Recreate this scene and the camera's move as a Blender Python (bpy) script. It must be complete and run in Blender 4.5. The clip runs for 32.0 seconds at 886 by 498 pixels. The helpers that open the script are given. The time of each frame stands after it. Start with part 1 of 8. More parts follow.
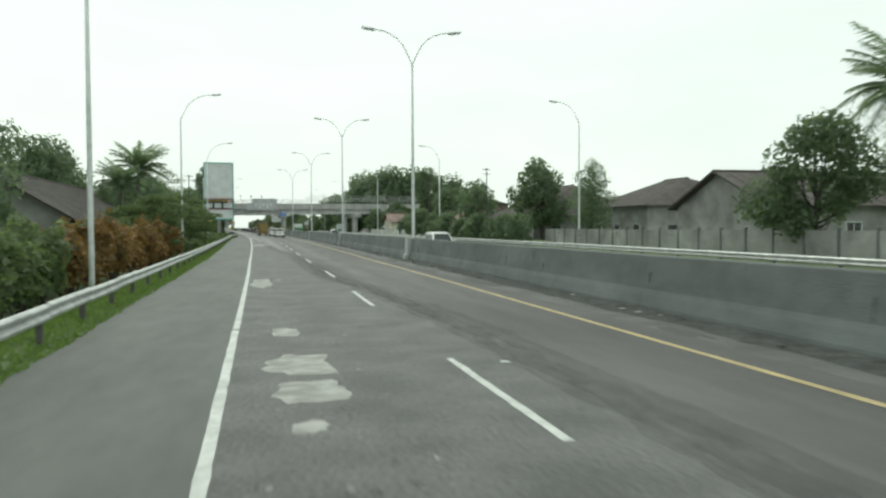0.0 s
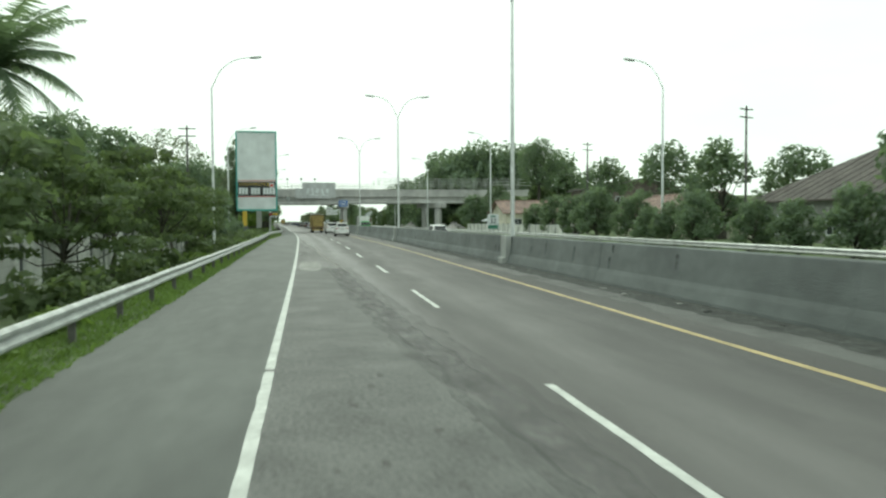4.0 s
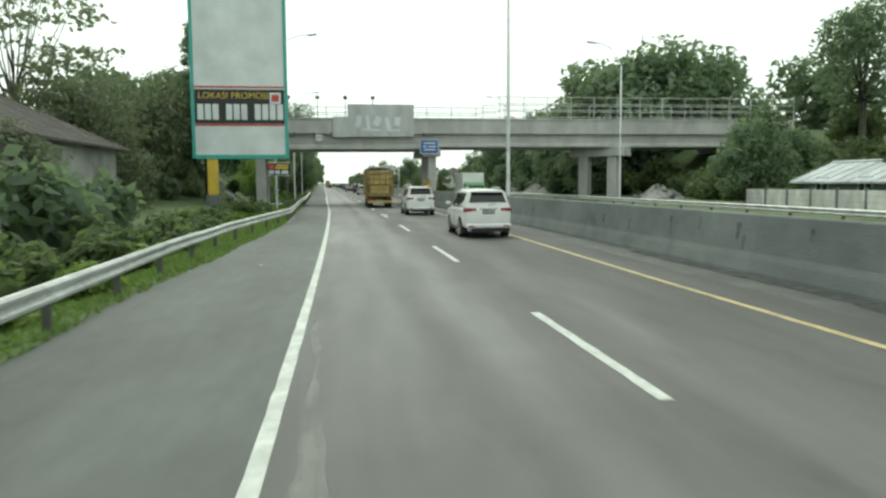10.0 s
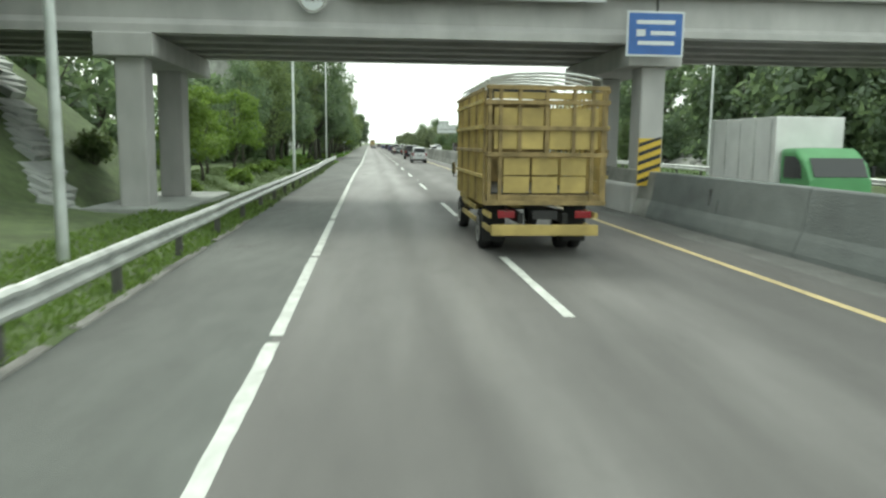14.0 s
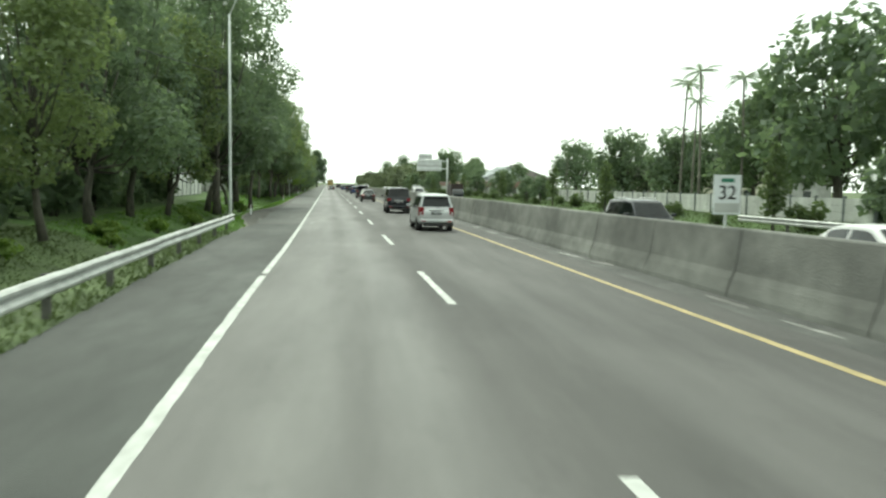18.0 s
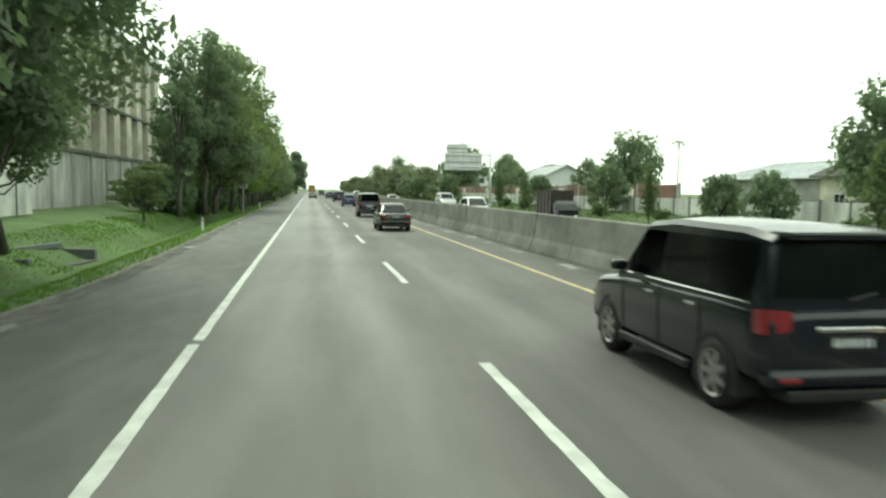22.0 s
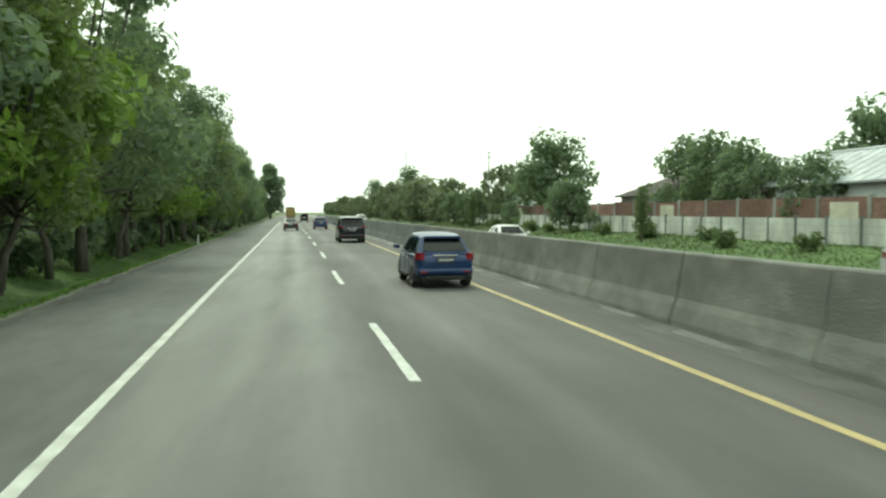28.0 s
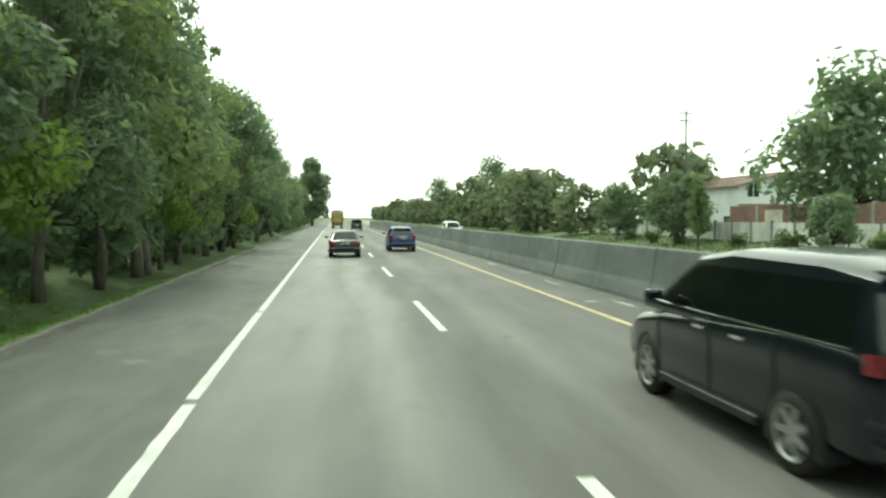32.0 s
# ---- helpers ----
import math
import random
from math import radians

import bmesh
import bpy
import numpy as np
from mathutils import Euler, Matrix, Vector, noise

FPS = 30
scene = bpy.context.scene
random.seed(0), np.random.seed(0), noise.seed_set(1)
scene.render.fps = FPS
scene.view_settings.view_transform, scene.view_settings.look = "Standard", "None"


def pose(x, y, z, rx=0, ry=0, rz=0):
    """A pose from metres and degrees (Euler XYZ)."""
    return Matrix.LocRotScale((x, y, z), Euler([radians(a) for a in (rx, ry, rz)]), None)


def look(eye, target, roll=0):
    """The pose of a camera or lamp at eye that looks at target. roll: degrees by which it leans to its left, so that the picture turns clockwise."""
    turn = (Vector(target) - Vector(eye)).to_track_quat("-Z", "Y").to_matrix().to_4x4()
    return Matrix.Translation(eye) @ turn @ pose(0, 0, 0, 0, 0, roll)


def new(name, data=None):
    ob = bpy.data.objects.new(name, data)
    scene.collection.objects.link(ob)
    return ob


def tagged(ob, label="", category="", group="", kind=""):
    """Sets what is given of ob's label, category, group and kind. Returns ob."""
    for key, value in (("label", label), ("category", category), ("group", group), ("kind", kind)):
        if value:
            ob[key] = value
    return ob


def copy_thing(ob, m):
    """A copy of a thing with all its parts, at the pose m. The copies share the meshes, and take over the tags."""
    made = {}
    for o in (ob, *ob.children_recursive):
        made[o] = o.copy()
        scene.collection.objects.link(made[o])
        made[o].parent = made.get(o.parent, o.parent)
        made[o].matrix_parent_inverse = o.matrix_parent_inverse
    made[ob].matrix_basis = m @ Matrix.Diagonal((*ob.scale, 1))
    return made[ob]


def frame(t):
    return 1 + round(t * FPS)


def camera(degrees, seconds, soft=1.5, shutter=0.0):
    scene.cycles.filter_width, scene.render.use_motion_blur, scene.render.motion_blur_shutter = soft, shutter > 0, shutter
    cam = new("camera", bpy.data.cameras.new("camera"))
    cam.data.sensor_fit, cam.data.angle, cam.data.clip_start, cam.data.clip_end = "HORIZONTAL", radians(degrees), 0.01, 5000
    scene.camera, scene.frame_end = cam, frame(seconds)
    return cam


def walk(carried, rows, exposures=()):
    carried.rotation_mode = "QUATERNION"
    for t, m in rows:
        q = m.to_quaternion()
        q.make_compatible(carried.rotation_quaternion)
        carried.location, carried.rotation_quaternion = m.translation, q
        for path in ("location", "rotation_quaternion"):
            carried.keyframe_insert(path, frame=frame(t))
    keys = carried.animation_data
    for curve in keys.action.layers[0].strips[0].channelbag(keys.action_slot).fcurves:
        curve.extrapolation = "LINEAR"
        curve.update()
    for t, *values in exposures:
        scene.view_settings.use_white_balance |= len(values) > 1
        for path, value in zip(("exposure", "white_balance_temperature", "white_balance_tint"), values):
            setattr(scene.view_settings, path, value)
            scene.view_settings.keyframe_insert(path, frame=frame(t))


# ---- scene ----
cam = camera(60.1, 32.0, soft=2.4, shutter=0.3)
PATH = [
    (0.0, (0.285, -1.583, 2.087), (2.601, 8.140, 1.791), -0.30),
    (0.5, (0.451, 5.680, 2.087), (2.780, 15.391, 1.575), -0.37),
    (1.0, (0.410, 11.846, 2.087), (2.604, 21.595, 1.728), 0.04),
    (1.5, (0.346, 17.761, 2.087), (2.286, 27.568, 1.857), 0.61),
    (2.0, (0.252, 23.722, 2.087), (1.906, 33.582, 1.885), -0.11),
    (2.5, (0.106, 31.618, 2.087), (1.787, 41.472, 1.833), -0.55),
    (3.0, (0.060, 38.351, 2.087), (1.788, 48.197, 1.816), 0.54),
    (3.5, (0.124, 45.524, 2.087), (1.843, 55.371, 1.775), 0.15),
    (4.0, (0.170, 52.024, 2.087), (1.841, 61.877, 1.712), -0.35),
    (4.5, (0.187, 58.172, 2.087), (1.784, 68.033, 1.637), -0.86),
    (5.0, (0.167, 64.289, 2.087), (1.675, 74.161, 1.559), -1.28),
    (5.5, (0.098, 70.701, 2.087), (1.517, 80.581, 1.487), -1.50),
    (6.0, (-0.029, 77.726, 2.087), (1.311, 87.615, 1.431), -1.33),
    (6.5, (-0.219, 84.233, 2.087), (1.086, 94.124, 1.406), -1.07),
    (7.0, (-0.450, 91.012, 2.087), (0.816, 100.905, 1.357), -0.78),
    (7.5, (-0.563, 97.506, 2.087), (0.643, 107.401, 1.290), -0.98),
    (8.0, (-0.579, 103.762, 2.087), (0.526, 113.662, 1.215), -1.26),
    (8.5, (-0.536, 110.167, 2.087), (0.433, 120.081, 1.204), -1.24),
    (9.0, (-0.497, 116.168, 2.087), (0.490, 126.110, 1.654), -0.66),
    (9.5, (-0.511, 122.052, 2.087), (0.518, 131.984, 1.538), -0.31),
    (10.0, (-0.560, 128.106, 2.087), (0.489, 138.013, 1.218), -0.41),
    (10.5, (-0.639, 134.179, 2.087), (0.461, 144.069, 1.091), -0.18),
    (11.0, (-0.681, 140.569, 2.087), (0.498, 150.457, 1.174), 0.21),
    (11.5, (-0.798, 146.607, 2.087), (0.452, 156.496, 1.276), 0.42),
    (12.0, (-0.944, 152.628, 2.087), (0.345, 162.521, 1.413), 0.54),
    (12.5, (-1.054, 158.856, 2.087), (0.144, 168.774, 1.636), 0.83),
    (13.0, (-1.357, 165.238, 2.087), (-0.290, 175.173, 1.699), 0.59),
    (13.5, (-1.479, 171.812, 2.087), (-0.783, 181.772, 1.525), 0.66),
    (14.0, (-1.544, 177.925, 2.087), (-1.082, 187.821, 0.722), 0.61),
    (14.5, (-1.793, 183.845, 2.087), (-1.076, 193.785, 1.260), 1.34),
    (15.0, (-1.988, 189.667, 2.087), (-1.168, 199.614, 1.463), 1.55),
    (15.5, (-2.156, 195.461, 2.087), (-1.329, 205.406, 1.437), 1.45),
    (16.0, (-2.333, 201.298, 2.087), (-1.535, 211.235, 1.297), 1.27),
    (16.5, (-2.561, 207.248, 2.087), (-1.766, 217.174, 1.161), 1.23),
    (17.0, (-2.885, 213.380, 2.087), (-2.001, 223.297, 1.149), 1.51),
    (17.5, (-3.195, 219.637, 2.087), (-2.257, 229.554, 1.208), 1.08),
    (18.0, (-3.424, 225.792, 2.087), (-2.426, 235.707, 1.250), 1.06),
    (18.5, (-3.645, 232.138, 2.087), (-2.563, 242.050, 1.322), 0.61),
    (19.0, (-3.920, 238.342, 2.087), (-2.760, 248.250, 1.388), 0.95),
    (19.5, (-4.197, 243.726, 2.087), (-2.935, 253.624, 1.430), 1.51),
    (20.0, (-4.558, 250.161, 2.087), (-3.194, 260.047, 1.455), 0.50),
    (20.5, (-4.837, 256.548, 2.087), (-3.426, 266.425, 1.425), 0.39),
    (21.0, (-5.003, 262.443, 2.087), (-3.618, 272.320, 1.367), 0.77),
    (21.5, (-5.280, 268.079, 2.087), (-3.987, 277.967, 1.341), 0.74),
    (22.0, (-5.580, 273.936, 2.087), (-4.356, 283.831, 1.326), 0.77),
    (22.5, (-5.890, 279.788, 2.087), (-4.716, 289.687, 1.294), 0.93),
    (23.0, (-5.997, 285.910, 2.087), (-4.793, 295.810, 1.358), 1.76),
    (23.5, (-6.259, 291.809, 2.087), (-4.985, 301.708, 1.458), 1.49),
    (24.0, (-6.511, 298.065, 2.087), (-5.170, 307.959, 1.515), 1.30),
    (24.5, (-6.668, 304.393, 2.087), (-5.283, 314.280, 1.521), 1.01),
    (25.0, (-6.873, 310.673, 2.087), (-5.428, 320.551, 1.515), 0.49),
    (25.5, (-7.124, 316.702, 2.087), (-5.607, 326.567, 1.462), 0.45),
    (26.0, (-7.391, 322.802, 2.087), (-5.818, 332.652, 1.382), 0.34),
    (26.5, (-7.675, 328.907, 2.087), (-6.070, 338.747, 1.315), 0.18),
    (27.0, (-7.976, 334.959, 2.087), (-6.372, 344.798, 1.303), 0.04),
    (27.5, (-8.294, 340.904, 2.087), (-6.734, 350.756, 1.385), -0.06),
    (28.0, (-8.631, 346.691, 2.087), (-7.166, 356.571, 1.603), -0.08),
    (28.5, (-8.942, 352.280, 2.087), (-7.583, 362.178, 1.660), -0.33),
    (29.0, (-9.370, 357.610, 2.087), (-8.182, 367.521, 1.486), -0.78),
    (29.5, (-9.740, 363.721, 2.087), (-8.805, 373.649, 1.346), -1.03),
    (30.0, (-10.029, 369.925, 2.087), (-9.256, 379.863, 1.287), -0.66),
    (30.5, (-10.342, 376.299, 2.087), (-9.537, 386.244, 1.409), -0.53),
    (31.0, (-10.685, 382.205, 2.087), (-9.831, 392.151, 1.510), -0.73),
    (31.5, (-11.120, 387.951, 2.087), (-10.205, 397.897, 1.602), -0.51),
    (32.0, (-11.426, 394.080, 2.087), (-10.517, 404.029, 1.671), -0.02),
]
walk(cam, [(t, look(eye, target, roll)) for t, eye, target, roll in PATH],
     [(0, -0.14, 6430, -1), (1, -0.2, 6400, 2), (2, -0.08, 6470, -6), (3, 0.02, 6440, -7), (5, 0.08, 6460, -6), (7, 0.15, 6510, -4), (10, 0.12, 6480, -3), (11, 0.31, 6470, -2), (13, 0.61, 6430, -1), (16, 0.6, 6540, -1), (18, 0.49, 6600, -5), (20, 0.64, 6780, -8), (22, 0.51, 6790, -10), (24, 0.08, 6780, -13), (26, 0.26, 6780, -12), (28, 0.38, 6800, -12), (29, 0.4, 6810, -12), (30, 0.57, 6820, -11), (32, 0.73, 6830, -12)])

# ---- the road's plan ----
BEND, BEND_AT, BEND_LONG = 0.05037, 137.94, 54.56
BARRIER_U, BARRIER_H = 9.05, 1.34

# ---- world, sun, exposure ----
world = bpy.data.worlds.new("overcast_sky")
scene.world = world
world.use_nodes = True
wn, wl = world.node_tree.nodes, world.node_tree.links
wn.clear()
w_out = wn.new("ShaderNodeOutputWorld")
w_bg = wn.new("ShaderNodeBackground")
w_sky = wn.new("ShaderNodeTexSky")
w_sky.sky_type = "NISHITA"
w_sky.sun_disc = False
SUN_ELEV, SUN_AZ = radians(52), radians(-14)   # ahead of the walk, a little to its left
w_sky.sun_elevation, w_sky.sun_rotation = SUN_ELEV, SUN_AZ
w_sky.air_density, w_sky.dust_density, w_sky.ozone_density = 1.0, 4.0, 1.0
w_coord = wn.new("ShaderNodeTexCoord")
w_noise = wn.new("ShaderNodeTexNoise")
w_noise.inputs["Scale"].default_value = 2.6
w_noise.inputs["Detail"].default_value = 5
w_map = wn.new("ShaderNodeMapping")
w_map.inputs["Scale"].default_value = (1, 1, 3.5)
w_ramp = wn.new("ShaderNodeValToRGB")
w_ramp.color_ramp.elements[0].position, w_ramp.color_ramp.elements[0].color = 0.25, (9.6, 10.1, 9.8, 1)
w_ramp.color_ramp.elements[1].position, w_ramp.color_ramp.elements[1].color = 0.6, (10.8, 11.2, 10.7, 1)
w_mix = wn.new("ShaderNodeMixRGB")
w_mix.inputs[0].default_value = 0.9
wl.new(w_coord.outputs["Generated"], w_map.inputs[0])
wl.new(w_map.outputs[0], w_noise.inputs["Vector"])
wl.new(w_noise.outputs[0], w_ramp.inputs[0])
wl.new(w_sky.outputs[0], w_mix.inputs[1])
wl.new(w_ramp.outputs[0], w_mix.inputs[2])
wl.new(w_mix.outputs[0], w_bg.inputs[0])
w_bg.inputs[1].default_value = 0.11
wl.new(w_bg.outputs[0], w_out.inputs[0])

sun_data = bpy.data.lights.new("sun", "SUN")
sun_data.energy, sun_data.angle, sun_data.color = 1.1, radians(16), (1.0, 0.97, 0.9)
sun = new("sun", sun_data)
sun_way = Vector((math.sin(SUN_AZ) * math.cos(SUN_ELEV), math.cos(SUN_AZ) * math.cos(SUN_ELEV), math.sin(SUN_ELEV)))
sun.matrix_world = look(sun_way * 100, (0, 0, 0))

# ---- materials ----


def material(name, base, rough=0.8, vary=0.15, scale=6.0, bump=0.0, bump_scale=60.0, metal=0.0, second=None,
             stain=0.0, stain_scale=0.6, spec=0.5, per_object=0.0, per_island=0.0, stretch=(1, 1, 1), coat=0.0, tracks=None, blotch=0.0):
    """A procedural surface: base colour varied at two scales, stains, grain, fine relief."""
    m = bpy.data.materials.new(name)
    m.use_nodes = True
    n, l = m.node_tree.nodes, m.node_tree.links
    b = n["Principled BSDF"]
    b.inputs["Roughness"].default_value = rough
    b.inputs["Metallic"].default_value = metal
    b.inputs["Specular IOR Level"].default_value = spec
    b.inputs["Coat Weight"].default_value = coat
    co = n.new("ShaderNodeTexCoord")
    mp = n.new("ShaderNodeMapping")
    mp.inputs["Scale"].default_value = stretch
    geo = n.new("ShaderNodeNewGeometry")
    l.new(geo.outputs["Position"], mp.inputs[0])
    fine = n.new("ShaderNodeTexNoise")
    fine.inputs["Scale"].default_value, fine.inputs["Detail"].default_value = scale, 6
    l.new(mp.outputs[0], fine.inputs["Vector"])
    second = second or tuple(c * (1 - vary) for c in base)
    first = tuple(min(1, c * (1 + vary)) for c in base)
    ramp = n.new("ShaderNodeValToRGB")
    e = ramp.color_ramp.elements
    e[0].position, e[0].color = 0.33, (*second, 1)
    e[1].position, e[1].color = 0.67, (*first, 1)
    l.new(fine.outputs[0], ramp.inputs[0])
    col = ramp.outputs[0]
    if stain:
        big = n.new("ShaderNodeTexNoise")
        big.inputs["Scale"].default_value, big.inputs["Detail"].default_value = stain_scale, 4
        l.new(mp.outputs[0], big.inputs["Vector"])
        r2 = n.new("ShaderNodeMapRange")
        r2.inputs[1].default_value, r2.inputs[2].default_value = 0.35, 0.65
        r2.inputs[3].default_value, r2.inputs[4].default_value = 1 - stain, 1 + stain * 0.5
        l.new(big.outputs[0], r2.inputs[0])
        mul = n.new("ShaderNodeMixRGB")
        mul.blend_type = "MULTIPLY"
        mul.inputs[0].default_value = 1
        l.new(col, mul.inputs[1])
        l.new(r2.outputs[0], mul.inputs[2])
        col = mul.outputs[0]
    if tracks:
        uv = n.new("ShaderNodeUVMap")
        uv.uv_map = "road"
        sx = n.new("ShaderNodeSeparateXYZ")
        l.new(uv.outputs[0], sx.inputs[0])
        sway = n.new("ShaderNodeTexNoise")
        sway.inputs["Scale"].default_value, sway.inputs["Detail"].default_value = 0.7, 5
        l.new(mp.outputs[0], sway.inputs["Vector"])
        shift = n.new("ShaderNodeMath")
        shift.operation = "MULTIPLY_ADD"
        shift.inputs[1].default_value = 0.045
        l.new(sway.outputs[0], shift.inputs[0])
        l.new(sx.outputs[0], shift.inputs[2])
        # tone ramp: wheel wear, with the outer lane's vignetting put in
        wear = n.new("ShaderNodeValToRGB")
        we = wear.color_ramp.elements
        wear.color_ramp.interpolation = "B_SPLINE"
        while len(we) < len(tracks):
            we.new(0.5)
        for k, (u, tone) in enumerate(tracks):
            we[k].position = (u + 3) / 26 + 0.0225
            we[k].color = (tone, tone, tone, 1)
        l.new(shift.outputs[0], wear.inputs[0])
        mul3 = n.new("ShaderNodeMixRGB")
        mul3.blend_type = "MULTIPLY"
        mul3.inputs[0].default_value = 1
        l.new(col, mul3.inputs[1])
        l.new(wear.outputs[0], mul3.inputs[2])
        col = mul3.outputs[0]
        gloss = n.new("ShaderNodeMapRange")
        gloss.inputs[1].default_value, gloss.inputs[2].default_value = 0.7, 1.15
        gloss.inputs[3].default_value, gloss.inputs[4].default_value = rough + 0.3, rough - 0.04
        l.new(wear.outputs[0], gloss.inputs[0])
        l.new(gloss.outputs[0], b.inputs["Roughness"])
    if blotch:
        for size, least, most, low, high in ((0.22, 1 - blotch, 1 + 0.5 * blotch, 0.36, 0.6), (1.7, 1 - 0.7 * blotch, 1.0, 0.3, 0.42)):
            bl = n.new("ShaderNodeTexNoise")
            bl.inputs["Scale"].default_value, bl.inputs["Detail"].default_value, bl.inputs["Roughness"].default_value = size, 8, 0.62
            bm_ = n.new("ShaderNodeMapping")
            bm_.inputs["Scale"].default_value = (1, 0.45, 1)
            l.new(geo.outputs["Position"], bm_.inputs[0])
            l.new(bm_.outputs[0], bl.inputs["Vector"])
            br = n.new("ShaderNodeMapRange")
            for slot, value in zip((1, 2, 3, 4), (low, high, least, most)):
                br.inputs[slot].default_value = value
            l.new(bl.outputs[0], br.inputs[0])
            mb = n.new("ShaderNodeMixRGB")
            mb.blend_type = "MULTIPLY"
            mb.inputs[0].default_value = 1
            l.new(col, mb.inputs[1])
            l.new(br.outputs[0], mb.inputs[2])
            col = mb.outputs[0]
    for amount, source in ((per_object, "object"), (per_island, "island")):
        if not amount:
            continue
        info = n.new("ShaderNodeObjectInfo")
        r3 = n.new("ShaderNodeMapRange")
        r3.inputs[3].default_value, r3.inputs[4].default_value = 1 - amount, 1 + amount
        l.new(info.outputs["Random"] if source == "object" else geo.outputs["Random Per Island"], r3.inputs[0])
        mul2 = n.new("ShaderNodeMixRGB")
        mul2.blend_type = "MULTIPLY"
        mul2.inputs[0].default_value = 1
        l.new(col, mul2.inputs[1])
        l.new(r3.outputs[0], mul2.inputs[2])
        col = mul2.outputs[0]
    l.new(col, b.inputs["Base Color"])
    if bump:
        grain = n.new("ShaderNodeTexNoise")
        grain.inputs["Scale"].default_value, grain.inputs["Detail"].default_value = bump_scale, 4
        l.new(mp.outputs[0], grain.inputs["Vector"])
        bp = n.new("ShaderNodeBump")
        bp.inputs["Strength"].default_value, bp.inputs["Distance"].default_value = bump, 0.02
        l.new(grain.outputs[0], bp.inputs["Height"])
        l.new(bp.outputs[0], b.inputs["Normal"])
    return m


def leafy(name, light, dark, soft=0.35):
    """Leaves: two greens by clump, a little light let through."""
    m = material(name, light, 0.55, 0.25, 0.9, second=dark, per_island=0.35, per_object=0.22, spec=0.2)
    n, l = m.node_tree.nodes, m.node_tree.links
    b = n["Principled BSDF"]
    tr = n.new("ShaderNodeBsdfTranslucent")
    tr.inputs[0].default_value = (light[0] * 1.35, light[1] * 1.42, light[2] * 0.95, 1)
    mx = n.new("ShaderNodeMixShader")
    mx.inputs[0].default_value = soft
    l.new(b.outputs[0], mx.inputs[1])
    l.new(tr.outputs[0], mx.inputs[2])
    l.new(mx.outputs[0], n["Material Output"].inputs[0])
    return m


# Wheel tracks across the road; tones past 4.5 put lens vignetting into the asphalt.
TRACKS_VIGNETTE = ((-3, 0.88), (-0.6, 0.9), (0.3, 0.95), (1.05, 1.2), (1.8, 0.74), (2.4, 1.14), (3.2, 0.68), (3.8, 0.66), (4.2, 0.68), (4.75, 0.86), (5.4, 0.65), (6.2, 0.72), (7.3, 0.62), (8.3, 0.6), (11.5, 0.85), (13.5, 0.98), (17, 0.95), (21, 0.85))
M_ASPHALT = material("asphalt", (0.15, 0.147, 0.141), 0.44, 0.16, 1.6, 0.5, 240, stain=0.2, stain_scale=0.35, stretch=(1, 0.12, 1), tracks=TRACKS_VIGNETTE, blotch=0.2)
M_ASPHALT_OLD = material("worn_asphalt", (0.105, 0.108, 0.102), 0.65, 0.38, 16, 0.9, 50, stain=0.32, stain_scale=0.9)
M_SHOULDER = material("shoulder_asphalt", (0.108, 0.116, 0.108), 0.7, 0.12, 3, 0.5, 240, stain=0.18, stain_scale=0.5, stretch=(1, 0.3, 1))
M_SHOULDER_DARK = material("dark_shoulder_asphalt", (0.084, 0.09, 0.084), 0.75, 0.14, 2.6, 0.6, 200, stain=0.26, stain_scale=0.6, stretch=(1, 0.3, 1), blotch=0.2)
M_SHOULDER_GREY = material("grey_shoulder_asphalt", (0.102, 0.107, 0.099), 0.7, 0.14, 2.6, 0.6, 200, stain=0.22, stain_scale=0.6, stretch=(1, 0.3, 1), blotch=0.2)
M_CHIP = material("broken_asphalt", (0.08, 0.08, 0.076), 0.85, 0.3, 20)
M_PATCH = material("cement_patch", (0.34, 0.34, 0.32), 0.85, 0.25, 3, 0.7, 50, stain=0.2, stain_scale=2.0)
M_WHITE_LINE = material("white_road_paint", (0.53, 0.55, 0.52), 0.6, 0.12, 10, 0.2, 150, stain=0.18, stain_scale=2.2)
M_YELLOW_LINE = material("yellow_road_paint", (0.46, 0.37, 0.18), 0.6, 0.15, 10, 0.2, 150, stain=0.2, stain_scale=1.5)
M_GRASS = material("verge_grass", (0.098, 0.138, 0.052), 0.9, 0.2, 3.0, 0.8, 30, second=(0.078, 0.11, 0.046), stain=0.25, stain_scale=0.35)
# Lawn darker than its blades: the bank's shade is put into the colour.
M_LAWN = material("lawn_shade_toned", (0.074, 0.13, 0.03), 0.9, 0.2, 3.0, 0.8, 30, second=(0.056, 0.1, 0.026), stain=0.3, stain_scale=0.3)
M_DUSTY_EDGE = material("dusty_shoulder_edge", (0.104, 0.102, 0.09), 0.95, 0.35, 5.0, 1.0, 25, stain=0.35, stain_scale=0.8)
M_DEBRIS = material("dirt_and_debris", (0.06, 0.064, 0.06), 0.95, 0.5, 9, 1.0, 22, stain=0.4, stain_scale=2.2)
M_SOIL = material("bare_soil", (0.185, 0.178, 0.155), 0.95, 0.3, 4.0, 1.0, 25, stain=0.25, stain_scale=0.9)
M_CONCRETE = material("barrier_concrete", (0.2, 0.204, 0.188), 0.85, 0.16, 2.4, 0.6, 30, stain=0.3, stain_scale=0.55, stretch=(1, 0.7, 1), per_object=0.1)
M_CONCRETE_DARK = material("stained_concrete", (0.142, 0.158, 0.155), 0.85, 0.12, 2.2, 0.6, 30, stain=0.2, stain_scale=0.5, stretch=(1, 0.6, 1), per_object=0.07)
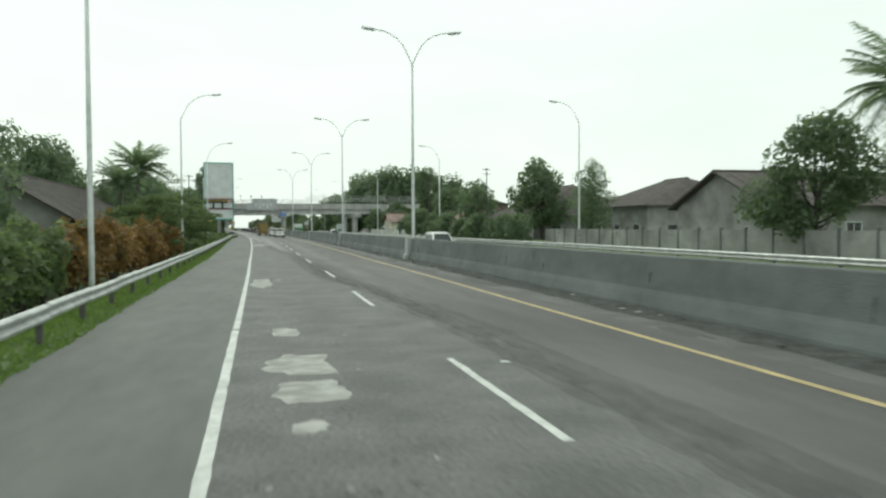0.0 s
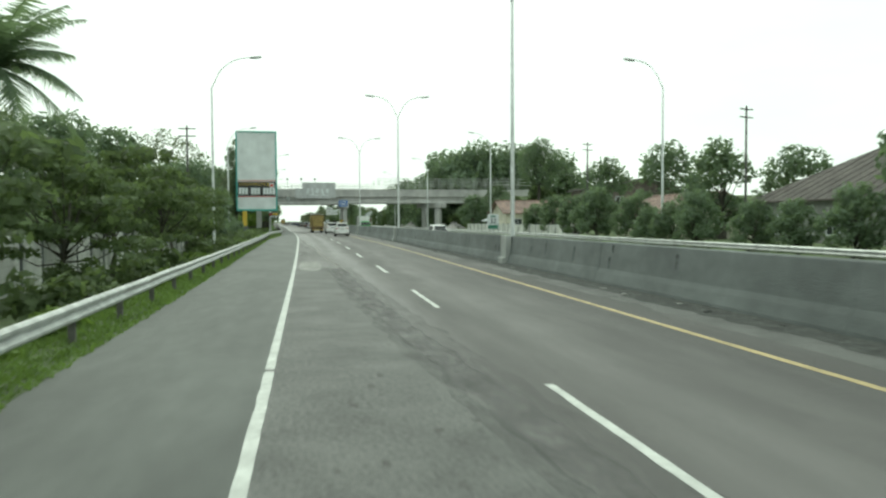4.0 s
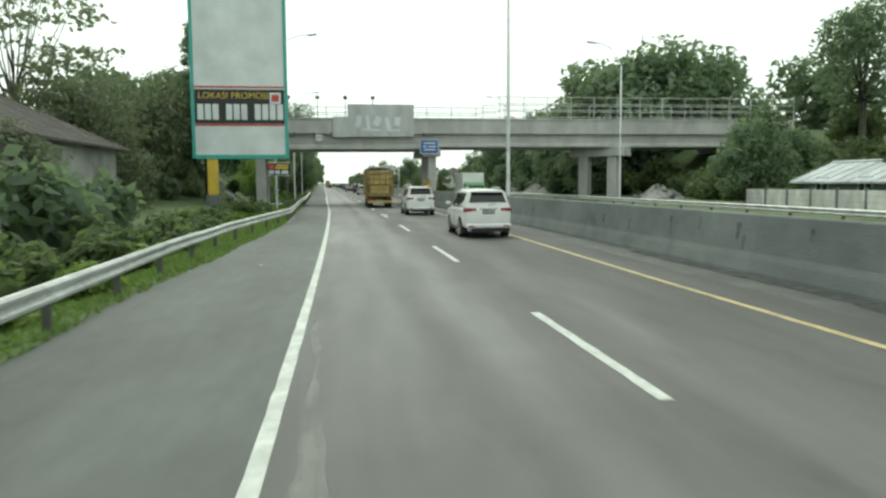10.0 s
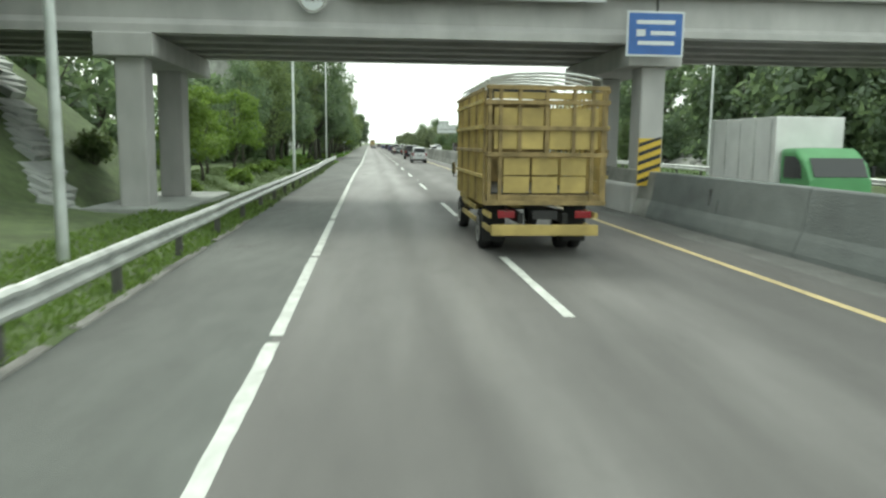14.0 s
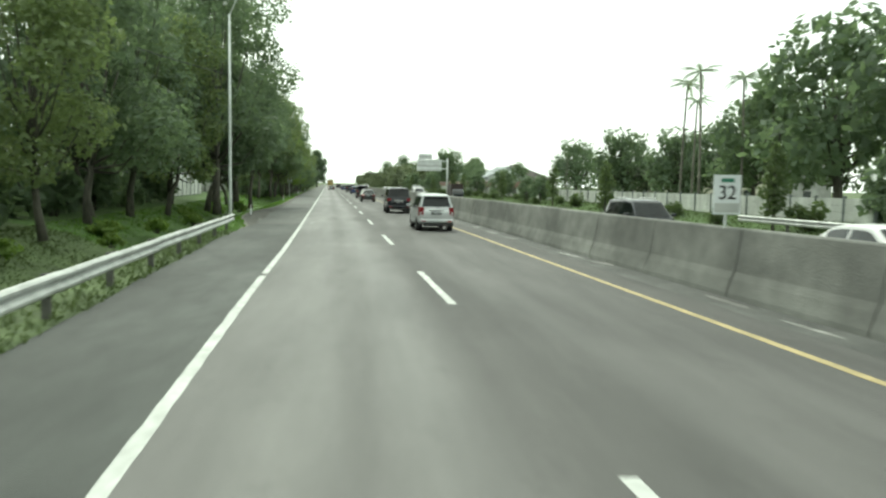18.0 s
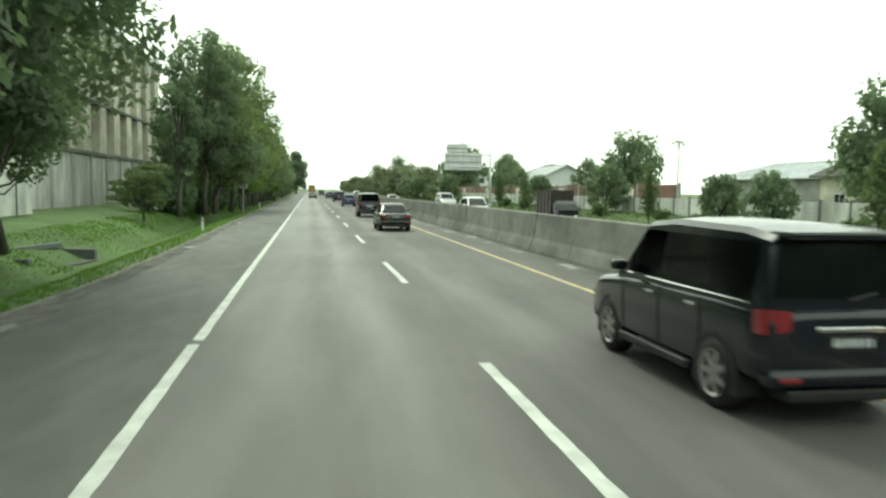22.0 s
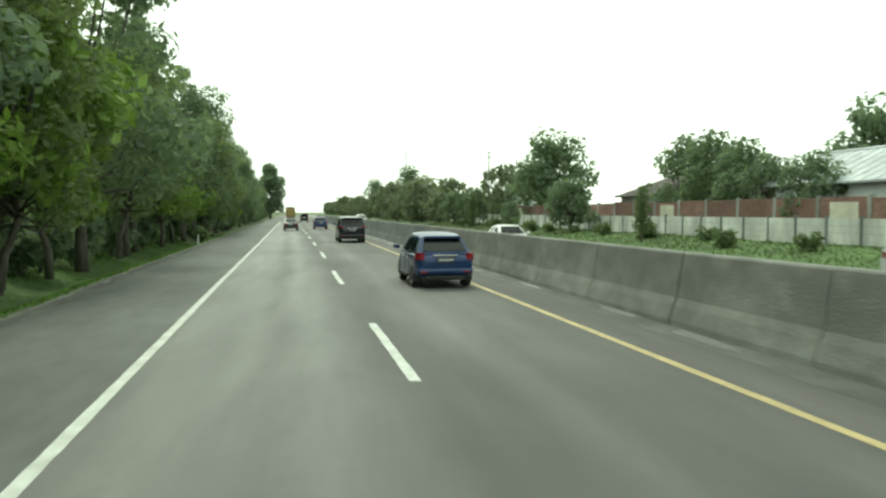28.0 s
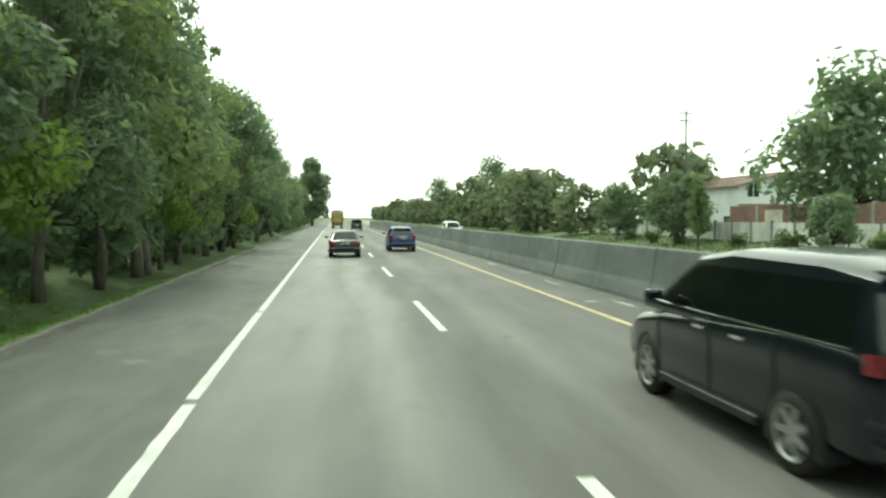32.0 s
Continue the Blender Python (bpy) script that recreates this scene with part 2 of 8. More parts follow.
M_CONCRETE_PALE = material("pale_concrete", (0.4, 0.42, 0.4), 0.85, 0.14, 1.6, 0.4, 30, stain=0.22, stain_scale=0.5, stretch=(1, 1, 0.4))
M_CONCRETE_WHITE = material("whitewashed_concrete", (0.57, 0.58, 0.55), 0.9, 0.15, 1.8, 0.4, 30, stain=0.3, stain_scale=0.6, stretch=(1, 1, 0.4))
M_BRIDGE = material("bridge_concrete", (0.44, 0.44, 0.43), 0.85, 0.08, 1.2, 0.3, 30, stain=0.14, stain_scale=0.3, stretch=(1, 1, 0.5))
M_HOARD = material("faded_hoarding", (0.47, 0.485, 0.495), 0.7, 0.08, 1.5, stain=0.14, stain_scale=0.6, stretch=(1, 1, 0.4))
M_GALV = material("galvanised_steel", (0.5, 0.52, 0.5), 0.45, 0.15, 4, metal=0.55, stain=0.2, stain_scale=1.5)
M_POST = material("weathered_post", (0.1, 0.1, 0.09), 0.8, 0.2, 6)
# Sky glare on the lamp posts is put into this paler steel colour.
M_POLE = material("glare_paled_steel", (0.6, 0.63, 0.62), 0.5, 0.12, 3, metal=0.2)
M_DARK = material("dark_trim", (0.015, 0.016, 0.016), 0.5, 0.1, 10)
M_RUBBER = material("tyre_rubber", (0.02, 0.02, 0.02), 0.85, 0.1, 20)
M_ALLOY = material("alloy", (0.5, 0.5, 0.5), 0.3, 0.08, 8, metal=0.8)
M_GLASS = material("car_glass", (0.012, 0.016, 0.017), 0.06, 0.1, 2, spec=0.7)
M_BARK = material("bark", (0.085, 0.08, 0.065), 0.95, 0.3, 7, 1.0, 25, stain=0.3, stain_scale=1.5, stretch=(1, 1, 0.3))
M_BARK_PALE = material("pale_bark", (0.17, 0.16, 0.135), 0.95, 0.25, 6, 1.0, 25, stain=0.3, stain_scale=1.2, stretch=(1, 1, 0.3))
M_BLADES = leafy("grass_blades", (0.135, 0.2, 0.06), (0.112, 0.165, 0.054), 0.45)
M_BLADES_BRIGHT = leafy("bright_grass_blades", (0.112, 0.2, 0.04), (0.085, 0.15, 0.036), 0.4)
# Duller copy of the blades: tree shade put into colour on the near bank
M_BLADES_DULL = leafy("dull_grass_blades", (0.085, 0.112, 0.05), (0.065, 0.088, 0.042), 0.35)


def veil(name, color, least, most, scale):
    """A thin, patchy layer of dust or wear that lets the asphalt show through."""
    m = bpy.data.materials.new(name)
    m.use_nodes = True
    n, l = m.node_tree.nodes, m.node_tree.links
    b = n["Principled BSDF"]
    b.inputs["Base Color"].default_value, b.inputs["Roughness"].default_value = (*color, 1), 0.75
    geo = n.new("ShaderNodeNewGeometry")
    mp = n.new("ShaderNodeMapping")
    mp.inputs["Scale"].default_value = (1, 0.35, 1)
    l.new(geo.outputs["Position"], mp.inputs["Vector"])
    tx = n.new("ShaderNodeTexNoise")
    tx.inputs["Scale"].default_value, tx.inputs["Detail"].default_value, tx.inputs["Roughness"].default_value = scale, 8, 0.7
    l.new(mp.outputs[0], tx.inputs["Vector"])
    r = n.new("ShaderNodeMapRange")
    r.inputs[1].default_value, r.inputs[2].default_value, r.inputs[3].default_value, r.inputs[4].default_value = 0.35, 0.68, least, most
    l.new(tx.outputs[0], r.inputs[0])
    l.new(r.outputs[0], b.inputs["Alpha"])
    return m


M_DRIP = veil("dark_water_stain", (0.05, 0.055, 0.053), 0.15, 0.75, 5)
M_DUST_VEIL = veil("thin_pale_dust", (0.33, 0.32, 0.3), 0.03, 0.6, 2.6)
M_WORN_VEIL = veil("worn_bitumen", (0.1, 0.1, 0.098), 0.05, 0.4, 3.5)
M_DUST_PALE = material("pale_dust", (0.265, 0.258, 0.24), 0.8, 0.25, 3, 0.5, 60, stain=0.35, stain_scale=1.6, stretch=(1, 0.3, 1))
M_DUST = material("dusty_asphalt", (0.195, 0.19, 0.178), 0.55, 0.2, 3, 0.4, 90, stain=0.25, stain_scale=1.2, stretch=(1, 0.3, 1))
M_LEAF = leafy("leaf_green", (0.118, 0.156, 0.078), (0.076, 0.105, 0.058), 0.5)
# Dark and mid leaves raised: the air's veil over shadows put into their greens.
M_LEAF_DARK = leafy("leaf_dark", (0.142, 0.188, 0.13), (0.102, 0.138, 0.098), 0.55)
M_LEAF_LIGHT = leafy("leaf_light", (0.16, 0.23, 0.06), (0.1, 0.15, 0.045), 0.45)
M_LEAF_MID = leafy("leaf_mid_green", (0.172, 0.214, 0.112), (0.12, 0.158, 0.09), 0.55)
# Olive leaf paled and greyed: distance haze is put into the colour.
M_LEAF_OLIVE_HAZE = leafy("leaf_olive_haze", (0.14, 0.165, 0.11), (0.098, 0.118, 0.08), 0.45)
M_LEAF_RUST = leafy("leaf_rust", (0.215, 0.122, 0.048), (0.09, 0.085, 0.038), 0.35)
M_TILE = material("roof_tile_brown", (0.085, 0.076, 0.068), 0.85, 0.25, 3, 0.6, 12, stain=0.25, stain_scale=0.7)
M_TIN_RED = material("rusty_roof_sheet", (0.2, 0.135, 0.11), 0.7, 0.3, 2, stain=0.35, stain_scale=0.6)
M_TIN = material("grey_roof_sheet", (0.42, 0.45, 0.46), 0.5, 0.15, 2, metal=0.2, stain=0.2, stain_scale=0.5)
M_PLASTER = material("cream_plaster", (0.58, 0.56, 0.46), 0.9, 0.14, 1.2, 0.3, 30, stain=0.25, stain_scale=0.4)
M_PLASTER_BROWN = material("dark_brown_plaster", (0.15, 0.125, 0.11), 0.9, 0.2, 1.5, 0.4, 30, stain=0.4, stain_scale=0.8)
M_PLASTER_GREY = material("grey_plaster", (0.29, 0.295, 0.28), 0.9, 0.16, 1.2, 0.3, 30, stain=0.3, stain_scale=0.4)
M_BRICK = material("red_brick", (0.2, 0.115, 0.095), 0.9, 0.2, 5, 0.6, 20, stain=0.25, stain_scale=0.5, per_object=0.15)
M_WINDOW = material("dark_window", (0.03, 0.035, 0.035), 0.15, 0.2, 1)
M_SIGN_WHITE = material("sign_white", (0.62, 0.66, 0.67), 0.5, 0.06, 0.8, stain=0.1, stain_scale=0.5)
M_SIGN_BACK = material("sign_back_grey", (0.56, 0.58, 0.58), 0.55, 0.1, 1, metal=0.2)
M_SIGN_BLACK = material("sign_black", (0.018, 0.02, 0.02), 0.5, 0.1, 2)
M_SIGN_RED = material("sign_red", (0.45, 0.06, 0.05), 0.5, 0.1, 2)
M_SIGN_YELLOW = material("sign_yellow", (0.6, 0.42, 0.05), 0.5, 0.1, 2)
M_SIGN_BLUE = material("sign_blue", (0.04, 0.12, 0.36), 0.5, 0.1, 2)
M_SIGN_GREEN = material("sign_green", (0.03, 0.16, 0.1), 0.5, 0.1, 2)
M_TEAL = material("teal_frame", (0.06, 0.34, 0.3), 0.5, 0.12, 2)

# ---- building helpers ----
RNG = random.Random(7)


def bend(s):
    """Sideways shift of the road, which turns a little to the left."""
    return -BEND * 0.5 * ((s - BEND_AT) + math.sqrt((s - BEND_AT) ** 2 + BEND_LONG ** 2))


def heading(s):
    """The road's turn to the left, in degrees."""
    return math.degrees(math.atan(BEND * 0.5 * (1 + (s - BEND_AT) / math.sqrt((s - BEND_AT) ** 2 + BEND_LONG ** 2))))


def at(u, s, z=0.0):
    """A place by its distance right of the edge line, along the road, and up."""
    return Vector((u + bend(s), s, z))


def placed(u, s, z=0.0, turn=0.0):
    """A pose on the road's own axes, turned to the left by so many degrees."""
    p = at(u, s, z)
    return pose(p.x, p.y, p.z, 0, 0, heading(s) + turn)


def mesh_of(name, verts, faces, mat=None, smooth=False):
    me = bpy.data.meshes.new(name)
    me.from_pydata([tuple(v) for v in verts], [], faces)
    if smooth:
        me.shade_smooth()
    if mat:
        me.materials.append(mat)
    return me


def part(name, bm, mat, parent=None, label="", smooth=False):
    """Links a bmesh as one mesh object under a thing or part."""
    me = bpy.data.meshes.new(name)
    bm.normal_update()
    bm.to_mesh(me)
    bm.free()
    if smooth:
        me.shade_smooth()
    me.materials.append(mat)
    ob = new(name, me)
    if parent:
        ob.parent = parent
    if label:
        tagged(ob, label)
    return ob


def shared(name, me, parent, m=None, label=""):
    ob = new(name, me)
    ob.parent = parent
    if m is not None:
        ob.matrix_basis = m
    if label:
        tagged(ob, label)
    return ob


def thing(name, m, label, category, group="", kind=""):
    ob = new(name)
    ob.empty_display_size = 0.2
    ob.matrix_world = m
    return tagged(ob, label, category, group, kind)


def box(bm, x0, x1, y0, y1, z0, z1, bevel=0.0, m=None):
    """A box between two corners, with its edges rounded."""
    r = bmesh.ops.create_cube(bm, size=1)
    vs = r["verts"]
    bmesh.ops.scale(bm, verts=vs, vec=(x1 - x0, y1 - y0, z1 - z0))
    bmesh.ops.translate(bm, verts=vs, vec=((x0 + x1) / 2, (y0 + y1) / 2, (z0 + z1) / 2))
    if bevel:
        es = list({e for v in vs for e in v.link_edges})
        vs = list({v for f in bmesh.ops.bevel(bm, geom=es, offset=bevel, segments=2, affect="EDGES", profile=0.5)["faces"] for v in f.verts} | {v for v in vs if v.is_valid})
    if m is not None:
        bmesh.ops.transform(bm, matrix=m, verts=vs)
    return bm


def tube(bm, points, radii, n=8):
    """A tapered tube through points."""
    rings = []
    for i, p in enumerate(points):
        p = Vector(p)
        d = (Vector(points[min(i + 1, len(points) - 1)]) - Vector(points[max(i - 1, 0)])).normalized()
        a = d.orthogonal().normalized() if abs(d.z) < 0.95 else Vector((1, 0, 0))
        a = (a - d * a.dot(d)).normalized()
        b = d.cross(a)
        r = radii[i] if hasattr(radii, "__len__") else radii
        rings.append([bm.verts.new(p + (a * math.cos(2 * math.pi * k / n) + b * math.sin(2 * math.pi * k / n)) * r) for k in range(n)])
    for q, w in zip(rings, rings[1:]):
        for k in range(n):
            bm.faces.new((q[k], q[(k + 1) % n], w[(k + 1) % n], w[k]))
    bm.faces.new(rings[0][::-1])
    bm.faces.new(rings[-1])
    return bm


def prism(bm, outline, y0, y1, axis="y"):
    """An outline of (a, b) pushed along an axis: y gives (x, z), x gives (y, z), z gives (x, y)."""
    def put(a, b, c):
        return {"y": (a, c, b), "x": (c, a, b), "z": (a, b, c)}[axis]
    lo = [bm.verts.new(put(a, b, y0)) for a, b in outline]
    hi = [bm.verts.new(put(a, b, y1)) for a, b in outline]
    n = len(outline)
    for k in range(n):
        bm.faces.new((lo[k], lo[(k + 1) % n], hi[(k + 1) % n], hi[k]))
    bm.faces.new(lo[::-1])
    bm.faces.new(hi)
    bmesh.ops.recalc_face_normals(bm, faces=bm.faces)
    return bm


def strip(name, profile, s0, s1, step, mat, parent=None, closed=False, wobble=None, road_map=False):
    """A cross-section of (u, z) swept along the road."""
    n = max(1, round((s1 - s0) / step))
    verts, faces, k = [], [], len(profile)
    for i in range(n + 1):
        s = s0 + (s1 - s0) * i / n
        for j, (u, z) in enumerate(profile):
            du, dz = wobble(j, s) if wobble else (0, 0)
            verts.append(at(u + du, s, z + dz))
    for i in range(n):
        for j in range(k if closed else k - 1):
            a, b = i * k + j, i * k + (j + 1) % k
            faces.append((a, b, b + k, a + k))
    if closed:
        faces += [tuple(range(k))[::-1], tuple(n * k + j for j in range(k))]
    me = mesh_of(name, verts, faces, mat)
    if road_map:
        layer = me.uv_layers.new(name="road")
        for lp in me.loops:
            layer.data[lp.index].uv = ((profile[lp.vertex_index % k][0] + 3) / 26, 0.0)
    ob = new(name, me)
    if parent:
        ob.parent = parent
    return ob


def setting(ob, label, category, kind="structure"):
    return tagged(ob, label, category, kind=kind)


# ---- ground and carriageways ----
FAR = 900


def hill(u, s):
    """Lie of the land on both sides of the motorway."""
    z = -0.12
    if u < -3.0:
        d = -3.0 - u
        if s < 200:
            rise = min(1.0, max(0.0, (s - 150) / 35))
            z = -0.05 - min(d, 6) * 0.1 * (1 - rise) + rise * 0.14 * max(0, min(d, 9) - 1)
        else:
            bank = min(1.0, max(0.0, (s - 195) / 30))
            z = -0.05 - bank * 0.9 * math.exp(-((d - 3.6) / 1.8) ** 2) + bank * 0.5 * min(1, max(0, d - 5) / 6)
        z += 0.12 * noise.noise(Vector((u * 0.3, s * 0.3, 0))) * min(1, d / 3)
    if u > 23:
        d = u - 23
        z = -0.05 + min(d, 4) * 0.12 + 0.12 * noise.noise(Vector((u * 0.3, s * 0.3, 4))) * min(1, d / 3)
    return z


us = [-2500, -900, -300, -120, -60, -40, -30, -24] + [-20 + i for i in range(18)] + [-2.2, 0, 8, 12, 20, 22.5, 23.5, 24.5, 25.5, 26.5, 28, 30, 34, 40, 60, 100, 300, 900, 2500]
ss = [-1500, -600, -250, -120, -60, -40] + [-30 + 3 * i for i in range(150)] + [430 + 12 * i for i in range(30)] + [800, 900, 1100, 1500, 2200, 3500]
gv, gf = [], []
for s_ in ss:
    for u_ in us:
        gv.append(at(u_, s_, hill(u_, s_) if abs(u_) < 200 else -0.2))
for i in range(len(ss) - 1):
    for j in range(len(us) - 1):
        a = i * len(us) + j
        gf.append((a, a + 1, a + 1 + len(us), a + len(us)))
ground = new("ground", mesh_of("ground", gv, gf, M_GRASS, True))
setting(ground, "uneven green grass verge and open ground", "ground")

road = strip("road", [(-3.7, -0.14), (-3.7, 0.0), (10.6, 0.0), (10.6, -0.14)], -120, FAR, 4, M_ASPHALT, road_map=True)
setting(road, "grey worn asphalt motorway carriageway", "road")
road_b = strip("road_opposite", [(10.6, -0.14), (10.6, 0.0), (22.5, 0.0), (22.5, -0.14)], -120, FAR, 4, M_ASPHALT, road_map=True)
setting(road_b, "grey asphalt carriageway beyond the concrete barrier", "road")

def along(s, table):
    """A value read between the stations of a table of (s, value)."""
    for (s0, a), (s1, b) in zip(table, table[1:]):
        if s < s1:
            return a + (b - a) * max(0.0, (s - s0) / (s1 - s0))
    return table[-1][1]


EDGE_LINE = ((-60, 0.03), (24, 0.07), (33, 0.07), (46, 0.015), (60, 0.0), (80, -0.05), (97, -0.11), (118, -0.14), (140, -0.045), (150, 0.0), (171, 0.065), (185, 0.1), (200, 0.0), (225, -0.13), (240, -0.1), (250, 0.0), (262, 0.02), (291, 0.0), (330, 0.0), (370, -0.03), (400, 0.0))
LANE_LINE = ((-60, 3.45), (5, 3.44), (20, 3.46), (33, 3.6), (45, 3.52), (60, 3.53), (86, 3.66), (98, 3.59), (112, 3.66), (130, 3.62), (150, 3.575), (177, 3.52), (228, 3.54), (250, 3.53), (293, 3.65), (304, 3.59), (340, 3.6), (371, 3.52), (385, 3.62), (400, 3.6))
YELLOW_LINE = ((-60, 7.5), (28, 7.52), (50, 7.41), (104, 7.4), (130, 7.3), (144, 7.17), (160, 7.22), (175, 7.34), (235, 7.42), (295, 7.38), (320, 7.3), (350, 7.2), (374, 7.26), (400, 7.3))

for name, s0, s1, mat in (("shoulder", -120, 208, M_SHOULDER), ("shoulder_beyond", 208, 264, M_SHOULDER_DARK), ("shoulder_far", 264, FAR, M_SHOULDER_GREY)):
    setting(strip(name, [(-3.7, 0.0015), (-0.03, 0.0015)], s0, s1, 4, mat, wobble=lambda j, s: (along(s, EDGE_LINE) if j else 0.0, 0)), "darker grey asphalt hard shoulder", "road shoulder")


GRASS_EDGE = ((-60, -2.95), (23, -2.85), (50, -2.75), (87, -3.15), (105, -3.42), (142, -3.4), (150, -2.95), (161, -2.4), (171, -2.05), (185, -2.15), (228, -2.33), (251, -2.6), (262, -2.5), (273, -3.9), (279, -4.05), (290, -3.2), (300, -3.1), (340, -3.4), (382, -3.7), (520, -3.8))
SOIL_EDGE = ((260, -2.3), (268, -2.3), (284, -2.6), (300, -2.5), (340, -2.85), (381, -3.2), (520, -3.3))


def lawn_edge(s):
    return along(s, GRASS_EDGE) + 0.1 * noise.noise(Vector((s * 0.25, 3.1, 0))) + 0.05 * noise.noise(Vector((s * 1.6, 5.3, 3)))


def lawn_height(u, s):
    """Height of the verge, which falls from the asphalt's edge to the open ground."""
    e = lawn_edge(s)
    flat = min(-3.78, e - 0.15)
    if u < -4.7:
        return hill(u, s)
    q = max(0.0, (flat - u) / (flat + 4.7))
    return 0.006 + (hill(-4.7, s) - 0.006) * q


soil = strip("soil_edge", [(0, 0.0035), (0, 0.0035)], 260, 520, 0.4, M_DUSTY_EDGE, wobble=lambda j, s: (along(s, SOIL_EDGE) + 0.22 * noise.noise(Vector((s * 0.3, 3.1, 0))) + 0.14 * noise.noise(Vector((s * 1.3, 5.3, 3))) if j else lawn_edge(s) - 0.12, 0))
setting(soil, "bare crumbling soil along the asphalt edge", "soil")
for name, s0, s1, mat in (("verge_edge", -60, 258, M_GRASS), ("verge_edge_beyond", 258, 520, M_LAWN)):
    lawn = strip(name, [(0, 0), (0, 0), (0, 0)], s0, s1, 0.5, mat, wobble=lambda j, s: ((-4.7, hill(-4.7, s) + 0.004) if j == 0 else ((min(-3.78, lawn_edge(s) - 0.15), 0.0058) if j == 1 else (lawn_edge(s), 0.006))))
    setting(lawn, "grass growing over the shoulder's edge", "grass verge")
for name, bank_us, s0, s1, text in (("roadside_bank", [-15 + i for i in range(12)], 258, 417, "green lawn on the roadside bank, darkened for shade"), ("opposite_bank", [22.5, 23.5, 24.5, 25.5, 26.5, 28, 30], 228, 417, "green grass below the fence beyond the opposite carriageway")):
    bank_ss, n = list(range(s0, s1 + 1, 3)), len(bank_us)
    bank_v = [at(u_, s_, hill(u_, s_) + 0.008) for s_ in bank_ss for u_ in bank_us]
    bank_f = [(i * n + j, i * n + j + 1, i * n + j + n + 1, i * n + j + n) for i in range(len(bank_ss) - 1) for j in range(n - 1)]
    setting(new(name, mesh_of(name, bank_v, bank_f, M_LAWN, True)), text, "grass bank")
rim = strip("soil_rim", [(0, 0.0048), (0, 0.0048)], 260, 520, 0.4, M_SOIL, wobble=lambda j, s: (lawn_edge(s) + 0.16 + 0.1 * noise.noise(Vector((s * 0.6, 8.1, 0))) + 0.08 * noise.noise(Vector((s * 1.9, 2.3, 3))) if j else lawn_edge(s) - 0.1, 0))
setting(rim, "pale rim of bare soil along the grass", "soil")
WALK = strip("median_strip", [(8.3, 0.002), (10.4, 0.002)], -60, 520, 0.5, M_ASPHALT_OLD, wobble=lambda j, s: ((0.16 * noise.noise(Vector((s * 0.5, 9, 0))), 0) if j == 0 else (0, 0)))
setting(WALK, "strip of dust and dirt at the barrier's foot", "dirt strip")

# ---- road paint ----
edge_line = thing("edge_line", Matrix(), "worn white edge line painted on the asphalt", "road marking", kind="structure")


def ragged(name, u, s0, s1, w, mat, parent, z=0.0042, table=None):
    """A painted stripe with slightly uneven edges, which may wander as a table of (s, u) says."""
    n = max(2, int((s1 - s0) / 0.3))
    verts, faces = [], []
    for i in range(n + 1):
        s = s0 + (s1 - s0) * i / n
        e = [0.014 * noise.noise(Vector((u, s * 1.9, q))) + 0.012 * noise.noise(Vector((u, s * 7.0, q + 3))) for q in (1, 8)]
        c = u + (along(s, table) if table else 0.0)
        verts += [at(c - w / 2 + e[0], s, z), at(c + w / 2 + e[1], s, z)]
    for i in range(n):
        faces.append((2 * i, 2 * i + 1, 2 * i + 3, 2 * i + 2))
    ob = new(name, mesh_of(name, verts, faces, mat))
    ob.parent = parent
    return ob


cut = -60.0
for stop in (14.6, 63.0, 103.2, 172.0, 186.1, 192.0, 199.0, 218.5, 243.4, 284.6, 377.7, 403.0, 411.2, 520.0):
    ragged("line_segment", RNG.uniform(-0.015, 0.015), cut, stop - RNG.uniform(0.15, 0.5), 0.135 if stop < 130 else 0.15, M_WHITE_LINE, edge_line, table=EDGE_LINE)
    cut = stop
lane_line = thing("lane_line", Matrix(), "broken white lane line painted on the asphalt", "road marking", kind="structure")
for k in range(-7, 42):
    shift = {-1: 0.3, 0: 0.4, 1: -0.8, 3: -0.5, 5: -0.4}.get(k, 0.0)
    ragged("dash", 0.0, 18 + 13 * k + shift, 23 + 13 * k + shift - (0.2 if k < 5 else 0.0), 0.12 if k < 5 else 0.15, M_WHITE_LINE, lane_line, 0.0042, LANE_LINE)
ragged("dash", 0.2, 18 + 13 * 12 + 2.4, 23 + 13 * 12 + 0.1, 0.1, M_WHITE_LINE, lane_line, 0.0045, LANE_LINE)
median_line = thing("median_line", Matrix(), "continuous yellow line beside the concrete barrier", "road marking", kind="structure")
for k in range(-3, 27):
    ragged("line_segment", 0.0, k * 20, k * 20 + 20, 0.15, M_YELLOW_LINE, median_line, table=YELLOW_LINE)
far_lines = thing("opposite_lines", Matrix(), "white and yellow lines on the opposite carriageway", "road marking", kind="structure")
ragged("yellow_line", 11.6, -60, 520, 0.17, M_YELLOW_LINE, far_lines)
ragged("edge_line", 19.0, -60, 520, 0.2, M_WHITE_LINE, far_lines)
for k in range(-5, 40):
    ragged("dash", 15.3, 12 + 13 * k, 17 + 13 * k, 0.15, M_WHITE_LINE, far_lines, 0.0042)


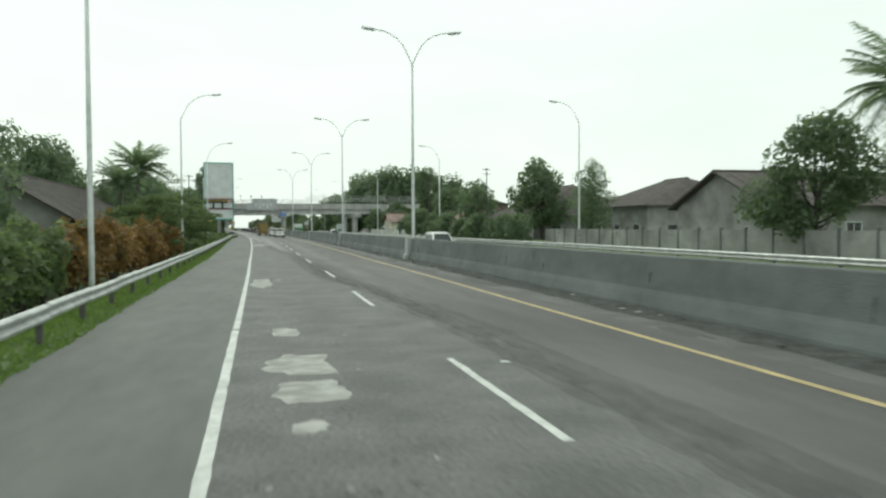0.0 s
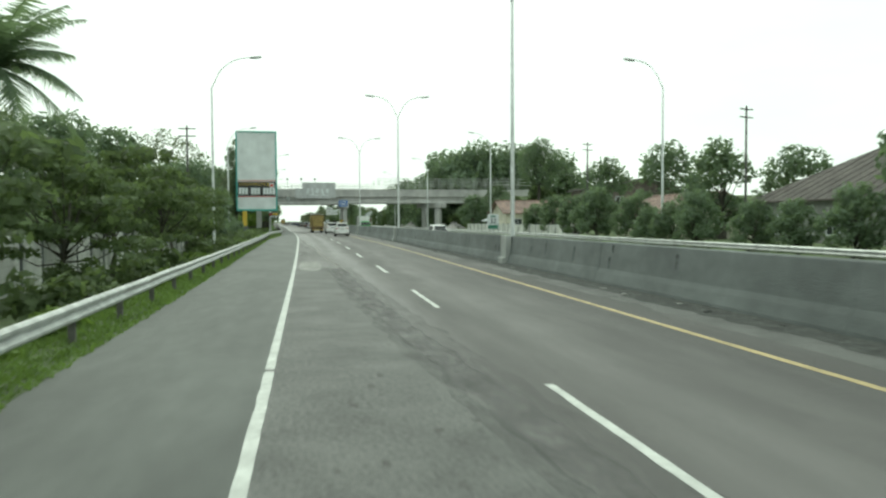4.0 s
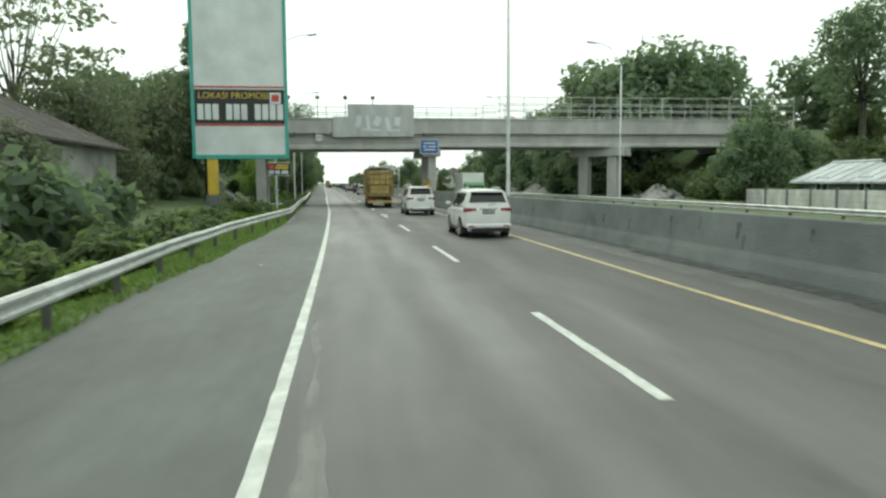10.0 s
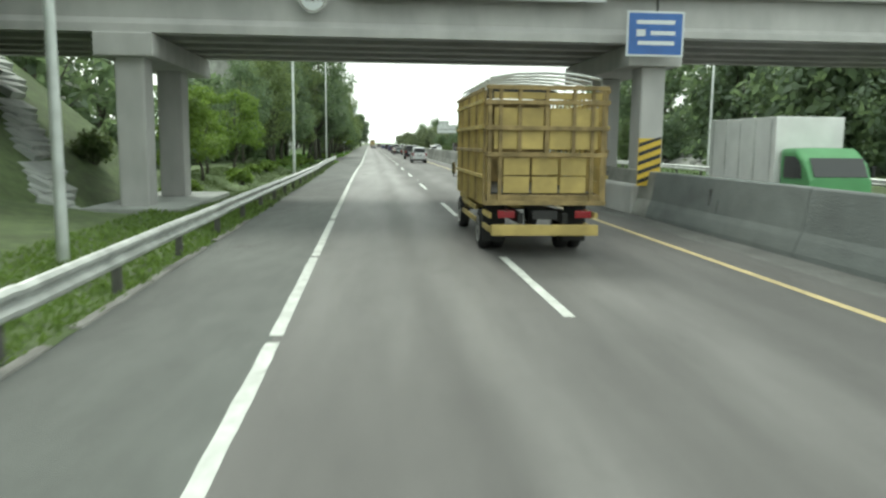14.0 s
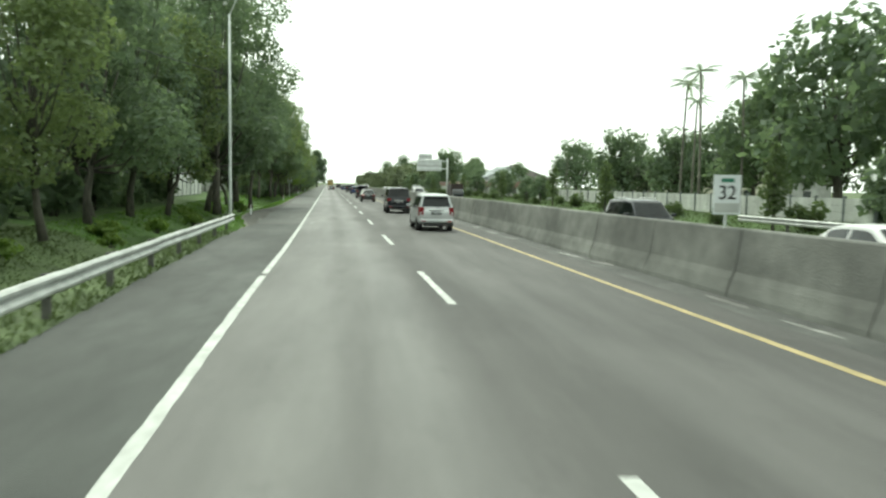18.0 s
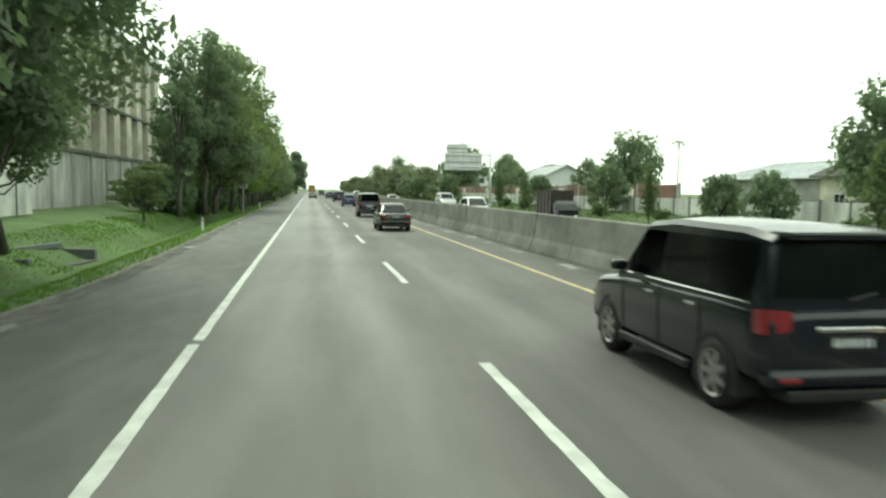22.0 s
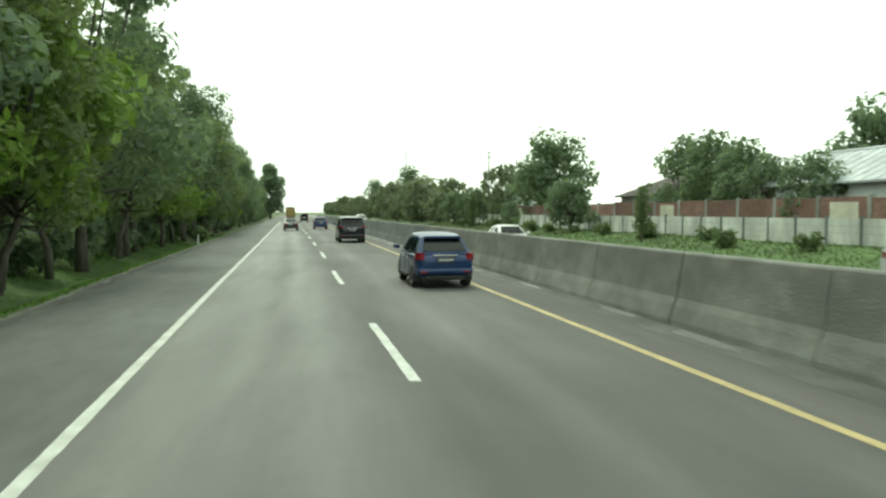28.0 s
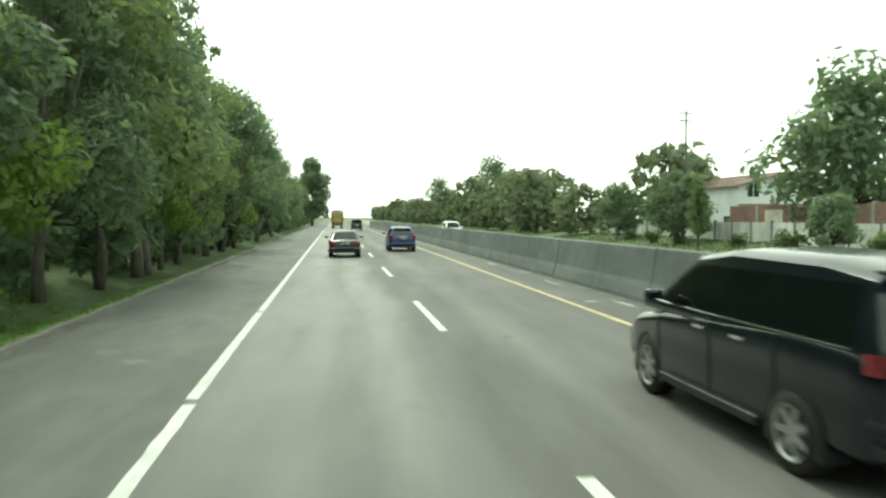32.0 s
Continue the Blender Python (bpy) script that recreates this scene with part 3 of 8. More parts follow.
def blot(name, u, s, w, l, mat, z, seed, parent=None, rough=0.25):
    """A flat uneven patch on the road."""
    r, n = random.Random(seed), 26
    verts = [at(u, s, z)]
    for k in range(n):
        a = 2 * math.pi * k / n
        c, d = math.cos(a), math.sin(a)
        q = 1 / max(abs(c), abs(d)) ** 0.7 * (1 + rough * (noise.noise(Vector((c * 2, d * 2, seed))) + r.uniform(-0.3, 0.3) * 0.5))
        verts.append(at(u + c * q * w / 2, s + d * q * l / 2, z))
    ob = new(name, mesh_of(name, verts, [(0, 1 + k, 1 + (k + 1) % n) for k in range(n)], mat))
    if parent:
        ob.parent = parent
    return ob


# ---- concrete median barrier ----
barrier = thing("median_barrier", Matrix(), "grey stained concrete median barrier in cast segments", "concrete barrier", kind="structure")
PROFILE = [(0, 0.0), (0.01, 0.1), (0.09, 0.36), (0.15, 0.5), (0.27, BARRIER_H - 0.03), (0.3, BARRIER_H), (0.48, BARRIER_H), (0.51, BARRIER_H - 0.03), (0.63, 0.5), (0.69, 0.36), (0.77, 0.1), (0.78, 0.0)]


def foot(s):
    return BARRIER_U + along(s, ((90, 0.75), (180, 0.0), (305, 0.0), (335, -0.16), (355, -0.18), (378, -0.05), (400, 0.0)))


for k in range(-14, 140):
    s0 = 4.0 * k
    tone = M_CONCRETE_DARK if s0 < 200 or s0 > 384 else M_CONCRETE
    slack = 0.4 if s0 < 200 else 1.0
    jig = slack * RNG.uniform(-0.012, 0.012), slack * RNG.uniform(-0.01, 0.01)
    gap = 0.008 if s0 < 200 else 0.035
    strip("barrier_segment", [(u + jig[0] + foot(s0 + 2), z + (jig[1] if z > 0.6 else 0)) for u, z in PROFILE], s0, s0 + 4.0 - gap, 2, tone, barrier, closed=True, wobble=lambda j, s: (foot(s) - foot(s0 + 2), 0))

debris = strip("debris_strip", [(0, 0.0065), (0, 0.012), (0, 0.03)], -40, 150, 0.35, M_DEBRIS, wobble=lambda j, s: ((foot(s) - 0.85 * along(s, ((-40, 1.0), (100, 1.0), (150, 0.3))) + 0.3 * noise.noise(Vector((s * 0.35, 2, 0))) + 0.16 * noise.noise(Vector((s * 1.7, 4, 0)))) if j == 0 else foot(s) - (0.3 if j == 1 else -0.02), 0))
setting(debris, "dark strip of grit and rubble along the barrier's foot", "debris")
for k in range(90):
    r = random.Random(5100 + k)
    q, w = r.uniform(-30, 140), r.uniform(0.02, 0.07)
    st = part("rubble_stone", box(bmesh.new(), -w, w, -w * 1.2, w * 1.2, -w * 0.3, w * 0.5, w * 0.3), M_PATCH if k % 3 == 0 else M_DEBRIS, debris)
    st.matrix_basis = placed(foot(q) - r.uniform(0.05, 0.75), q, 0.012, r.uniform(0, 180))
for k in range(60):
    r = random.Random(5300 + k)
    q, w, z1 = r.uniform(-20, 210), r.uniform(0.03, 0.11), r.uniform(0.75, 1.28)
    z0 = max(0.52, z1 - r.uniform(0.15, 0.6))
    face = lambda z: foot(q) + 0.15 + (z - 0.5) * 0.148 - 0.012
    new("drip_stain", mesh_of("drip_stain", [at(face(z1), q - w, z1), at(face(z1), q + w, z1), at(face(z0), q + w * 0.4, z0), at(face(z0), q - w * 0.5, z0)], [(0, 1, 2, 3)], M_DRIP)).parent = barrier

# ---- steel guard rail ----
guard = thing("guard_rail", Matrix(), "galvanised steel W-beam guard rail on dark posts", "guard rail", kind="structure")
RAIL_LINE = ((-46, -3.3), (40, -3.3), (80, -3.52), (100, -3.62), (147, -3.63), (155, -3.4), (163, -2.8), (171, -2.15), (176, -2.2), (190, -2.38), (228, -2.54), (240, -2.76), (260, -2.85))
BEAM = [(0.0, 0.0), (0.035, 0.012), (0.08, 0.05), (0.08, 0.09), (0.012, 0.15), (0.012, 0.17), (0.08, 0.23), (0.08, 0.27), (0.035, 0.308), (0.0, 0.32)]
BEAM = BEAM + [(u - 0.006, z) for u, z in BEAM[::-1]]
RAIL_END = 259.5
cut = -46.0
while cut < RAIL_END:
    stop = min(cut + 3.5, RAIL_END)
    dz = RNG.uniform(-0.012, 0.012) - 0.05 * min(1, max(0, (cut - 190) / 30))
    strip("rail_beam", [(0.1 + u, 0.42 + z + dz) for u, z in BEAM], cut, stop + 0.12, 1.9, M_GALV, guard, closed=True, wobble=lambda j, s: (along(s, RAIL_LINE), 0))
    bm = bmesh.new()
    box(bm, -0.06, 0.06, -0.05, 0.05, -0.3, 0.68, 0.008)
    box(bm, 0.06, 0.13, -0.04, 0.04, 0.46, 0.7, 0.006)
    post = part("post", bm, M_POST, guard)
    post.matrix_basis = placed(along(cut, RAIL_LINE) - 0.03, cut, 0)
    cut += 3.5

# ---- trees and plants ----


def leaves(name, blobs, count, size, mat, seed, droop=0.0, shell=0.55):
    """A crown of many small pointed leaves, gathered in uneven clumps."""
    g = np.random.default_rng(seed)
    c = np.array([b[0] for b in blobs], float)
    r = np.array([b[1] for b in blobs], float)
    if r.ndim == 1:
        r = np.stack([r, r, r * 0.75], 1)
    vol = r.prod(1) ** 0.7
    pick = g.choice(len(blobs), count, p=vol / vol.sum())
    d = g.normal(size=(count, 3))
    d /= np.linalg.norm(d, axis=1, keepdims=True)
    rad = shell + (1.08 - shell) * g.random(count) ** 0.6
    p = c[pick] + d * r[pick] * rad[:, None] * (0.85 + 0.3 * g.random((count, 1)))
    n = d * 0.7 + g.normal(size=(count, 3)) * 0.6 + np.array([0, 0, 0.5])
    n /= np.linalg.norm(n, axis=1, keepdims=True)
    t = np.cross(n, g.normal(size=(count, 3)))
    t /= np.linalg.norm(t, axis=1, keepdims=True) + 1e-9
    t[:, 2] -= droop
    b = np.cross(n, t)
    s = (size * (0.6 + 0.8 * g.random(count)))[:, None]
    v = np.stack([p - t * s, p + b * s * 0.5, p + t * s, p - b * s * 0.5], 1).reshape(-1, 3)
    f = np.arange(count * 4).reshape(-1, 4)
    me = bpy.data.meshes.new(name)
    me.from_pydata(v.tolist(), [], f.tolist())
    me.materials.append(mat)
    return me


def tree(name, label, category, height, clear, spread, mat, bark, seed, count=2600, size=0.24, clumps=16, trunk=0.2, flat=0.8, droop=0.1, open_=0.0, lean=0.0, rise=(0.22, 0.78)):
    """A tapered trunk with limbs and a crown of leaf clumps."""
    r = random.Random(seed)
    top = thing(name, Matrix(), label, category)
    bm = bmesh.new()
    mid = height * 0.62
    pts = [(0, 0, -0.2), (r.uniform(-0.1, 0.1) + lean * 0.3, r.uniform(-0.1, 0.1), clear * 0.5), (r.uniform(-0.25, 0.25) + lean, r.uniform(-0.25, 0.25), clear), (r.uniform(-0.4, 0.4) + lean * 1.3, r.uniform(-0.4, 0.4), mid)]
    tube(bm, pts, [trunk * 1.35, trunk, trunk * 0.8, trunk * 0.35], 8)
    blobs = []
    crown = height - clear
    for k in range(clumps):
        a, h = 2 * math.pi * (k * 0.382 + r.uniform(-0.1, 0.1)), (k + 0.5) / clumps
        wide = spread * (0.35 + 0.65 * math.sin(math.pi * min(1, rise[0] + rise[1] * h)) ** 0.8) * r.uniform(0.45, 1.0)
        z = clear + crown * (0.08 + 0.82 * h) + r.uniform(-0.05, 0.05) * crown
        c = (pts[2][0] + math.cos(a) * wide * (1 - 0.25 * h), pts[2][1] + math.sin(a) * wide * (1 - 0.25 * h), z)
        rr = spread * r.uniform(0.18, 0.5) * (1 - open_)
        blobs.append((c, (rr, rr, rr * flat)))
        base = Vector(pts[2]).lerp(Vector(pts[3]), r.uniform(0, 0.7) * h)
        elbow = base.lerp(Vector(c), 0.5) + Vector((0, 0, -0.06 * crown))
        tube(bm, [base, elbow, c], [trunk * 0.42, trunk * 0.26, trunk * 0.08], 5)
    part("trunk", bm, bark, top, smooth=True)
    shared("crown", leaves("crown", blobs, count, size, mat, seed, droop), top)
    return top


def palm(name, label, height, seed, fronds=20, length=2.8, trunk=0.16, lean=0.4, thin=False):
    r = random.Random(seed)
    top = thing(name, Matrix(), label, "palm tree")
    bm = bmesh.new()
    pts = [(lean * (k / 6) ** 2, 0, -0.2 + (height + 0.2) * k / 6) for k in range(7)]
    tube(bm, pts, [trunk * (1.3 - 0.5 * k / 6) for k in range(7)], 8)
    part("trunk", bm, M_BARK_PALE, top, smooth=True)
    v, f = [], []
    head = Vector(pts[-1])
    for i in range(fronds):
        a = 2 * math.pi * i * 0.382 + r.uniform(-0.2, 0.2)
        up = r.uniform(-0.15, 1.25) if thin else -0.1 + 1.6 * ((i + 0.5) / fronds) ** 0.75
        l = length * r.uniform(0.8, 1.1)
        out = Vector((math.cos(a), math.sin(a), 0))
        side = Vector((-math.sin(a), math.cos(a), 0))
        curve = []
        for k in range(13):
            q = k / 12
            curve.append(head + out * l * q * (1.0 if thin else 0.85) * math.cos(up * (1 - q * 0.6)) + Vector((0, 0, l * (math.sin(up) * q - ((0.55 + 0.2 * (up < 0.3)) if thin else 0.78 - 0.36 * up) * q * q))))
        for k in range(12):
            w = 0.02 * (1 - k / 13) + 0.006
            j = len(v)
            v += [curve[k] - side * w, curve[k] + side * w, curve[k + 1] + side * w, curve[k + 1] - side * w]
            f.append((j, j + 1, j + 2, j + 3))
            if k < 1:
                continue
            for sgn in (-1, 1):
                for h in ((0.0, 0.5) if thin else (0.0, 0.33, 0.67)):
                    p = curve[k].lerp(curve[k + 1], h)
                    dl = length * (0.2 if thin else 0.23) * math.sin(math.pi * min(1, 0.15 + 0.8 * k / 12)) * r.uniform(0.8, 1.2)
                    tip = p + side * sgn * dl * 0.8 + (curve[k + 1] - curve[k]).normalized() * dl * 0.55 + Vector((0, 0, -dl * r.uniform(0.25, 0.6)))
                    wd = (curve[k + 1] - curve[k]).normalized() * (0.045 if thin else 0.07)
                    j = len(v)
                    v += [p - wd, p + wd, tip]
                    f.append((j, j + 1, j + 2))
    shared("crown", mesh_of("fronds", v, f, M_LEAF_DARK), top)
    return top


def banana(name, label, height, seed):
    r = random.Random(seed)
    top = thing(name, Matrix(), label, "banana plant")
    bm = bmesh.new()
    tube(bm, [(0, 0, -0.1), (0, 0, height * 0.5), (0.05, 0, height * 0.7)], [0.13, 0.1, 0.06], 8)
    part("stem", bm, M_LEAF_LIGHT, top, smooth=True)
    v, f = [], []
    for i in range(9):
        a, up, l = i * 2.4, r.uniform(0.5, 1.2), height * r.uniform(0.5, 0.7)
        out, side = Vector((math.cos(a), math.sin(a), 0)), Vector((-math.sin(a), math.cos(a), 0))
        row = []
        for k in range(8):
            q = k / 7
            p = Vector((0, 0, height * 0.62)) + out * l * q * math.cos(up) + Vector((0, 0, l * (math.sin(up) * q - 0.6 * q * q)))
            w = 0.28 * math.sin(math.pi * (0.06 + 0.9 * q)) + 0.01
            row.append((p - side * w - Vector((0, 0, 0.08)), p, p + side * w - Vector((0, 0, 0.08))))
        for p, q in zip(row, row[1:]):
            j = len(v)
            v += [*p, *q]
            f += [(j, j + 1, j + 4, j + 3), (j + 1, j + 2, j + 5, j + 4)]
    shared("leaves", mesh_of("leaves", v, f, M_LEAF_LIGHT), top)
    return top


def shrub(name, label, wide, high, mat, seed, count=900, size=0.14, category="shrub"):
    r = random.Random(seed)
    top = thing(name, Matrix(), label, category)
    bm = bmesh.new()
    blobs = []
    for k in range(9):
        a = k * 2.4
        d = wide * r.uniform(0.1, 0.62)
        c = (math.cos(a) * d, math.sin(a) * d, high * r.uniform(0.3, 0.78))
        blobs.append((c, (wide * 0.4, wide * 0.4, high * 0.3)))
        tube(bm, [(c[0] * 0.2, c[1] * 0.2, -0.1), (c[0] * 0.6, c[1] * 0.6, c[2] * 0.6), c], [0.035, 0.02, 0.008], 4)
    part("stem", bm, M_BARK, top)
    shared("foliage", leaves("foliage", blobs, count, size, mat, seed, shell=0.3), top)
    return top


def column_tree(name, label, height, wide, mat, seed, count=1400):
    r = random.Random(seed)
    top = thing(name, Matrix(), label, "tree")
    bm = bmesh.new()
    tube(bm, [(0, 0, -0.1), (0, 0, height * 0.3), (0.03, 0, height * 0.9)], [0.08, 0.07, 0.02], 6)
    blobs = []
    for k in range(12):
        h = k / 11
        a = k * 2.4
        w = wide * (0.35 + 0.65 * math.sin(math.pi * (0.25 + 0.7 * h)))
        c = (math.cos(a) * w * 0.35, math.sin(a) * w * 0.35, height * (0.24 + 0.7 * h))
        blobs.append((c, (w * 0.6, w * 0.6, height * 0.09)))
        tube(bm, [(0, 0, c[2] * 0.8), c], [0.025, 0.008], 4)
    part("trunk", bm, M_BARK, top)
    shared("crown", leaves("crown", blobs, count, 0.11, mat, seed, 0.2), top)
    return top


def planted(model, spots, group="", label=""):
    """The model itself at the first spot, copies at the others: (u, s, z, turn, size)."""
    for k, (u, s, z, turn, size) in enumerate(spots):
        m = placed(u, s, z, turn) @ Matrix.Diagonal((size, size, size, 1))
        if k == 0:
            model.matrix_world = m
            ob = model
            base = model
            if group:
                tagged(base, group=group)
        else:
            ob = copy_thing(base, placed(u, s, z, turn))
            ob.matrix_basis = m
        if label:
            tagged(ob, label)

# ---- road bridge over the motorway ----
BR = 202.0
bridge = thing("overbridge", placed(0, BR), "grey concrete road bridge on square piers with steel railings", "bridge")
bridge["kind"] = "structure"


def slab(name, x0, x1, y0, y1, z0, z1, mat, parent, label="", bevel=0.02):
    return part(name, box(bmesh.new(), x0, x1, y0, y1, z0, z1, bevel), mat, parent, label)


slab("deck", -24, 48, 0.3, 8.2, 7.1, 7.5, M_BRIDGE, bridge)
for y in (0.5, 2.3, 4.1, 5.9, 7.6):
    bm = bmesh.new()
    prism(bm, [(y - 0.3, 5.3), (y + 0.3, 5.3), (y + 0.3, 5.55), (y + 0.1, 5.75), (y + 0.1, 6.85), (y + 0.4, 7.1), (y - 0.4, 7.1), (y - 0.1, 6.85), (y - 0.1, 5.75), (y - 0.3, 5.55)], -23.5, 10.1, "x")
    part("girder", bm, M_BRIDGE, bridge)
    bm = bmesh.new()
    prism(bm, [(y - 0.3, 5.5), (y + 0.3, 5.5), (y + 0.3, 5.7), (y + 0.1, 5.85), (y + 0.1, 6.85), (y + 0.4, 7.1), (y - 0.4, 7.1), (y - 0.1, 6.85), (y - 0.1, 5.85), (y - 0.3, 5.7)], 10.2, 44, "x")
    part("girder", bm, M_BRIDGE, bridge)
slab("parapet", -24, 48, -0.05, 0.25, 6.75, 8.1, M_BRIDGE, bridge)
slab("parapet", -24, 48, 8.2, 8.5, 6.75, 8.1, M_BRIDGE, bridge)
slab("coping", -24, 48, -0.13, 0.33, 8.1, 8.24, M_BRIDGE, bridge)
for x, half in ((-6.25, 0.44), (10.1, 0.4)):
    bm = bmesh.new()
    box(bm, x - 0.95, x + 0.8, 0.0, 8.2, 4.58, 5.28, 0.04)
    part("pier_cap", bm, M_BRIDGE, bridge)
    for y in (0.8, 5.4):
        slab("pier_column", x - half, x + half, y - 0.5, y + 0.5, -0.4, 4.62, M_BRIDGE, bridge, bevel=0.06)
slab("pier_pad", -7.6, -4.7, -0.6, 7.6, -0.5, 0.06, M_CONCRETE_PALE, bridge, bevel=0.04)
skew = Matrix.Translation((27.7, 2.05, 0)) @ Matrix.Rotation(radians(-46), 4, "Z")
part("pier_cap", box(bmesh.new(), -3.1, 3.1, -0.8, 0.8, 4.6, 5.48, 0.04, skew), M_BRIDGE, bridge)
for x in (-1.6, 1.6):
    part("pier_column", box(bmesh.new(), x - 0.52, x + 0.52, -0.52, 0.52, -0.4, 4.62, 0.06, skew), M_BRIDGE, bridge)
slab("pier_base", 9.0, 12.0, -1.2, 9.2, -0.2, 0.9, M_BRIDGE, bridge, bevel=0.08)
slab("abutment", 41.5, 48, 0.0, 8.4, -0.5, 7.1, M_BRIDGE, bridge)
for y in (0.1, 8.35):
    for z, x0, x1 in ((9.25, -24, 16.5), (8.75, -24, 16.5), (10.35, 16.5, 48), (9.7, 16.5, 48), (9.1, 16.5, 48)):
        part("hand_rail", tube(bmesh.new(), [(x0, y, z), (x1, y, z)], 0.035, 6), M_GALV, bridge)
    x = -24
    while x < 48:
        part("rail_post", tube(bmesh.new(), [(x, y, 8.2), (x, y, 9.28 if x < 16.5 else 10.38)], 0.04, 6), M_GALV, bridge)
        x += 2.4
for x in (-3.5, -0.8, 1.8, 4.4):
    bm = bmesh.new()
    box(bm, x - 0.18, x + 0.18, 0.0, 0.3, 10.0, 10.3, 0.04)
    tube(bm, [(x, 0.12, 8.2), (x, 0.12, 10.05)], 0.03, 6)
    part("flood_lamp", bm, M_POST, bridge)
for x in (-3, -1.2, 0.4, 2.4, 4.2, 5.9, 7.6, 9.2):
    bm = bmesh.new()
    tube(bm, [(x, -0.1, 6.85), (x + 0.02, -0.2, 6.6)], 0.06, 6)
    part("drain_pipe", bm, M_POST, bridge)

hoarding = thing("bridge_hoarding", placed(0, BR - 0.16), "blank weathered white hoarding fixed to the bridge parapet", "billboard")
slab("panel", 2.0, 8.3, -0.06, 0.0, 6.45, 9.5, M_HOARD, hoarding, bevel=0.01)
slab("side_panel", 0.6, 1.98, -0.05, 0.0, 6.4, 8.35, M_HOARD, hoarding, bevel=0.01)
for x in (2.4, 5.1, 7.9):
    slab("batten", x - 0.05, x + 0.05, 0.0, 0.1, 6.5, 9.45, M_GALV, hoarding, bevel=0.005)

for k, (x, z, w, h, tilt) in enumerate(((3.0, 7.9, 0.5, 1.1, 12), (3.9, 7.8, 0.35, 1.3, -8), (4.8, 7.95, 0.6, 0.9, 25), (5.8, 7.7, 0.4, 1.2, -15), (6.7, 7.9, 0.55, 0.8, 8), (4.2, 7.1, 1.8, 0.16, 3), (6.4, 7.05, 1.1, 0.14, -4))):
    bm = bmesh.new()
    box(bm, -w / 2, w / 2, -0.068, -0.0605, -h / 2, h / 2, 0.002, Matrix.Translation((x, 0, z)) @ Matrix.Rotation(radians(tilt), 4, "Y"))
    part("faded_shape", bm, M_SIGN_WHITE, hoarding)

blue_sign = thing("information_sign", placed(9.72, BR - 0.25), "blue sign with white lines of writing on the bridge pier", "road sign")
slab("board", -0.9, 0.9, -0.04, 0.0, 4.8, 6.15, M_SIGN_WHITE, blue_sign, bevel=0.008)
slab("face", -0.84, 0.84, -0.05, -0.041, 4.86, 6.09, M_SIGN_BLUE, blue_sign, bevel=0.002)
for z, a, b in ((5.82, -0.6, 0.6), (5.5, -0.15, 0.62), (5.2, -0.55, 0.6)):
    slab("text_bar", a, b, -0.056, -0.051, z - 0.06, z + 0.06, M_SIGN_WHITE, blue_sign, bevel=0.001)
slab("emblem", -0.6, -0.32, -0.056, -0.051, 5.4, 5.6, M_SIGN_WHITE, blue_sign, bevel=0.001)

limit_sign = thing("height_limit_sign", placed(-0.7, BR - 0.1), "round grey height limit sign bolted to the bridge girder", "road sign")
bm = bmesh.new()
tube(bm, [(0, 0, 6.35), (0, -0.05, 6.35)], 0.42, 28)
part("disc", bm, M_SIGN_WHITE, limit_sign)
bm = bmesh.new()
for k in range(28):
    a0, a1 = 2 * math.pi * k / 28, 2 * math.pi * (k + 1) / 28
    vs = [bm.verts.new((r * math.cos(a), -0.054, 6.35 + r * math.sin(a))) for a, r in ((a0, 0.34), (a1, 0.34), (a1, 0.41), (a0, 0.41))]
    bm.faces.new(vs)
part("ring", bm, M_PATCH, limit_sign)


def lettering(text, size, m, mat, parent, name="lettering", thick=0.004):
    cu = bpy.data.curves.new(name, "FONT")
    cu.body, cu.size, cu.extrude = text, size, thick
    cu.align_x, cu.align_y = "CENTER", "CENTER"
    ob = new(name, cu)
    dg = bpy.context.evaluated_depsgraph_get()
    me = bpy.data.meshes.new_from_object(ob.evaluated_get(dg))
    bpy.data.objects.remove(ob)
    me.materials.clear()
    me.materials.append(mat)
    o2 = new(name, me)
    o2.parent = parent
    o2.matrix_basis = m
    return o2


lettering("4.2", 0.26, pose(-0.09, -0.058, 6.35, 90, 0, 0), M_SIGN_BLACK, limit_sign)
lettering("M", 0.26, pose(0.23, -0.058, 6.35, 90, 0, 0), M_SIGN_BLACK, limit_sign)

# ---- billboard before the bridge ----
board = thing("roadside_billboard", placed(0, 185, 0, 0), "tall empty white billboard with teal frame and black promotion band", "billboard")
slab("panel", -9.3, -2.85, -0.25, 0.2, 4.05, 17.1, M_SIGN_WHITE, board, bevel=0.02)
for a, b, z0, z1 in ((-9.42, -9.2, 3.9, 17.2), (-2.95, -2.73, 3.9, 17.2), (-9.2, -2.95, 3.85, 4.15), (-9.2, -2.95, 16.98, 17.22)):
    slab("frame_bar", a, b, -0.34, 0.26, z0, z1, M_TEAL, board, bevel=0.02)
slab("black_band", -9.18, -2.97, -0.29, -0.252, 6.35, 8.75, M_SIGN_BLACK, board, bevel=0.004)
for z in (6.2, 8.86):
    slab("red_stripe", -9.18, -2.97, -0.285, -0.252, z, z + 0.12, M_SIGN_RED, board, bevel=0.004)
lettering("LOKASI", 0.62, pose(-7.9, -0.3, 8.3, 90, 0, 0), M_SIGN_YELLOW, board)
lettering("PROMOSI", 0.62, pose(-5.35, -0.3, 8.3, 90, 0, 0), M_SIGN_YELLOW, board)
slab("emblem", -3.98, -3.2, -0.3, -0.29, 7.75, 8.55, M_SIGN_WHITE, board, bevel=0.004)
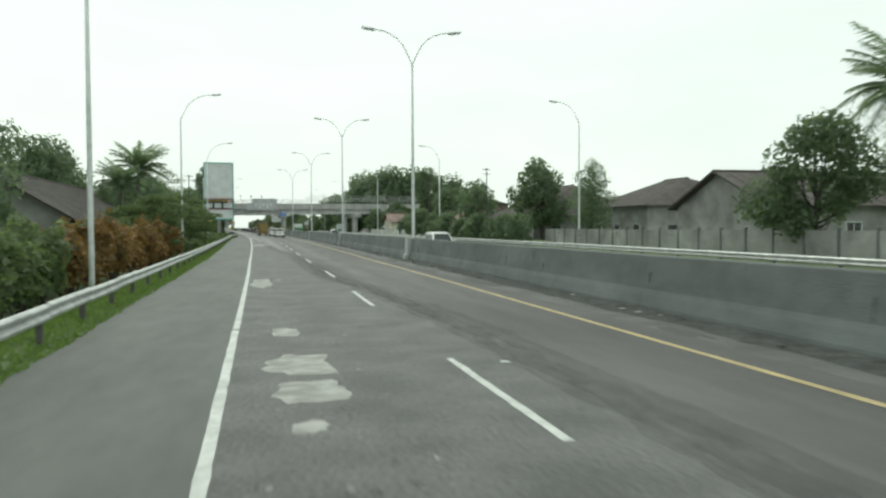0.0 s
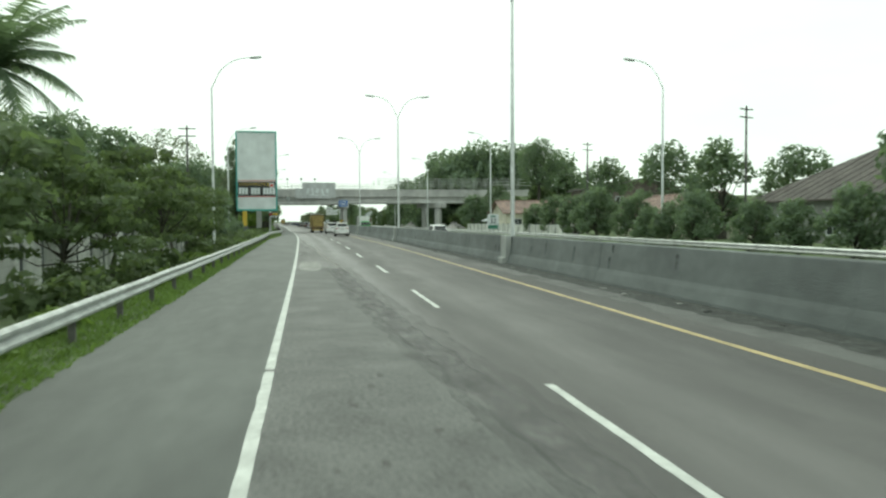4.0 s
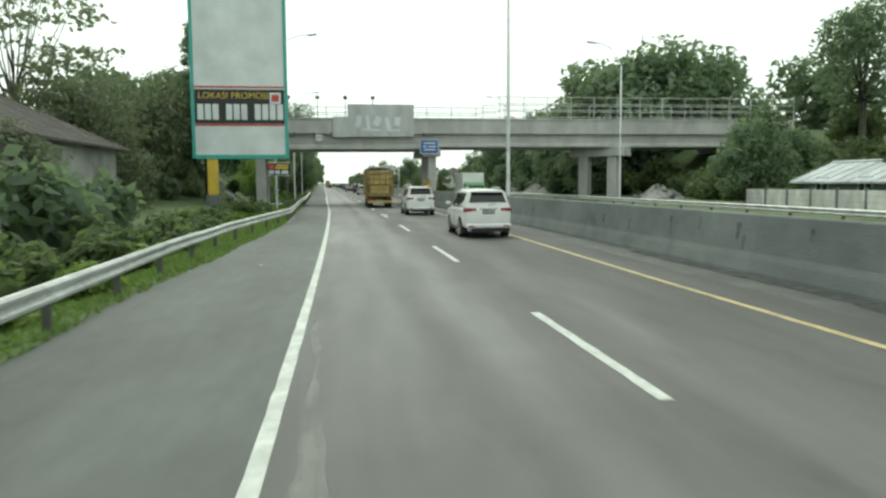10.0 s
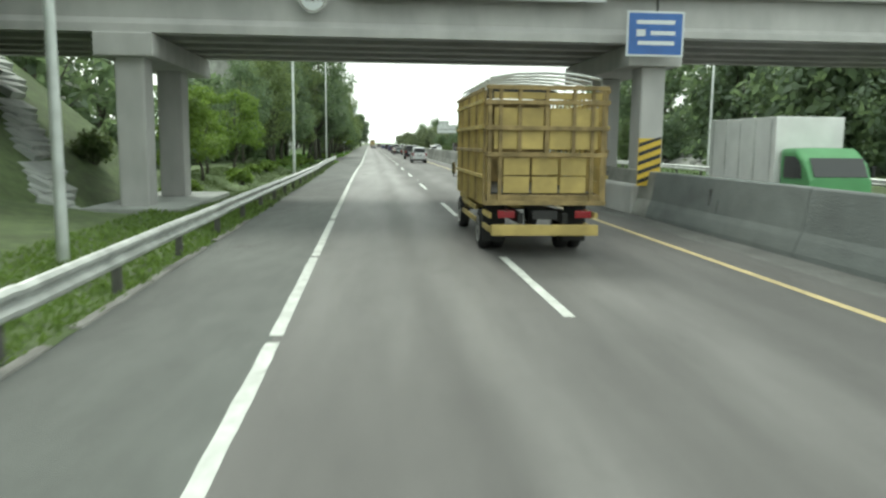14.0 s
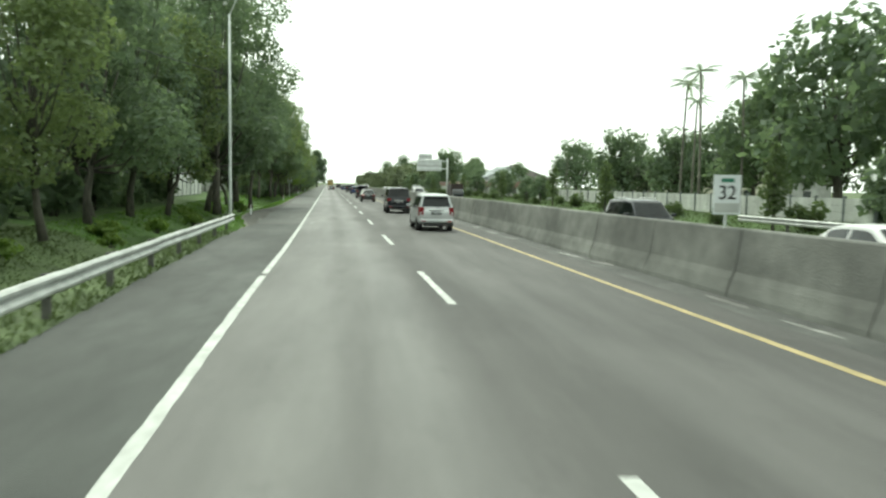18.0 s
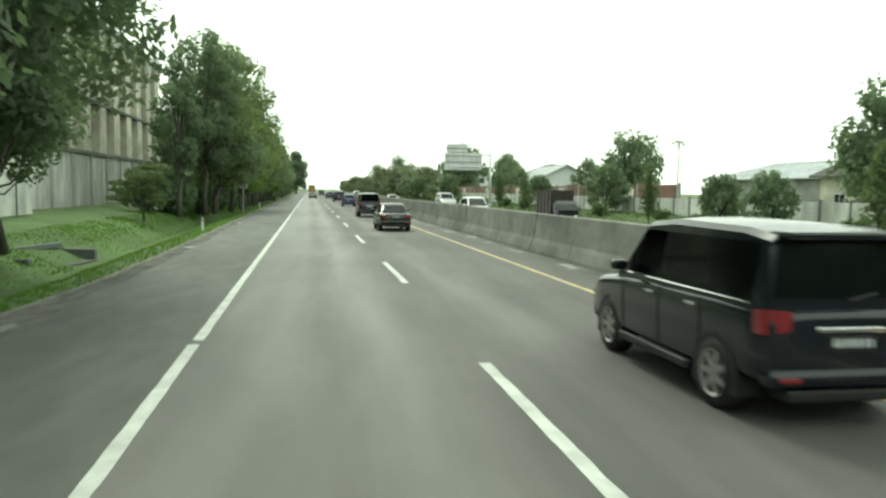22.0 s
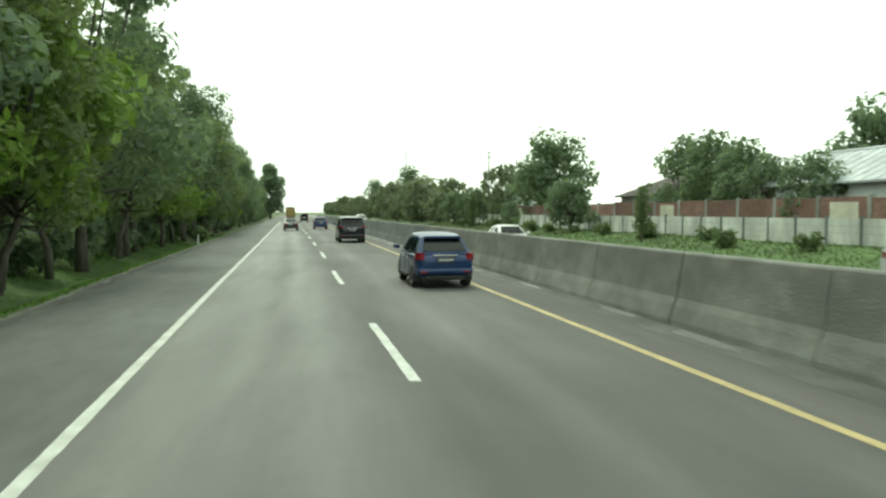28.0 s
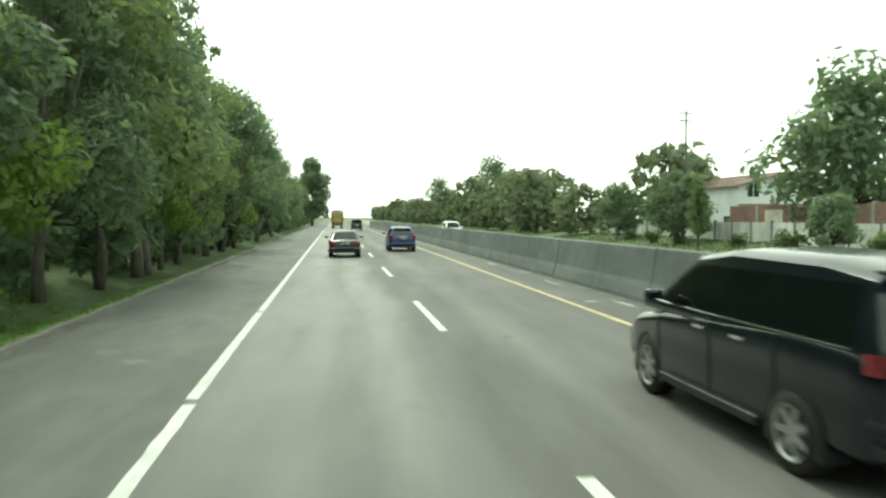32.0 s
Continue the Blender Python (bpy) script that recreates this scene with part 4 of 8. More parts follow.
slab("emblem_core", -3.85, -3.33, -0.306, -0.3, 7.9, 8.4, M_SIGN_RED, board, bevel=0.002)
xx = -9.0
for size in (3, 3, 4):
    for k in range(size):
        slab("number_bar", xx, xx + 0.42, -0.3, -0.29, 6.62, 7.72, M_SIGN_WHITE, board, bevel=0.004)
        xx += 0.52
    xx += 0.42
slab("column", -8.45, -7.75, -0.3, 0.3, 1.3, 4.0, M_SIGN_YELLOW, board, bevel=0.04)
slab("column_foot", -8.6, -7.6, -0.4, 0.4, -0.6, 1.3, M_CONCRETE_DARK, board, bevel=0.05)
for z in (6.0, 9.5, 13.0, 16.0):
    slab("brace", -9.2, -2.95, 0.2, 0.45, z - 0.08, z + 0.08, M_GALV, board, bevel=0.01)

ad = thing("small_billboard", placed(-3.35, 182.7, -0.1), "small black advertising board with yellow and white writing on posts", "billboard")
slab("panel", -0.75, 0.75, -0.05, 0.0, 2.75, 3.6, M_SIGN_BLACK, ad, bevel=0.01)
slab("rim", -0.78, 0.78, -0.03, 0.01, 2.71, 2.75, M_SIGN_WHITE, ad, bevel=0.004)
slab("rim", -0.78, 0.78, -0.03, 0.01, 3.6, 3.64, M_SIGN_WHITE, ad, bevel=0.004)
slab("text_bar", -0.16, 0.66, -0.06, -0.051, 3.38, 3.49, M_SIGN_YELLOW, ad, bevel=0.002)
slab("text_bar", -0.26, 0.66, -0.06, -0.051, 3.21, 3.32, M_SIGN_YELLOW, ad, bevel=0.002)
slab("emblem", -0.66, -0.34, -0.06, -0.051, 3.2, 3.5, M_SIGN_RED, ad, bevel=0.002)
xx = -0.67
for size in (3, 3, 4):
    for k in range(size):
        slab("number_bar", xx, xx + 0.09, -0.06, -0.051, 2.84, 3.1, M_SIGN_WHITE, ad, bevel=0.002)
        xx += 0.116
    xx += 0.09
for x in (-0.55, 0.55):
    part("post", tube(bmesh.new(), [(x, 0.04, -0.6), (x, 0.04, 3.58)], 0.045, 8), M_POST, ad)

# ---- street lamps ----


def lamp(name, label, arms, height=11.4, reach=2.1, rise=1.9):
    top = thing(name, Matrix(), label, "street lamp")
    part("pole", tube(bmesh.new(), [(0, 0, -0.3), (0, 0, 0.6), (0, 0, height * 0.5), (0, 0, height)], [0.11, 0.1, 0.085, 0.06], 10), M_POLE, top, smooth=True)
    bm = bmesh.new()
    box(bm, -0.2, 0.2, -0.2, 0.2, -0.3, 0.06, 0.02)
    part("base_plate", bm, M_CONCRETE, top)
    for d in arms:
        pts = [(0, 0, height - 0.05)] + [(d * (0.2 + reach * (q / 6) ** 1.6), 0, height + rise * math.sin(math.pi / 2 * q / 6) ** 0.8) for q in range(1, 7)]
        arm = part("arm", tube(bmesh.new(), pts, 0.034, 8), M_POLE, top, smooth=True)
        bm = bmesh.new()
        x0 = d * (reach + 0.15)
        box(bm, -0.4, 0.4, -0.11, 0.11, -0.07, 0.05, 0.03, Matrix.Translation((x0 + d * 0.3, 0, height + rise + 0.03)) @ Matrix.Rotation(-d * 0.12, 4, "Y"))
        head = part("lamp_head", bm, M_GALV, arm)
        bm = bmesh.new()
        box(bm, -0.28, 0.28, -0.08, 0.08, -0.095, -0.071, 0.006, Matrix.Translation((x0 + d * 0.3, 0, height + rise + 0.03)) @ Matrix.Rotation(-d * 0.12, 4, "Y"))
        part("lens", bm, M_SIGN_WHITE, arm)
    return top


planted(lamp("street_lamp", "tall grey steel street lamp with one curved arm", (1,), 11.75, 2.6, 2.2), [(-4.9, 26, -0.2, 0, 1), (-5.9, 69, -0.2, 0, 1), (-5.9, 108, -0.3, 0, 1), (-8.3, 149, -0.4, 0, 1), (-4.1, 191, -0.1, 0, 1), (-4.2, 230.5, -0.1, 0, 1), (-4.4, 272, -0.1, 0, 1)], "street lamps on the verge")
planted(lamp("median_lamp", "tall grey street lamp with two curved arms in the median", (-1, 1)), [(foot(46) + 0.39, 46.6, 0, 0, 1.09), (foot(87) + 0.39, 87.6, 0, 0, 1.09), (foot(129) + 0.39, 129.0, 0, 0, 1.09), (foot(168) + 0.39, 168.3, 0, 0, 1.09)], "street lamps in the median")
planted(lamp("street_lamp", "tall grey steel street lamp beyond the opposite carriageway", (-1,)), [(31.2, 68.5, 0, 0, 1.06), (25.6, 103.5, 0, 0, 1), (24.6, 149, 0, 0, 1), (24.0, 190, 0, 0, 1), (24.1, 230, 0, 0, 1)], "street lamps on the far verge")
plinth = thing("lamp_plinth", placed(foot(46) - 0.03, 46.6), "pale concrete lamp plinth built into the barrier", "plinth", "lamp plinths")
slab("block", -0.05, 0.25, -0.45, 0.45, 0.0, 1.36, M_CONCRETE_PALE, plinth, bevel=0.03)
slab("step", -0.2, -0.05, -0.45, 0.45, 0.0, 0.3, M_CONCRETE_PALE, plinth, bevel=0.03)
for s in (87.6, 129.0, 168.3):
    copy_thing(plinth, placed(foot(s) - 0.03, s))
hazard = thing("hazard_board", placed(9.3, 200.6), "striped yellow and black hazard board before the bridge pier", "hazard board")
slab("panel", -0.35, 0.35, -0.03, 0.0, 0.9, 2.3, M_SIGN_YELLOW, hazard, bevel=0.008)
for k in range(5):
    bm = bmesh.new()
    prism(bm, [(-0.34, 0.95 + k * 0.27), (0.34, 1.2 + k * 0.27), (0.34, 1.32 + k * 0.27 if k < 4 else 1.28 + k * 0.27), (-0.34, 1.07 + k * 0.27)], -0.036, -0.031)
    part("stripe", bm, M_SIGN_BLACK, hazard)
part("post", tube(bmesh.new(), [(0, 0.03, 0.0), (0, 0.03, 2.2)], 0.035, 8), M_POST, hazard)

# ---- kilometre boards ----


def km_board(u, s, z, band=M_SIGN_GREEN):
    b = thing("kilometre_sign", placed(u, s, z), "white and green kilometre board with black figures on a post", "road sign", "kilometre boards")
    slab("panel", -0.3, 0.3, -0.02, 0.0, 0.25, 1.05, M_SIGN_WHITE, b, bevel=0.006)
    slab("lower_band", -0.27, 0.27, -0.026, -0.021, 0.29, 0.48, band, b, bevel=0.002)
    lettering("32", 0.4, pose(0, -0.027, 0.68, 90, 0, 0), M_SIGN_BLACK, b)
    slab("text_bar", -0.14, 0.14, -0.026, -0.021, 0.9, 0.98, M_SIGN_GREEN, b, bevel=0.002)
    part("post", tube(bmesh.new(), [(0, 0.02, -0.3), (0, 0.02, 0.9)], 0.03, 8), M_POLE, b)
    return b


km_board(foot(91.5) + 0.4, 91.5, 1.34)
km_board(foot(240.7) + 0.3, 240.7, 1.34, M_CONCRETE_PALE)

no_over = thing("no_overtaking_sign", placed(-4.85, 349.9, 0), "round red-edged prohibition sign above a white plate", "road sign")
part("post", tube(bmesh.new(), [(0, 0, -0.4), (0, 0, 3.3)], 0.035, 8), M_POLE, no_over)
part("disc", tube(bmesh.new(), [(0, -0.03, 2.95), (0, -0.05, 2.95)], 0.38, 28), M_SIGN_WHITE, no_over)
bm = bmesh.new()
for k in range(32):
    a0, a1 = 2 * math.pi * k / 32, 2 * math.pi * (k + 1) / 32
    bm.faces.new([bm.verts.new((r * math.cos(a), -0.054, 2.95 + r * math.sin(a))) for a, r in ((a0, 0.29), (a1, 0.29), (a1, 0.37), (a0, 0.37))])
part("rim", bm, M_SIGN_RED, no_over)
slab("slash", -0.29, 0.29, -0.056, -0.052, -0.035, 0.035, M_SIGN_RED, no_over, bevel=0.001).matrix_basis = Matrix.Translation((0, 0, 2.95)) @ Matrix.Rotation(radians(45), 4, "Y")
slab("symbol", -0.06, 0.06, -0.058, -0.053, 2.78, 3.12, M_SIGN_BLACK, no_over, bevel=0.001)
slab("plate", -0.42, 0.42, -0.05, -0.03, 2.05, 2.5, M_SIGN_WHITE, no_over, bevel=0.006)
for z in (2.35, 2.2):
    slab("text_bar", -0.34, 0.34, -0.056, -0.051, z - 0.035, z + 0.035, M_SIGN_BLACK, no_over, bevel=0.001)

gantry = thing("gantry_sign", placed(22.4, 363, 0), "grey backs of two overhead direction boards on a steel mast arm", "road sign")
part("mast", tube(bmesh.new(), [(0, 0, -0.2), (0, 0, 4), (0, 0, 6.8)], [0.17, 0.15, 0.13], 12), M_POLE, gantry, smooth=True)
for z in (4.9, 6.25):
    part("arm", tube(bmesh.new(), [(0, 0, z), (-5.3, 0, z)], [0.09, 0.06], 8), M_POLE, gantry)
slab("board", -5.45, -1.03, 0.1, 0.16, 4.5, 6.5, M_SIGN_BACK, gantry, bevel=0.01)
slab("board", -5.2, -2.75, 0.1, 0.16, 6.54, 7.5, M_SIGN_BACK, gantry, bevel=0.01)
for x in (-5.0, -3.2, -1.6):
    slab("stiffener", x - 0.05, x + 0.05, 0.04, 0.1, 4.6, 6.9, M_GALV, gantry, bevel=0.005)
for z in (5.4, 7.0):
    slab("stiffener", -5.35, -1.1 if z < 6 else -2.8, 0.05, 0.099, z - 0.04, z + 0.04, M_POST, gantry, bevel=0.005)

# ---- far guard rail, fences and walls ----
guard_b = thing("guard_rail_opposite", Matrix(), "galvanised steel guard rail beyond the opposite carriageway", "guard rail", kind="structure")
s = -40.0
while s < 262:
    strip("rail_beam", [(22.6 - u, 0.48 + z) for u, z in BEAM], s, s + 4.1, 4.1, M_GALV, guard_b, closed=True)
    bm = bmesh.new()
    box(bm, -0.06, 0.06, -0.05, 0.05, -0.3, 0.76, 0.008)
    part("post", bm, M_POST, guard_b).matrix_basis = placed(22.72, s)
    s += 4.0


def panel_fence(name, label, u, s0, s1, z, high, mat, step=2.4, rows=4):
    f = thing(name, Matrix(), label, "fence", kind="structure")
    s = s0
    pm = bpy.data.meshes.new("fence_panel")
    bm = bmesh.new()
    for k in range(rows):
        box(bm, -0.03, 0.03, 0.06, step - 0.06, k * high / rows + 0.006, (k + 1) * high / rows - 0.006)
    bm.to_mesh(pm)
    bm.free()
    pm.materials.append(mat)
    qm = bpy.data.meshes.new("fence_post")
    bm = bmesh.new()
    box(bm, -0.08, 0.08, -0.07, 0.07, -0.4, high + 0.12, 0.012)
    bm.to_mesh(qm)
    bm.free()
    qm.materials.append(M_CONCRETE_DARK)
    while s < s1:
        uu = u(s) if callable(u) else u
        lean = RNG.uniform(-0.6, 0.6)
        p = at(uu, s, z)
        shared("fence_panel", pm, f, pose(p.x, p.y, p.z, 0, lean, heading(s)))
        shared("fence_post", qm, f, pose(p.x, p.y, p.z, 0, lean, heading(s)))
        s += step
    return f


panel_fence("concrete_fence", "pale concrete panel fence with grey posts along the verge", 28.6, 262, 470, 0.25, 1.5, M_CONCRETE_WHITE)
panel_fence("concrete_fence", "low grey concrete fence before the houses", 27.5, 20, 66, 0.3, 1.5, M_PLASTER_GREY)
panel_fence("concrete_fence", "stained concrete fence before the houses", 28.5, 128, 178, 0.2, 1.3, M_CONCRETE_WHITE)
panel_fence("concrete_fence", "pale concrete panel fence behind the shrubs", -10.2, 52, 145, -0.6, 2.2, M_CONCRETE_WHITE)
panel_fence("concrete_fence", "mossy white concrete fence behind the roadside trees", lambda s: -13.5, 244, 318, 0.5, 2.1, M_CONCRETE_WHITE)
panel_fence("concrete_fence", "grey concrete fence behind the roadside trees", -12.5, 372, 470, 0.35, 2.0, M_PLASTER_GREY)

brick_wall = thing("brick_wall", placed(31.8, 335), "long weathered red brick wall with pale piers", "wall", kind="structure")
for k in range(29):
    bm = bmesh.new()
    box(bm, -0.1, 0.1, 4 * k + 0.15, 4 * k + 3.85, 0.0, 2.85 + 0.25 * noise.noise(Vector((k * 0.6, 0, 0))), 0.01)
    part("wall_panel", bm, M_BRICK, brick_wall)
    bm = bmesh.new()
    box(bm, -0.14, 0.12, 4 * k - 0.15, 4 * k + 0.15, 0.0, 2.98, 0.015)
    part("pier", bm, M_PLASTER_GREY, brick_wall)
    if k % 5 == 2:
        bm = bmesh.new()
        box(bm, -0.115, -0.1, 4 * k + 0.8, 4 * k + 3.0, 1.6, 2.6, 0.004)
        part("plaster_patch", bm, M_PLASTER, brick_wall)

# ---- buildings ----


def house(name, label, u, s, wide, deep, eave, ridge, wall, roof, turn=0.0, hip=0.0, windows=3, base=0.0, over=0.6, category="house"):
    """Walls, a pitched roof with thickness and overhang, windows with frames and a door."""
    h = thing(name, placed(u, s, base, turn), label, category)
    bm = bmesh.new()
    w, d = wide / 2, deep / 2
    if hip:
        prism(bm, [(-w, -0.3), (w, -0.3), (w, eave), (-w, eave)], -d, d)
    else:
        prism(bm, [(-w, -0.3), (w, -0.3), (w, eave), (0, ridge - 0.12), (-w, eave)], -d, d)
    part("wall", bm, wall, h)
    drop = (ridge - eave) / w * over
    for sgn in (-1, 1):
        bm = bmesh.new()
        y0, y1 = -d - over, d + over
        a, b = sgn * (w + over), eave - drop
        v = [(a, y0, b), (a, y1, b), (0, y1 - hip, ridge), (0, y0 + hip, ridge)]
        vs = [bm.verts.new(p) for p in v] + [bm.verts.new((p[0], p[1], p[2] - 0.12)) for p in v]
        for f in ((0, 1, 2, 3), (7, 6, 5, 4), (0, 4, 5, 1), (1, 5, 6, 2), (2, 6, 7, 3), (3, 7, 4, 0)):
            bm.faces.new([vs[i] for i in f])
        bmesh.ops.recalc_face_normals(bm, faces=bm.faces)
        part("roof_slope", bm, roof, h)
        n = max(3, int(deep / 0.9))
        for k in range(n + 1):
            q = k / n
            y = y0 + (y1 - y0) * q
            yt = min(max(y, y0 + hip), y1 - hip)
            t_ = 1 if hip == 0 else max(0.05, 1 - abs(y - yt) / max(hip, 0.01))
            part("roof_rib", tube(bmesh.new(), [(a, y, b + 0.01), (a * (1 - t_), y, b + (ridge - b) * t_ + 0.01)], 0.035, 4), roof, h)
    if hip:
        for sgn in (-1, 1):
            bm = bmesh.new()
            y = sgn * (d + over)
            b = eave - drop
            vs = [bm.verts.new(p) for p in ((-w - over, y, b), (w + over, y, b), (0, y - sgn * hip, ridge), (-w - over, y, b - 0.1), (w + over, y, b - 0.1), (0, y - sgn * hip, ridge - 0.1))]
            for f in ((0, 1, 2), (5, 4, 3), (0, 3, 4, 1), (1, 4, 5, 2), (2, 5, 3, 0)):
                bm.faces.new([vs[i] for i in f])
            bmesh.ops.recalc_face_normals(bm, faces=bm.faces)
            part("roof_end", bm, roof, h)
    part("ridge_cap", tube(bmesh.new(), [(0, -d - over + hip, ridge + 0.02), (0, d + over - hip, ridge + 0.02)], 0.1, 6), roof, h)
    for sgn in (-1, 1):
        for k in range(windows):
            y = -d + deep * (k + 0.5) / windows
            bm = bmesh.new()
            box(bm, sgn * w - 0.05, sgn * w + 0.05, y - 0.55, y + 0.55, 1.0, 2.2, 0.01)
            win = part("window", bm, M_WINDOW, h)
            bm = bmesh.new()
            for z0, z1, y0, y1 in ((0.93, 1.0, y - 0.62, y + 0.62), (2.2, 2.27, y - 0.62, y + 0.62), (1.0, 2.2, y - 0.62, y - 0.55), (1.0, 2.2, y + 0.55, y + 0.62), (1.0, 2.2, y - 0.03, y + 0.03)):
                box(bm, sgn * w - 0.06, sgn * w + 0.07, y0, y1, z0, z1, 0.006)
            part("window_frame", bm, M_SIGN_WHITE, win)
    bm = bmesh.new()
    box(bm, -0.5, 0.5, -d - 0.04, -d + 0.04, 0.0, 2.1, 0.01)
    part("door", bm, M_DARK if wall is M_PLASTER_GREY else M_TILE, h)
    for x in (-w * 0.6, w * 0.6):
        bm = bmesh.new()
        box(bm, x - 0.55, x + 0.55, -d - 0.04, -d + 0.04, 1.0, 2.1, 0.01)
        part("window", bm, M_WINDOW, h)
    if eave > 5:
        for k in range(windows):
            x = -w + wide * (k + 0.5) / windows
            bm = bmesh.new()
            box(bm, x - 0.6, x + 0.6, -d - 0.04, -d + 0.04, 4.0, 5.3, 0.01)
            win = part("window", bm, M_WINDOW, h)
            bm = bmesh.new()
            for x0, x1, z0, z1 in ((x - 0.68, x + 0.68, 3.92, 4.0), (x - 0.68, x + 0.68, 5.3, 5.38), (x - 0.68, x - 0.6, 4.0, 5.3), (x + 0.6, x + 0.68, 4.0, 5.3), (x - 0.03, x + 0.03, 4.0, 5.3)):
                box(bm, x0, x1, -d - 0.07, -d + 0.05, z0, z1, 0.006)
            part("window_frame", bm, M_SIGN_WHITE, win)
        for y0, y1 in ((-d - 0.7, -d),):
            bm = bmesh.new()
            box(bm, -w, w, y0, y1, 3.2, 3.32, 0.02)
            part("canopy", bm, roof, h)
    return h


house("house", "grey house with a long brown sheet roof", 41, 47, 11, 17, 3.6, 5.9, M_PLASTER_GREY, M_TILE, turn=90, windows=4)
house("house", "low house with a brown hipped tile roof", 48.5, 80, 15, 14, 4.5, 7.5, M_PLASTER_GREY, M_TILE, hip=5)
house("house", "house with a broad brown hipped tile roof", 41, 96, 15, 17, 3.6, 7.4, M_PLASTER_GREY, M_TILE, hip=5.5)
house("house", "cream bungalow with a rusty sheet roof", 34.5, 117, 8, 12, 2.7, 4.3, M_PLASTER, M_TIN_RED, windows=3)
house("house", "small house with a rusty red sheet roof", 34.2, 161, 7.5, 10.5, 3.3, 4.85, M_PLASTER, M_TIN_RED, turn=90, windows=3)
house("house", "two-storey dark house with a shallow dark sheet roof", 50, 166, 10, 16, 6.9, 8.0, M_PLASTER_BROWN, M_TILE, windows=4)
house("house", "low shed with a grey sheet roof by the fence", 33.5, 172, 5, 8, 2.2, 3.2, M_CONCRETE_DARK, M_TIN, windows=2)
house("house", "house with a brown sheet roof behind the hedge", -16, 66, 10, 30, 3.4, 6.4, M_PLASTER_GREY, M_TILE, windows=5, base=-0.5)
# White walls set in grey plaster, with the trees' shade put into the colour.
house("house", "pale house with a brown hipped roof behind the bushes", -15.8, 164.8, 9, 13, 4.7, 6.9, M_PLASTER_GREY, M_TILE, windows=3, base=-0.4, hip=3)
house("house", "weathered house with a brown tile roof behind the trees", -19, 192, 9, 12, 5.0, 7.4, M_PLASTER_GREY, M_TILE, windows=3, base=-0.4)
house("house", "low house with a dark sheet roof behind the fence", 46, 320, 12, 18, 3.8, 6.2, M_PLASTER, M_TILE, windows=4)
house("house", "house with a pale gable and dark roof edge", 38.2, 388.5, 8.4, 12, 4.1, 6.05, M_SIGN_WHITE, M_TIN, windows=4)
house("warehouse", "long grey warehouse with a shallow sheet roof", 60, 345, 18, 42, 4.0, 6.0, M_PLASTER_GREY, M_TIN, windows=6, category="warehouse")
house("house", "broad house with a dark grey hipped roof", 50, 428, 16, 18, 4.2, 7.6, M_PLASTER_GREY, M_TILE, hip=6, windows=4)
house("house", "white two-storey house with a rusty roof", 44, 470, 9, 12, 5.2, 6.3, M_SIGN_WHITE, M_TIN_RED, windows=3)
house("house", "far house with a grey roof", 52, 262, 12, 16, 4.0, 6.2, M_PLASTER, M_TIN, windows=3)

factory = thing("factory", placed(-17.2, 316), "tall weathered concrete factory with rows of upright fins", "factory")
FL = 58.0
slab("lower_wall", -12, 0.4, 0, FL, -0.3, 4.7, M_CONCRETE_WHITE, factory)
# Core wall greyer than the fins: the deep bays' darkness put into its colour.
slab("core_wall", -12, -1.2, 0, FL, 4.7, 16.2, M_PLASTER_GREY, factory)
for z, o in ((4.7, 0.55), (9.2, 0.35)):
    slab("ledge", -1.2, o, -0.3, FL + 0.3, z, z + 0.3, M_CONCRETE, factory)
slab("roof_slab", -12.5, 0.8, -0.6, FL + 0.6, 16.3, 16.75, M_CONCRETE_WHITE, factory)
for k in range(12):
    y = 0.6 + k * 5.1
    if y > FL - 0.2:
        break
    bm = bmesh.new()
    box(bm, -1.2, 0.25, y - 1.1, y + 1.1, 5.0, 9.2, 0.05)
    part("fin", bm, M_PLASTER, factory)
    bm = bmesh.new()
    prism(bm, [(y - 1.1, 9.5), (y + 1.1, 9.5), (y + 1.1, 14.6), (y + 2.4, 16.3), (y - 2.4, 16.3), (y - 1.1, 14.6)], -1.2, 0.15, "x")
    part("fin", bm, M_PLASTER, factory)
    bm = bmesh.new()
    prism(bm, [(y - 2.4, 16.28), (y + 2.4, 16.28), (y, 14.9)], 0.16, 0.28, "x")
    part("pointed_valance", bm, M_CONCRETE_WHITE, factory)
    if k % 2:
        bm = bmesh.new()
        box(bm, -1.22, -1.12, y + 1.6, y + 3.6, 11.0, 13.5, 0.02)
        part("window", bm, M_WINDOW, factory)
    bm = bmesh.new()
    box(bm, 0.4, 0.56, y - 0.17, y + 0.17, -0.3, 4.7, 0.03)
    part("buttress", bm, M_CONCRETE_PALE, factory)

embankment = strip("embankment", [(34, -0.05), (44, 6.7), (60, 6.75), (120, 6.9)], 196, 216, 5, M_GRASS)
setting(embankment, "grassy embankment that carries the road to the bridge", "embankment")
verts = []
for (u, s, z) in ((34, 186, -0.1), (44, 180, -0.1), (120, 172, -0.1), (34, 196.02, -0.05), (44, 196.02, 6.7), (120, 196.02, 6.9)):
    verts.append(at(u, s, z))
bank = new("embankment_slope", mesh_of("embankment_slope", verts, [(0, 1, 4, 3), (1, 2, 5, 4)], M_GRASS))
setting(bank, "steep grass slope beside the bridge", "embankment")
back_slope = new("embankment_back", mesh_of("embankment_back", [at(34, 224, -0.1), at(44, 232, -0.1), at(120, 242, -0.1), at(34, 215.9, 0.0), at(44, 215.9, 6.7), at(120, 215.9, 6.9)], [(0, 3, 4, 1), (1, 4, 5, 2)], M_GRASS))
